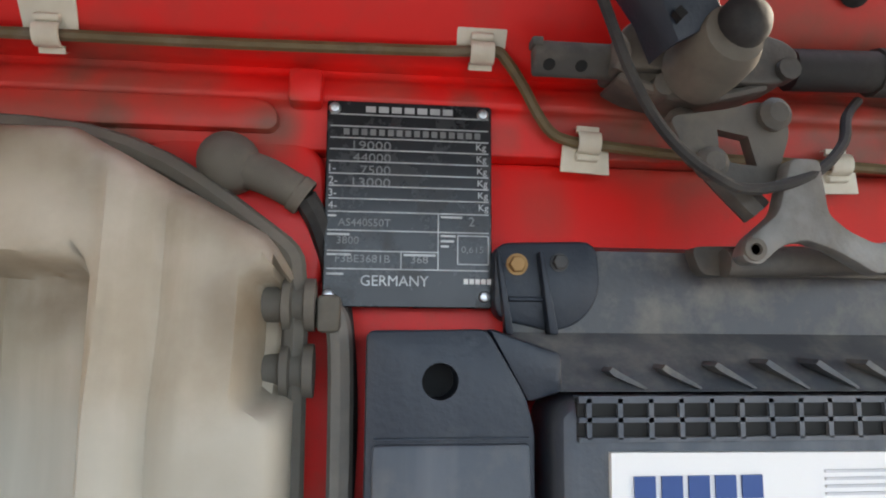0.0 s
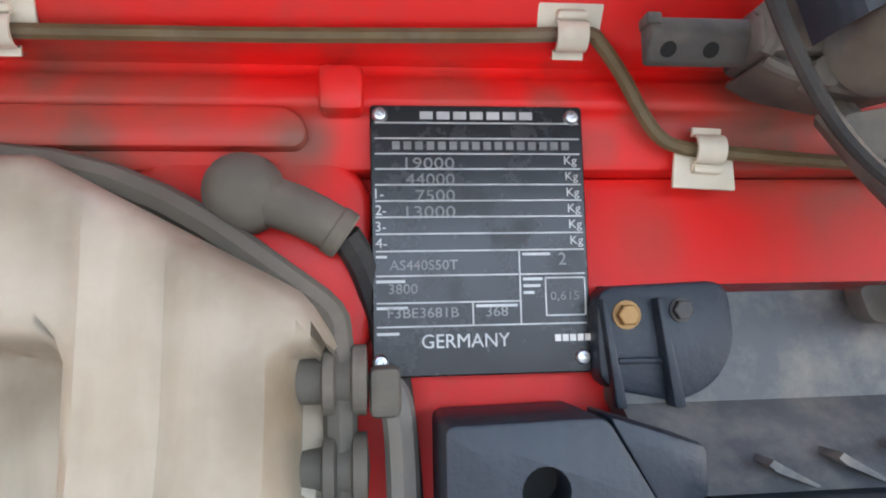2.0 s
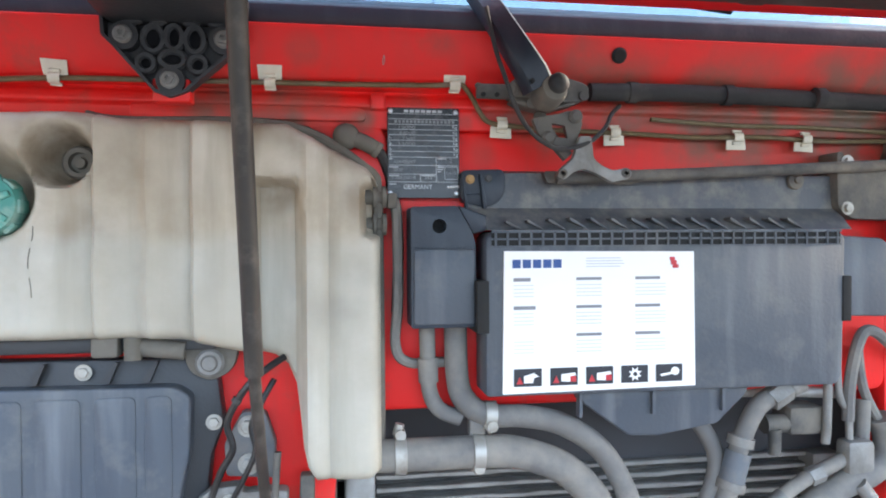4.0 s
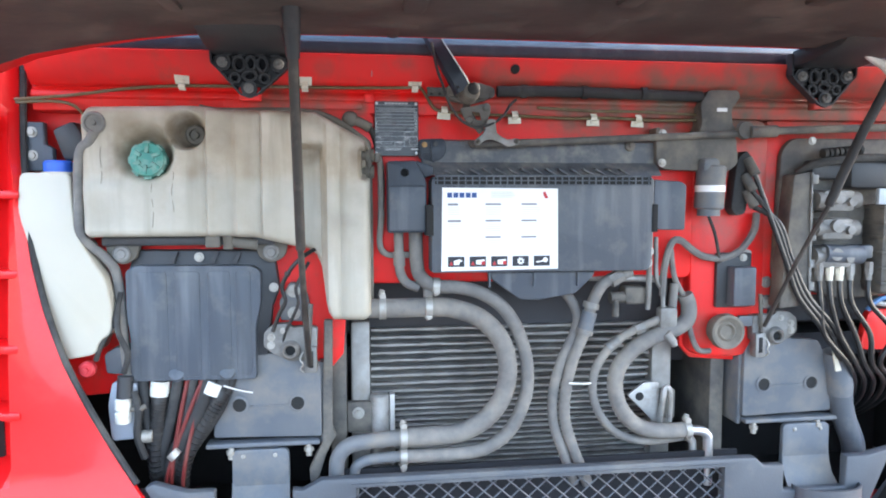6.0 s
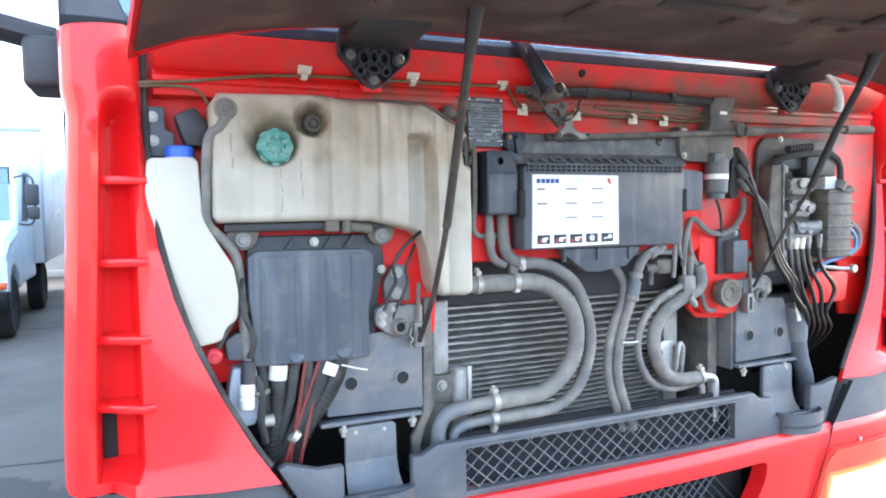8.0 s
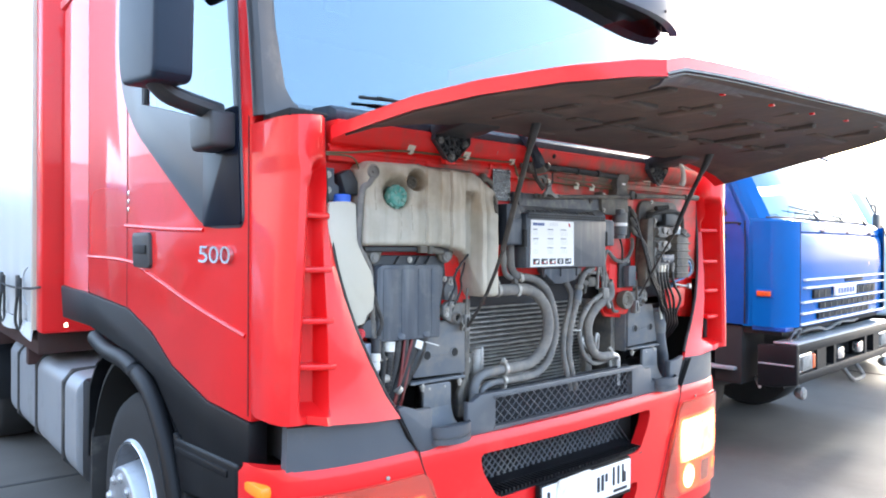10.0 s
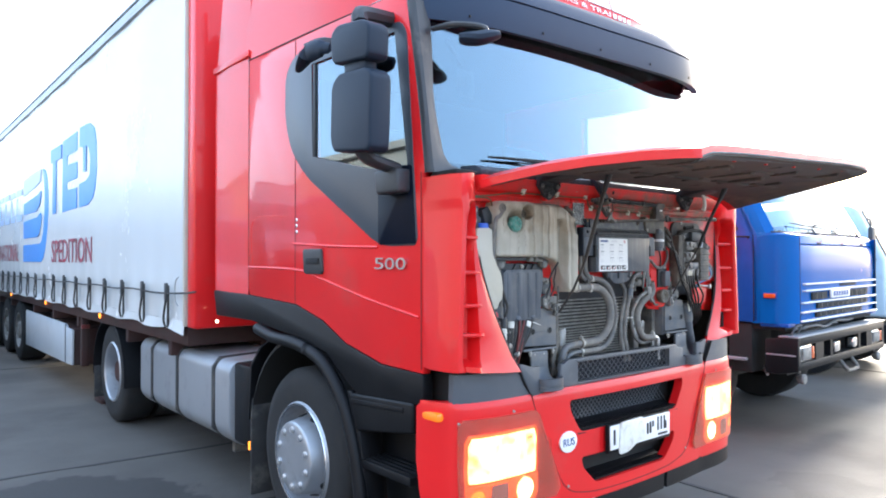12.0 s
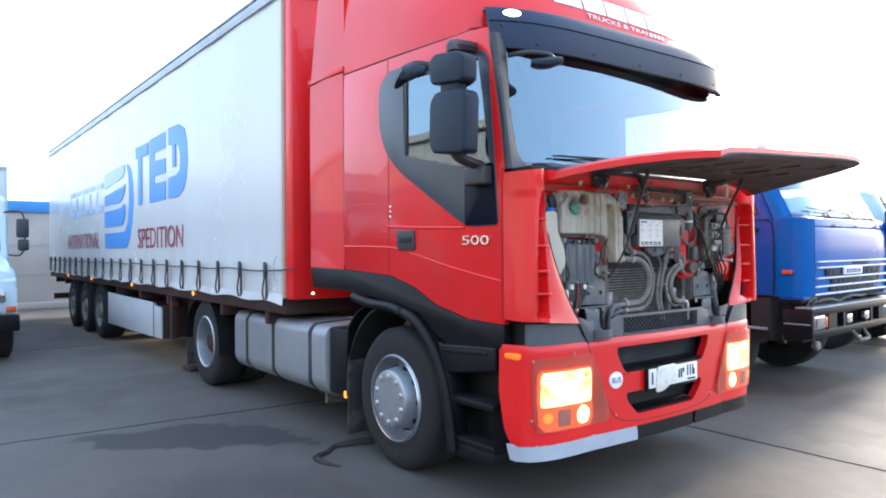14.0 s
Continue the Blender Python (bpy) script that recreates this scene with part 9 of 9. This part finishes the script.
for s in (0, 1):
    rows = [[(x if not s else 2.45 - x, y, z) for x, y in ((-0.012, 0.30), (-0.016, 0.20), (0.012, 0.115), (0.075, 0.055), (0.15, 0.035))] for z in (1.06, 1.30, 1.52, 1.70, 1.825, 1.84)]
    part("corner_panel", loft(rows, 0.014), BLUEK, kam, "blue corner air panel")
    part("corner_edge", tube([(0.152 if not s else 2.298, 0.038, z) for z in (1.06, 1.4, 1.84)], 0.006, 6), DARK, kam)
    part("corner_foot", prism([(0.0, 1.03), (0.16, 1.03), (0.16, 1.06), (0.0, 1.06)] if not s else [(2.45, 1.03), (2.29, 1.03), (2.29, 1.06), (2.45, 1.06)], 0.08, 0.32, "y", 0.004), BLUESHADE, kam)
KS = [[(0.06, 0.25 + d, z), (0.20, 0.155 + d, z), (0.6, 0.12 + d, z), (1.225, 0.11 + d, z), (1.85, 0.12 + d, z), (2.25 - 0.3 * d, 0.155 + d, z), (2.39 - 0.6 * d, 0.25 + d, z)] for z, d in ((1.862, 0.0), (2.05, 0.09), (2.25, 0.19), (2.50, 0.315))]
kg = part("windscreen", loft(KS, 0.008), TINTED, kam, "broad raked windscreen white with sky")
kg.visible_shadow = False
each("screen_seal", [tube([(x, y - 0.004, z + 0.004) for x, y, z in KS[0]], 0.013, 6, 4)], RUBBER, kam)
each("pillar", [loft([[(0.0, 0.36, 1.845), (0.02, 0.27, 1.845), (0.09, 0.21, 1.845)], [(0.0, 0.48, 2.12), (0.02, 0.39, 2.12), (0.09, 0.335, 2.12)], [(0.0, 0.67, 2.50), (0.02, 0.60, 2.50), (0.09, 0.53, 2.50)]], 0.03),
                loft([[(2.45, 0.36, 1.845), (2.43, 0.27, 1.845), (2.36, 0.21, 1.845)], [(2.45, 0.48, 2.12), (2.43, 0.39, 2.12), (2.36, 0.335, 2.12)], [(2.40, 0.63, 2.42), (2.38, 0.57, 2.42), (2.31, 0.50, 2.42)]], 0.03)], BLUEK, kam)
part("roof", loft([[(x, y0 + dy, z) for x, dy, z in ((0.0, 0.12, 2.47 + dz), (0.10, 0.02, 2.51 + dz), (0.5, 0.0, 2.53 + dz), (1.225, 0.0, 2.54 + dz), (1.95, 0.0, 2.53 + dz), (2.10, 0.03, 2.52 + dz), (2.18, 0.14, 2.50 + dz))] for y0, dz in ((0.42, -0.012), (0.43, 0.01), (0.50, 0.05), (0.75, 0.085), (2.0, 0.085))], 0.03, (0, 0, -1)), BLUEK, kam, "blue cab roof")
each("roof_lamp", [lathe([(0.05, 0), (0.05, 0.02), (0.035, 0.045), (0, 0.05)], (x, 0.62, 2.605), (0, 0, 1), 14) for x in (0.3, 0.95, 1.225, 1.5, 2.15)], GREYPAINT, kam)
part("cab_back", box(0.04, 2.41, 2.08, 2.12, 1.0, 2.55), INTERIOR, kam)
part("dash", box(0.08, 2.37, 0.34, 0.85, 1.5, 1.84, 0.03), INTERIOR, kam)
part("floor", box(0.04, 2.41, 0.12, 2.1, 1.0, 1.05), DARK, kam)
each("seat_back", [box(0.3, 0.8, 1.35, 1.5, 1.3, 2.2, 0.05), box(1.65, 2.15, 1.35, 1.5, 1.3, 2.2, 0.05)], INTERIOR, kam)
for z, a, b in ((1.405, 0.24, 2.24), (1.345, 0.24, 2.24), (1.238, 0.20, 2.26), (1.155, 0.18, 2.27), (1.078, 0.16, 2.28)):
    part("trim_strip", box(a, b, 0.018, 0.05, z - 0.0065, z + 0.0065, 0.003), PAPER, kam, "white trim strip")
for z0, z1, a, b in ((1.258, 1.325, 0.42, 0.80), (1.258, 1.325, 1.38, 1.98), (1.175, 1.222, 0.55, 1.98), (1.098, 1.140, 0.52, 1.80), (1.366, 1.392, 1.15, 1.62)):
    op = part("grille_opening", box(a, b, 0.026, 0.045, z0, z1, 0.004), DARK, kam, "dark grille opening")
    if z1 < 1.34:
        each("grille_rib", [box(x - 0.006, x + 0.006, 0.020, 0.030, z0 + 0.004, z1 - 0.004) for x in [a + 0.09 + 0.14 * k for k in range(int((b - a) / 0.14))]], DARKM, op, smooth=0)
kp = part("plate", box(0.84, 1.34, 0.0, 0.022, 1.262, 1.342, 0.004), PAPER, kam, "white plate with blue marks")
tagged(part("plate_bars", join(*[box(0.88 + 0.072 * k, 0.925 + 0.072 * k, -0.004, 0.004, 1.28, 1.325) for k in range(6)]), INKNAVY, kp), kind="stuff")
for x in (0.62, 1.22, 1.85):
    part("wiper", join(tube([(x - 0.02, 0.09, 1.80), (x + 0.03, 0.055, 1.775), (x + 0.11, 0.06, 1.785), (x + 0.14, 0.085, 1.83), (x + 0.05, 0.12, 1.91)], 0.010, 6, 5), tube([(x - 0.38, 0.150, 1.955), (x - 0.1, 0.128, 1.938), (x + 0.16, 0.126, 1.925)], 0.0065, 6, 4)), INTERIOR, kam, "black windscreen wiper")
rep = part("repeater", box(-0.038, 0.0, 0.175, 0.275, 1.285, 1.325, 0.008), AMBERD, kam, "orange side repeater")
part("repeater_base", box(-0.026, 0.0, 0.165, 0.285, 1.278, 1.332, 0.004), BLUESHADE, kam)
each("hinge", [join(box(-0.03, 0.002, y, y + 0.05, z - 0.02, z + 0.02, 0.005), cyl((-0.03, y + 0.025, z - 0.03), (-0.03, y + 0.025, z + 0.03), 0.01, 10)) for y, z in ((0.52, 1.73), (0.62, 1.73), (0.56, 1.67))], DARK, kam)
part("mirror_bracket", tube([(-0.01, 0.42, 1.82), (-0.06, 0.40, 1.83), (-0.06, 0.60, 1.832), (-0.01, 0.62, 1.82)], 0.008, 6, 4), DARK, kam)
bp = part("bumper", join(box(0.0, 2.45, 0.0, 0.16, 0.87, 0.945, 0.012), box(0.0, 2.45, 0.0, 0.14, 0.655, 0.725, 0.012), box(0.0, 0.06, 0.004, 0.13, 0.72, 0.875), box(0.42, 0.62, 0.004, 0.13, 0.72, 0.875), box(1.86, 2.03, 0.004, 0.13, 0.72, 0.875), box(2.39, 2.45, 0.004, 0.13, 0.72, 0.875), box(0.80, 0.86, 0.004, 0.13, 0.72, 0.875), box(1.60, 1.66, 0.004, 0.13, 0.72, 0.875)), SKIRT, kam, "black steel bumper with lamps")
# Top edge set paler than the bumper below it
part("bumper_edge", box(-0.004, 2.454, -0.006, 0.165, 0.945, 0.957, 0.003), RAILG, bp, "pale bumper top")
part("bumper_end", prism([(0.0, 0.655), (0.0, 0.945), (0.28, 0.925), (0.28, 0.62), (0.16, 0.62)], -0.004, 0.05, "x", 0.01), SKIRT, bp)
part("end_groove", box(-0.010, 0.0, 0.02, 0.27, 0.785, 0.797, 0.002), RAILG, bp)
for x in (0.085, 2.065):
    lam = part("headlamp", box(x, x + 0.30, 0.012, 0.12, 0.728, 0.868, 0.015), REFLECTOR, bp, "rectangular headlamp")
    part("lamp_glass", box(x + 0.02, x + 0.22, -0.002, 0.014, 0.745, 0.85, 0.004), ALUD, lam)
    part("lamp_indicator", box(x + 0.23, x + 0.285, -0.002, 0.014, 0.745, 0.85, 0.004), AMBERD, lam)
for x in (0.16, 2.28):
    fg = part("fog_lamp", join(lathe([(0, 0), (0.038, 0.0), (0.048, 0.015), (0.042, 0.045), (0.024, 0.07), (0, 0.08)], (x, 0.0, 0.575), (0, 1, 0), 20), cyl((x, 0.05, 0.62), (x, 0.05, 0.66), 0.012, 8)), ALUD, bp, "small hanging fog lamp")
part("bumper_back", box(0.1, 2.35, 0.13, 0.15, 0.60, 0.93), DARK, bp)
part("tow_hook", tube([(1.08, 0.02, 0.66), (1.09, -0.04, 0.575), (1.15, -0.05, 0.555), (1.33, -0.05, 0.555), (1.39, -0.04, 0.575), (1.40, 0.02, 0.66)], 0.018, 8, 5), DARKM, bp)
each("centre_lamp", [box(0.92, 1.05, 0.0, 0.06, 0.745, 0.84, 0.012), box(1.44, 1.55, 0.0, 0.06, 0.745, 0.84, 0.012)], REFLECTOR, bp)
each("tie_rod", [tube([(0.35, 0.15, 0.99), (0.7, 0.10, 1.01), (1.0, 0.12, 0.975), (1.25, 0.10, 1.02), (1.7, 0.12, 1.0), (2.0, 0.15, 1.02)], 0.014, 6, 5), tube([(0.2, 0.2, 1.02), (0.55, 0.14, 0.985), (0.9, 0.16, 1.03), (1.4, 0.14, 0.985)], 0.010, 6, 5), tube([(0.12, 0.10, 0.96), (0.12, 0.06, 1.03), (0.24, 0.06, 1.04), (0.26, 0.10, 0.96)], 0.010, 6, 5)], STEEL, kam)
part("underframe", box(0.5, 1.95, 0.45, 6.0, 0.62, 1.0, 0.02), DARK, kam)
part("wheel_arch", loft([[(x, 1.30 + 0.64 * math.cos(a), 0.52 + 0.62 * math.sin(a)) for x in (0.02, 0.5)] for a in [math.pi * k / 12 for k in range(13)]], 0.02, (0, 0, 1)), DARK, kam)
part("arch_apron", box(0.02, 0.45, 0.40, 0.62, 0.60, 1.05, 0.02), DARK, kam)
# Pale strip and a short pale streak low under the cab side
part("step_bar", box(-0.03, 0.05, 0.44, 0.74, 0.71, 0.735, 0.006), RAILG, kam, "pale strip low under the cab side")
part("drop_link", cyl((0.30, 0.42, 0.63), (0.10, 0.30, 0.59), 0.012, 8), RAILG, kam)
for s, x in ((1, 0.10), (-1, 2.35)):
    for yy in (1.22, 5.2, 6.5):
        w = part("wheel", lathe([(0.28, 0.0), (0.44, -0.01), (0.51, 0.02), (0.525, 0.06), (0.525, 0.28), (0.50, 0.32), (0.28, 0.32)], (x, yy, 0.525), (s, 0, 0), 40), TYRE, kam, "large black lorry tyre")
        part("rim", lathe([(0.28, 0.0), (0.26, 0.03), (0.2, 0.1), (0.1, 0.04), (0, 0.04)], (x, yy, 0.525), (s, 0, 0), 28), DARKM, w)
part("load_bed", box(0.0, 2.45, 2.4, 7.2, 1.15, 1.9, 0.03), BLUEK, kam)
part("air_tank", cyl((0.25, 2.6, 0.75), (0.25, 3.6, 0.75), 0.16, 20, None, 0.03), DARK, kam)
kam.matrix_world = pose(3.06, 0.345, 0, 0, 0, 2.6) @ kam.matrix_world

# a pale lorry further along, built with its near front corner at the origin
pale = thing("pale_truck", (1.2, 2.0, 0), "pale blue-white lorry parked beyond the blue one", "truck")
PSIDE = [(0.0, 0.86), (0.02, 1.62), (0.34, 2.30), (0.45, 2.36), (1.75, 2.36), (1.8, 2.28), (1.8, 0.86), (1.5, 0.86), (1.4, 1.05), (0.7, 1.05), (0.6, 0.86)]
PWIN = [(0.30, 1.66), (0.46, 2.12), (1.05, 2.14), (1.05, 1.66)]
pc = part("cab", prism(PSIDE, 0.0, 2.35, "x", 0.05, 3), ICEPAINT, pale, "pale blue-white cab")
carve(pc, prism(PWIN, -0.1, 0.12, "x", rc=0.04), prism([(1.18, 1.70), (1.18, 2.12), (1.45, 2.12), (1.45, 1.70)], -0.1, 0.12, "x", rc=0.04))
each("side_glass", [prism(PWIN, 0.03, 0.04, "x"), prism([(1.18, 1.70), (1.18, 2.12), (1.45, 2.12), (1.45, 1.70)], 0.03, 0.04, "x")], GLOSSB, pale)
part("door_gap", join(box(-0.003, 0.01, 0.20, 0.208, 0.95, 1.66), box(-0.003, 0.01, 1.10, 1.108, 1.06, 2.2)), DARK, pale)
part("door_handle", box(-0.025, 0.0, 0.92, 1.04, 1.48, 1.52, 0.008), DARK, pale)
part("windscreen", loft([[(0.12, 0.022, 1.66), (2.23, 0.022, 1.66)], [(0.16, 0.315, 2.28), (2.19, 0.315, 2.28)]], 0.012), GLOSSB, pale)
part("grille", join(*[box(0.45, 1.9, -0.02, 0.01, z, z + 0.03, 0.005) for z in (1.05, 1.13, 1.21, 1.29)]), DARK, pale)
each("headlamp", [lathe([(0, 0.03), (0.07, 0.02), (0.09, 0)], (x, 0.0, 1.15), (0, -1, 0), 20) for x in (0.25, 2.1)], REFLECTOR, pale)
part("bumper", box(-0.03, 2.38, -0.16, 0.1, 0.52, 0.78, 0.03), SKIRT, pale)
part("mirror", join(box(-0.28, -0.12, 0.08, 0.14, 1.72, 2.05, 0.03), tube([(0.0, 0.22, 2.15), (-0.2, 0.12, 2.10), (-0.2, 0.12, 1.68), (0.0, 0.12, 1.62)], 0.012, 6, 4)), BLACKP, pale)
for x, s in ((0.05, 1), (2.30, -1)):
    for yy in (1.05, 4.6):
        part("wheel", lathe([(0.0, 0.04), (0.26, 0.02), (0.40, 0.0), (0.46, 0.03), (0.47, 0.06), (0.47, 0.24), (0.3, 0.26), (0, 0.26)], (x, yy, 0.47), (s, 0, 0), 32), TYRE, pale)
part("body", box(-0.02, 2.37, 1.95, 6.2, 0.95, 2.1, 0.03), BROWNBOX, pale, "brown body behind the cab")
part("frame", box(0.6, 1.75, 0.2, 6.0, 0.55, 0.86, 0.02), DARK, pale)
pale.matrix_world = pose(7.05, 0.90, 0, 0, 0, 3) @ pale.matrix_world

# the bonneted lorry behind on the near side, built with its front corner nearest the trailer at the origin
left = thing("bonneted_truck", (-1.1, 3.0, 0), "pale blue-grey bonneted lorry parked behind", "truck")
part("bonnet", loft([[(x, y, z + dz) for x, dz in ((0.0, -0.10), (-0.06, -0.02), (-0.30, 0.03), (-1.1, 0.06), (-1.9, 0.03), (-2.14, -0.02), (-2.2, -0.10))] for y, z in ((0.0, 0.72), (0.01, 1.10), (0.10, 1.28), (0.45, 1.40), (1.05, 1.52))], 0.03, (0, 0.5, -0.8)), ICEPAINT, left, "pale blue sloping bonnet")
LWING = [(0.02, 0.62), (0.02, 1.16), (0.30, 1.30), (1.05, 1.42), (1.1, 0.62), (0.98, 0.62), (0.90, 0.82), (0.66, 0.98), (0.42, 0.96), (0.24, 0.80), (0.20, 0.62)]
each("wing", [prism(LWING, a, a + 0.2, "x", 0.03, 3) for a in (-0.2, -2.2)], ICEPAINT, left)
lc = part("cab", prism([(1.02, 0.66), (1.0, 1.48), (1.42, 2.38), (1.55, 2.46), (2.35, 2.46), (2.45, 2.38), (2.5, 0.66)], -2.2, 0.0, "x", 0.05, 3), ICEPAINT, left, "pale blue cab")
LWIN = [(1.32, 1.55), (1.60, 2.26), (2.20, 2.28), (2.22, 1.55)]
carve(lc, prism(LWIN, -0.10, 0.1, "x", rc=0.04))
part("side_glass", prism(LWIN, -0.05, -0.04, "x"), GLOSSB, left)
part("windscreen", loft([[(-2.1, 1.035, 1.58), (-1.1, 1.02, 1.58), (-0.1, 1.035, 1.58)], [(-2.05, 1.375, 2.32), (-1.1, 1.36, 2.32), (-0.15, 1.375, 2.32)]], 0.012), TINTED, left)
part("screen_frame", loft([[(-2.12, 1.05, 1.56), (-0.08, 1.05, 1.56)], [(-2.07, 1.395, 2.34), (-0.13, 1.395, 2.34)]], 0.008), INTERIOR, left)
part("grille", join(*[box(-1.75, -0.45, -0.02, 0.02, z, z + 0.035, 0.006) for z in (0.80, 0.87, 0.94, 1.01)]), DARK, left)
each("headlamp", [box(x, x + 0.22, -0.03, 0.03, 0.84, 1.02, 0.02) for x in (-0.36, -2.08)], REFLECTOR, left, "square headlamp")
each("indicator", [box(x, x + 0.13, -0.02, 0.10, 0.70, 0.79, 0.012) for x in (-0.14, -2.20)], AMBERD, left, "orange indicator")
part("bumper", box(-2.22, 0.02, -0.14, 0.08, 0.44, 0.68, 0.03), SKIRT, left)
part("mirror", join(box(0.10, 0.27, 1.00, 1.08, 1.78, 2.08, 0.03), box(0.12, 0.27, 1.00, 1.08, 1.58, 1.76, 0.03), tube([(-0.05, 1.18, 2.18), (0.19, 1.06, 2.15), (0.19, 1.06, 1.56), (-0.02, 1.12, 1.52)], 0.014, 6)), BLACKP, left)
for x, s in ((-0.02, -1), (-2.18, 1)):
    for yy in (0.60, 3.6):
        part("wheel", lathe([(0.0, 0.05), (0.25, 0.03), (0.36, 0.0), (0.42, 0.03), (0.43, 0.06), (0.43, 0.22), (0.28, 0.24), (0, 0.24)], (x, yy, 0.43), (s, 0, 0), 32), TYRE, left)
part("frame", box(-1.6, -0.6, 0.2, 6.6, 0.45, 0.7, 0.02), DARK, left)
bx = part("box_body", box(-2.35, 0.12, 2.7, 7.0, 0.85, 3.05, 0.03), CURTAIN, left, "white box body")
part("box_edge", join(box(0.10, 0.14, 2.69, 2.75, 0.85, 3.06, 0.006), box(-2.36, 0.14, 2.685, 2.72, 2.99, 3.06, 0.006)), RAILG, bx)
left.matrix_world = pose(-2.67, 8.75, 0, 0, 0, 0) @ left.matrix_world

# yard walls and buildings
wall = solo("wall_north", box(-40, 40, 19.0, 19.4, 0.0, 2.64, 0.02), WALLM, "pale concrete yard wall with stains", "wall", kind="structure")
part("wall_cap", box(-40, 40, 18.95, 19.5, 2.64, 2.95, 0.01), BLUETRIM, wall, "blue sheet-metal coping")
part("plinth", box(-40, 40, 18.8, 19.0, 0.0, 0.18, 0.02), WALLM, wall)
for zz in (0.95, 1.75):
    part("course", box(-40, 40, 18.985, 19.0, zz - 0.02, zz + 0.02), WALLM, wall)
shed = thing("warehouse", (-20, 0, 0), "long brown-grey warehouse across the yard", "building")
part("wall", box(-24, -16, -40, 60, 0, 6.2), SHED, shed)
part("roof", box(-24.4, -15.7, -41, 61, 6.2, 6.5), SHED, shed)
far_b = thing("far_building", (60, 30, 0), "low pale building far across the yard", "building")
part("wall", box(50, 70, 18, 50, 0, 4.2), WALLM, far_b)
part("roof", box(49.5, 70.5, 17.5, 50.5, 4.2, 4.7), SHED, far_b)
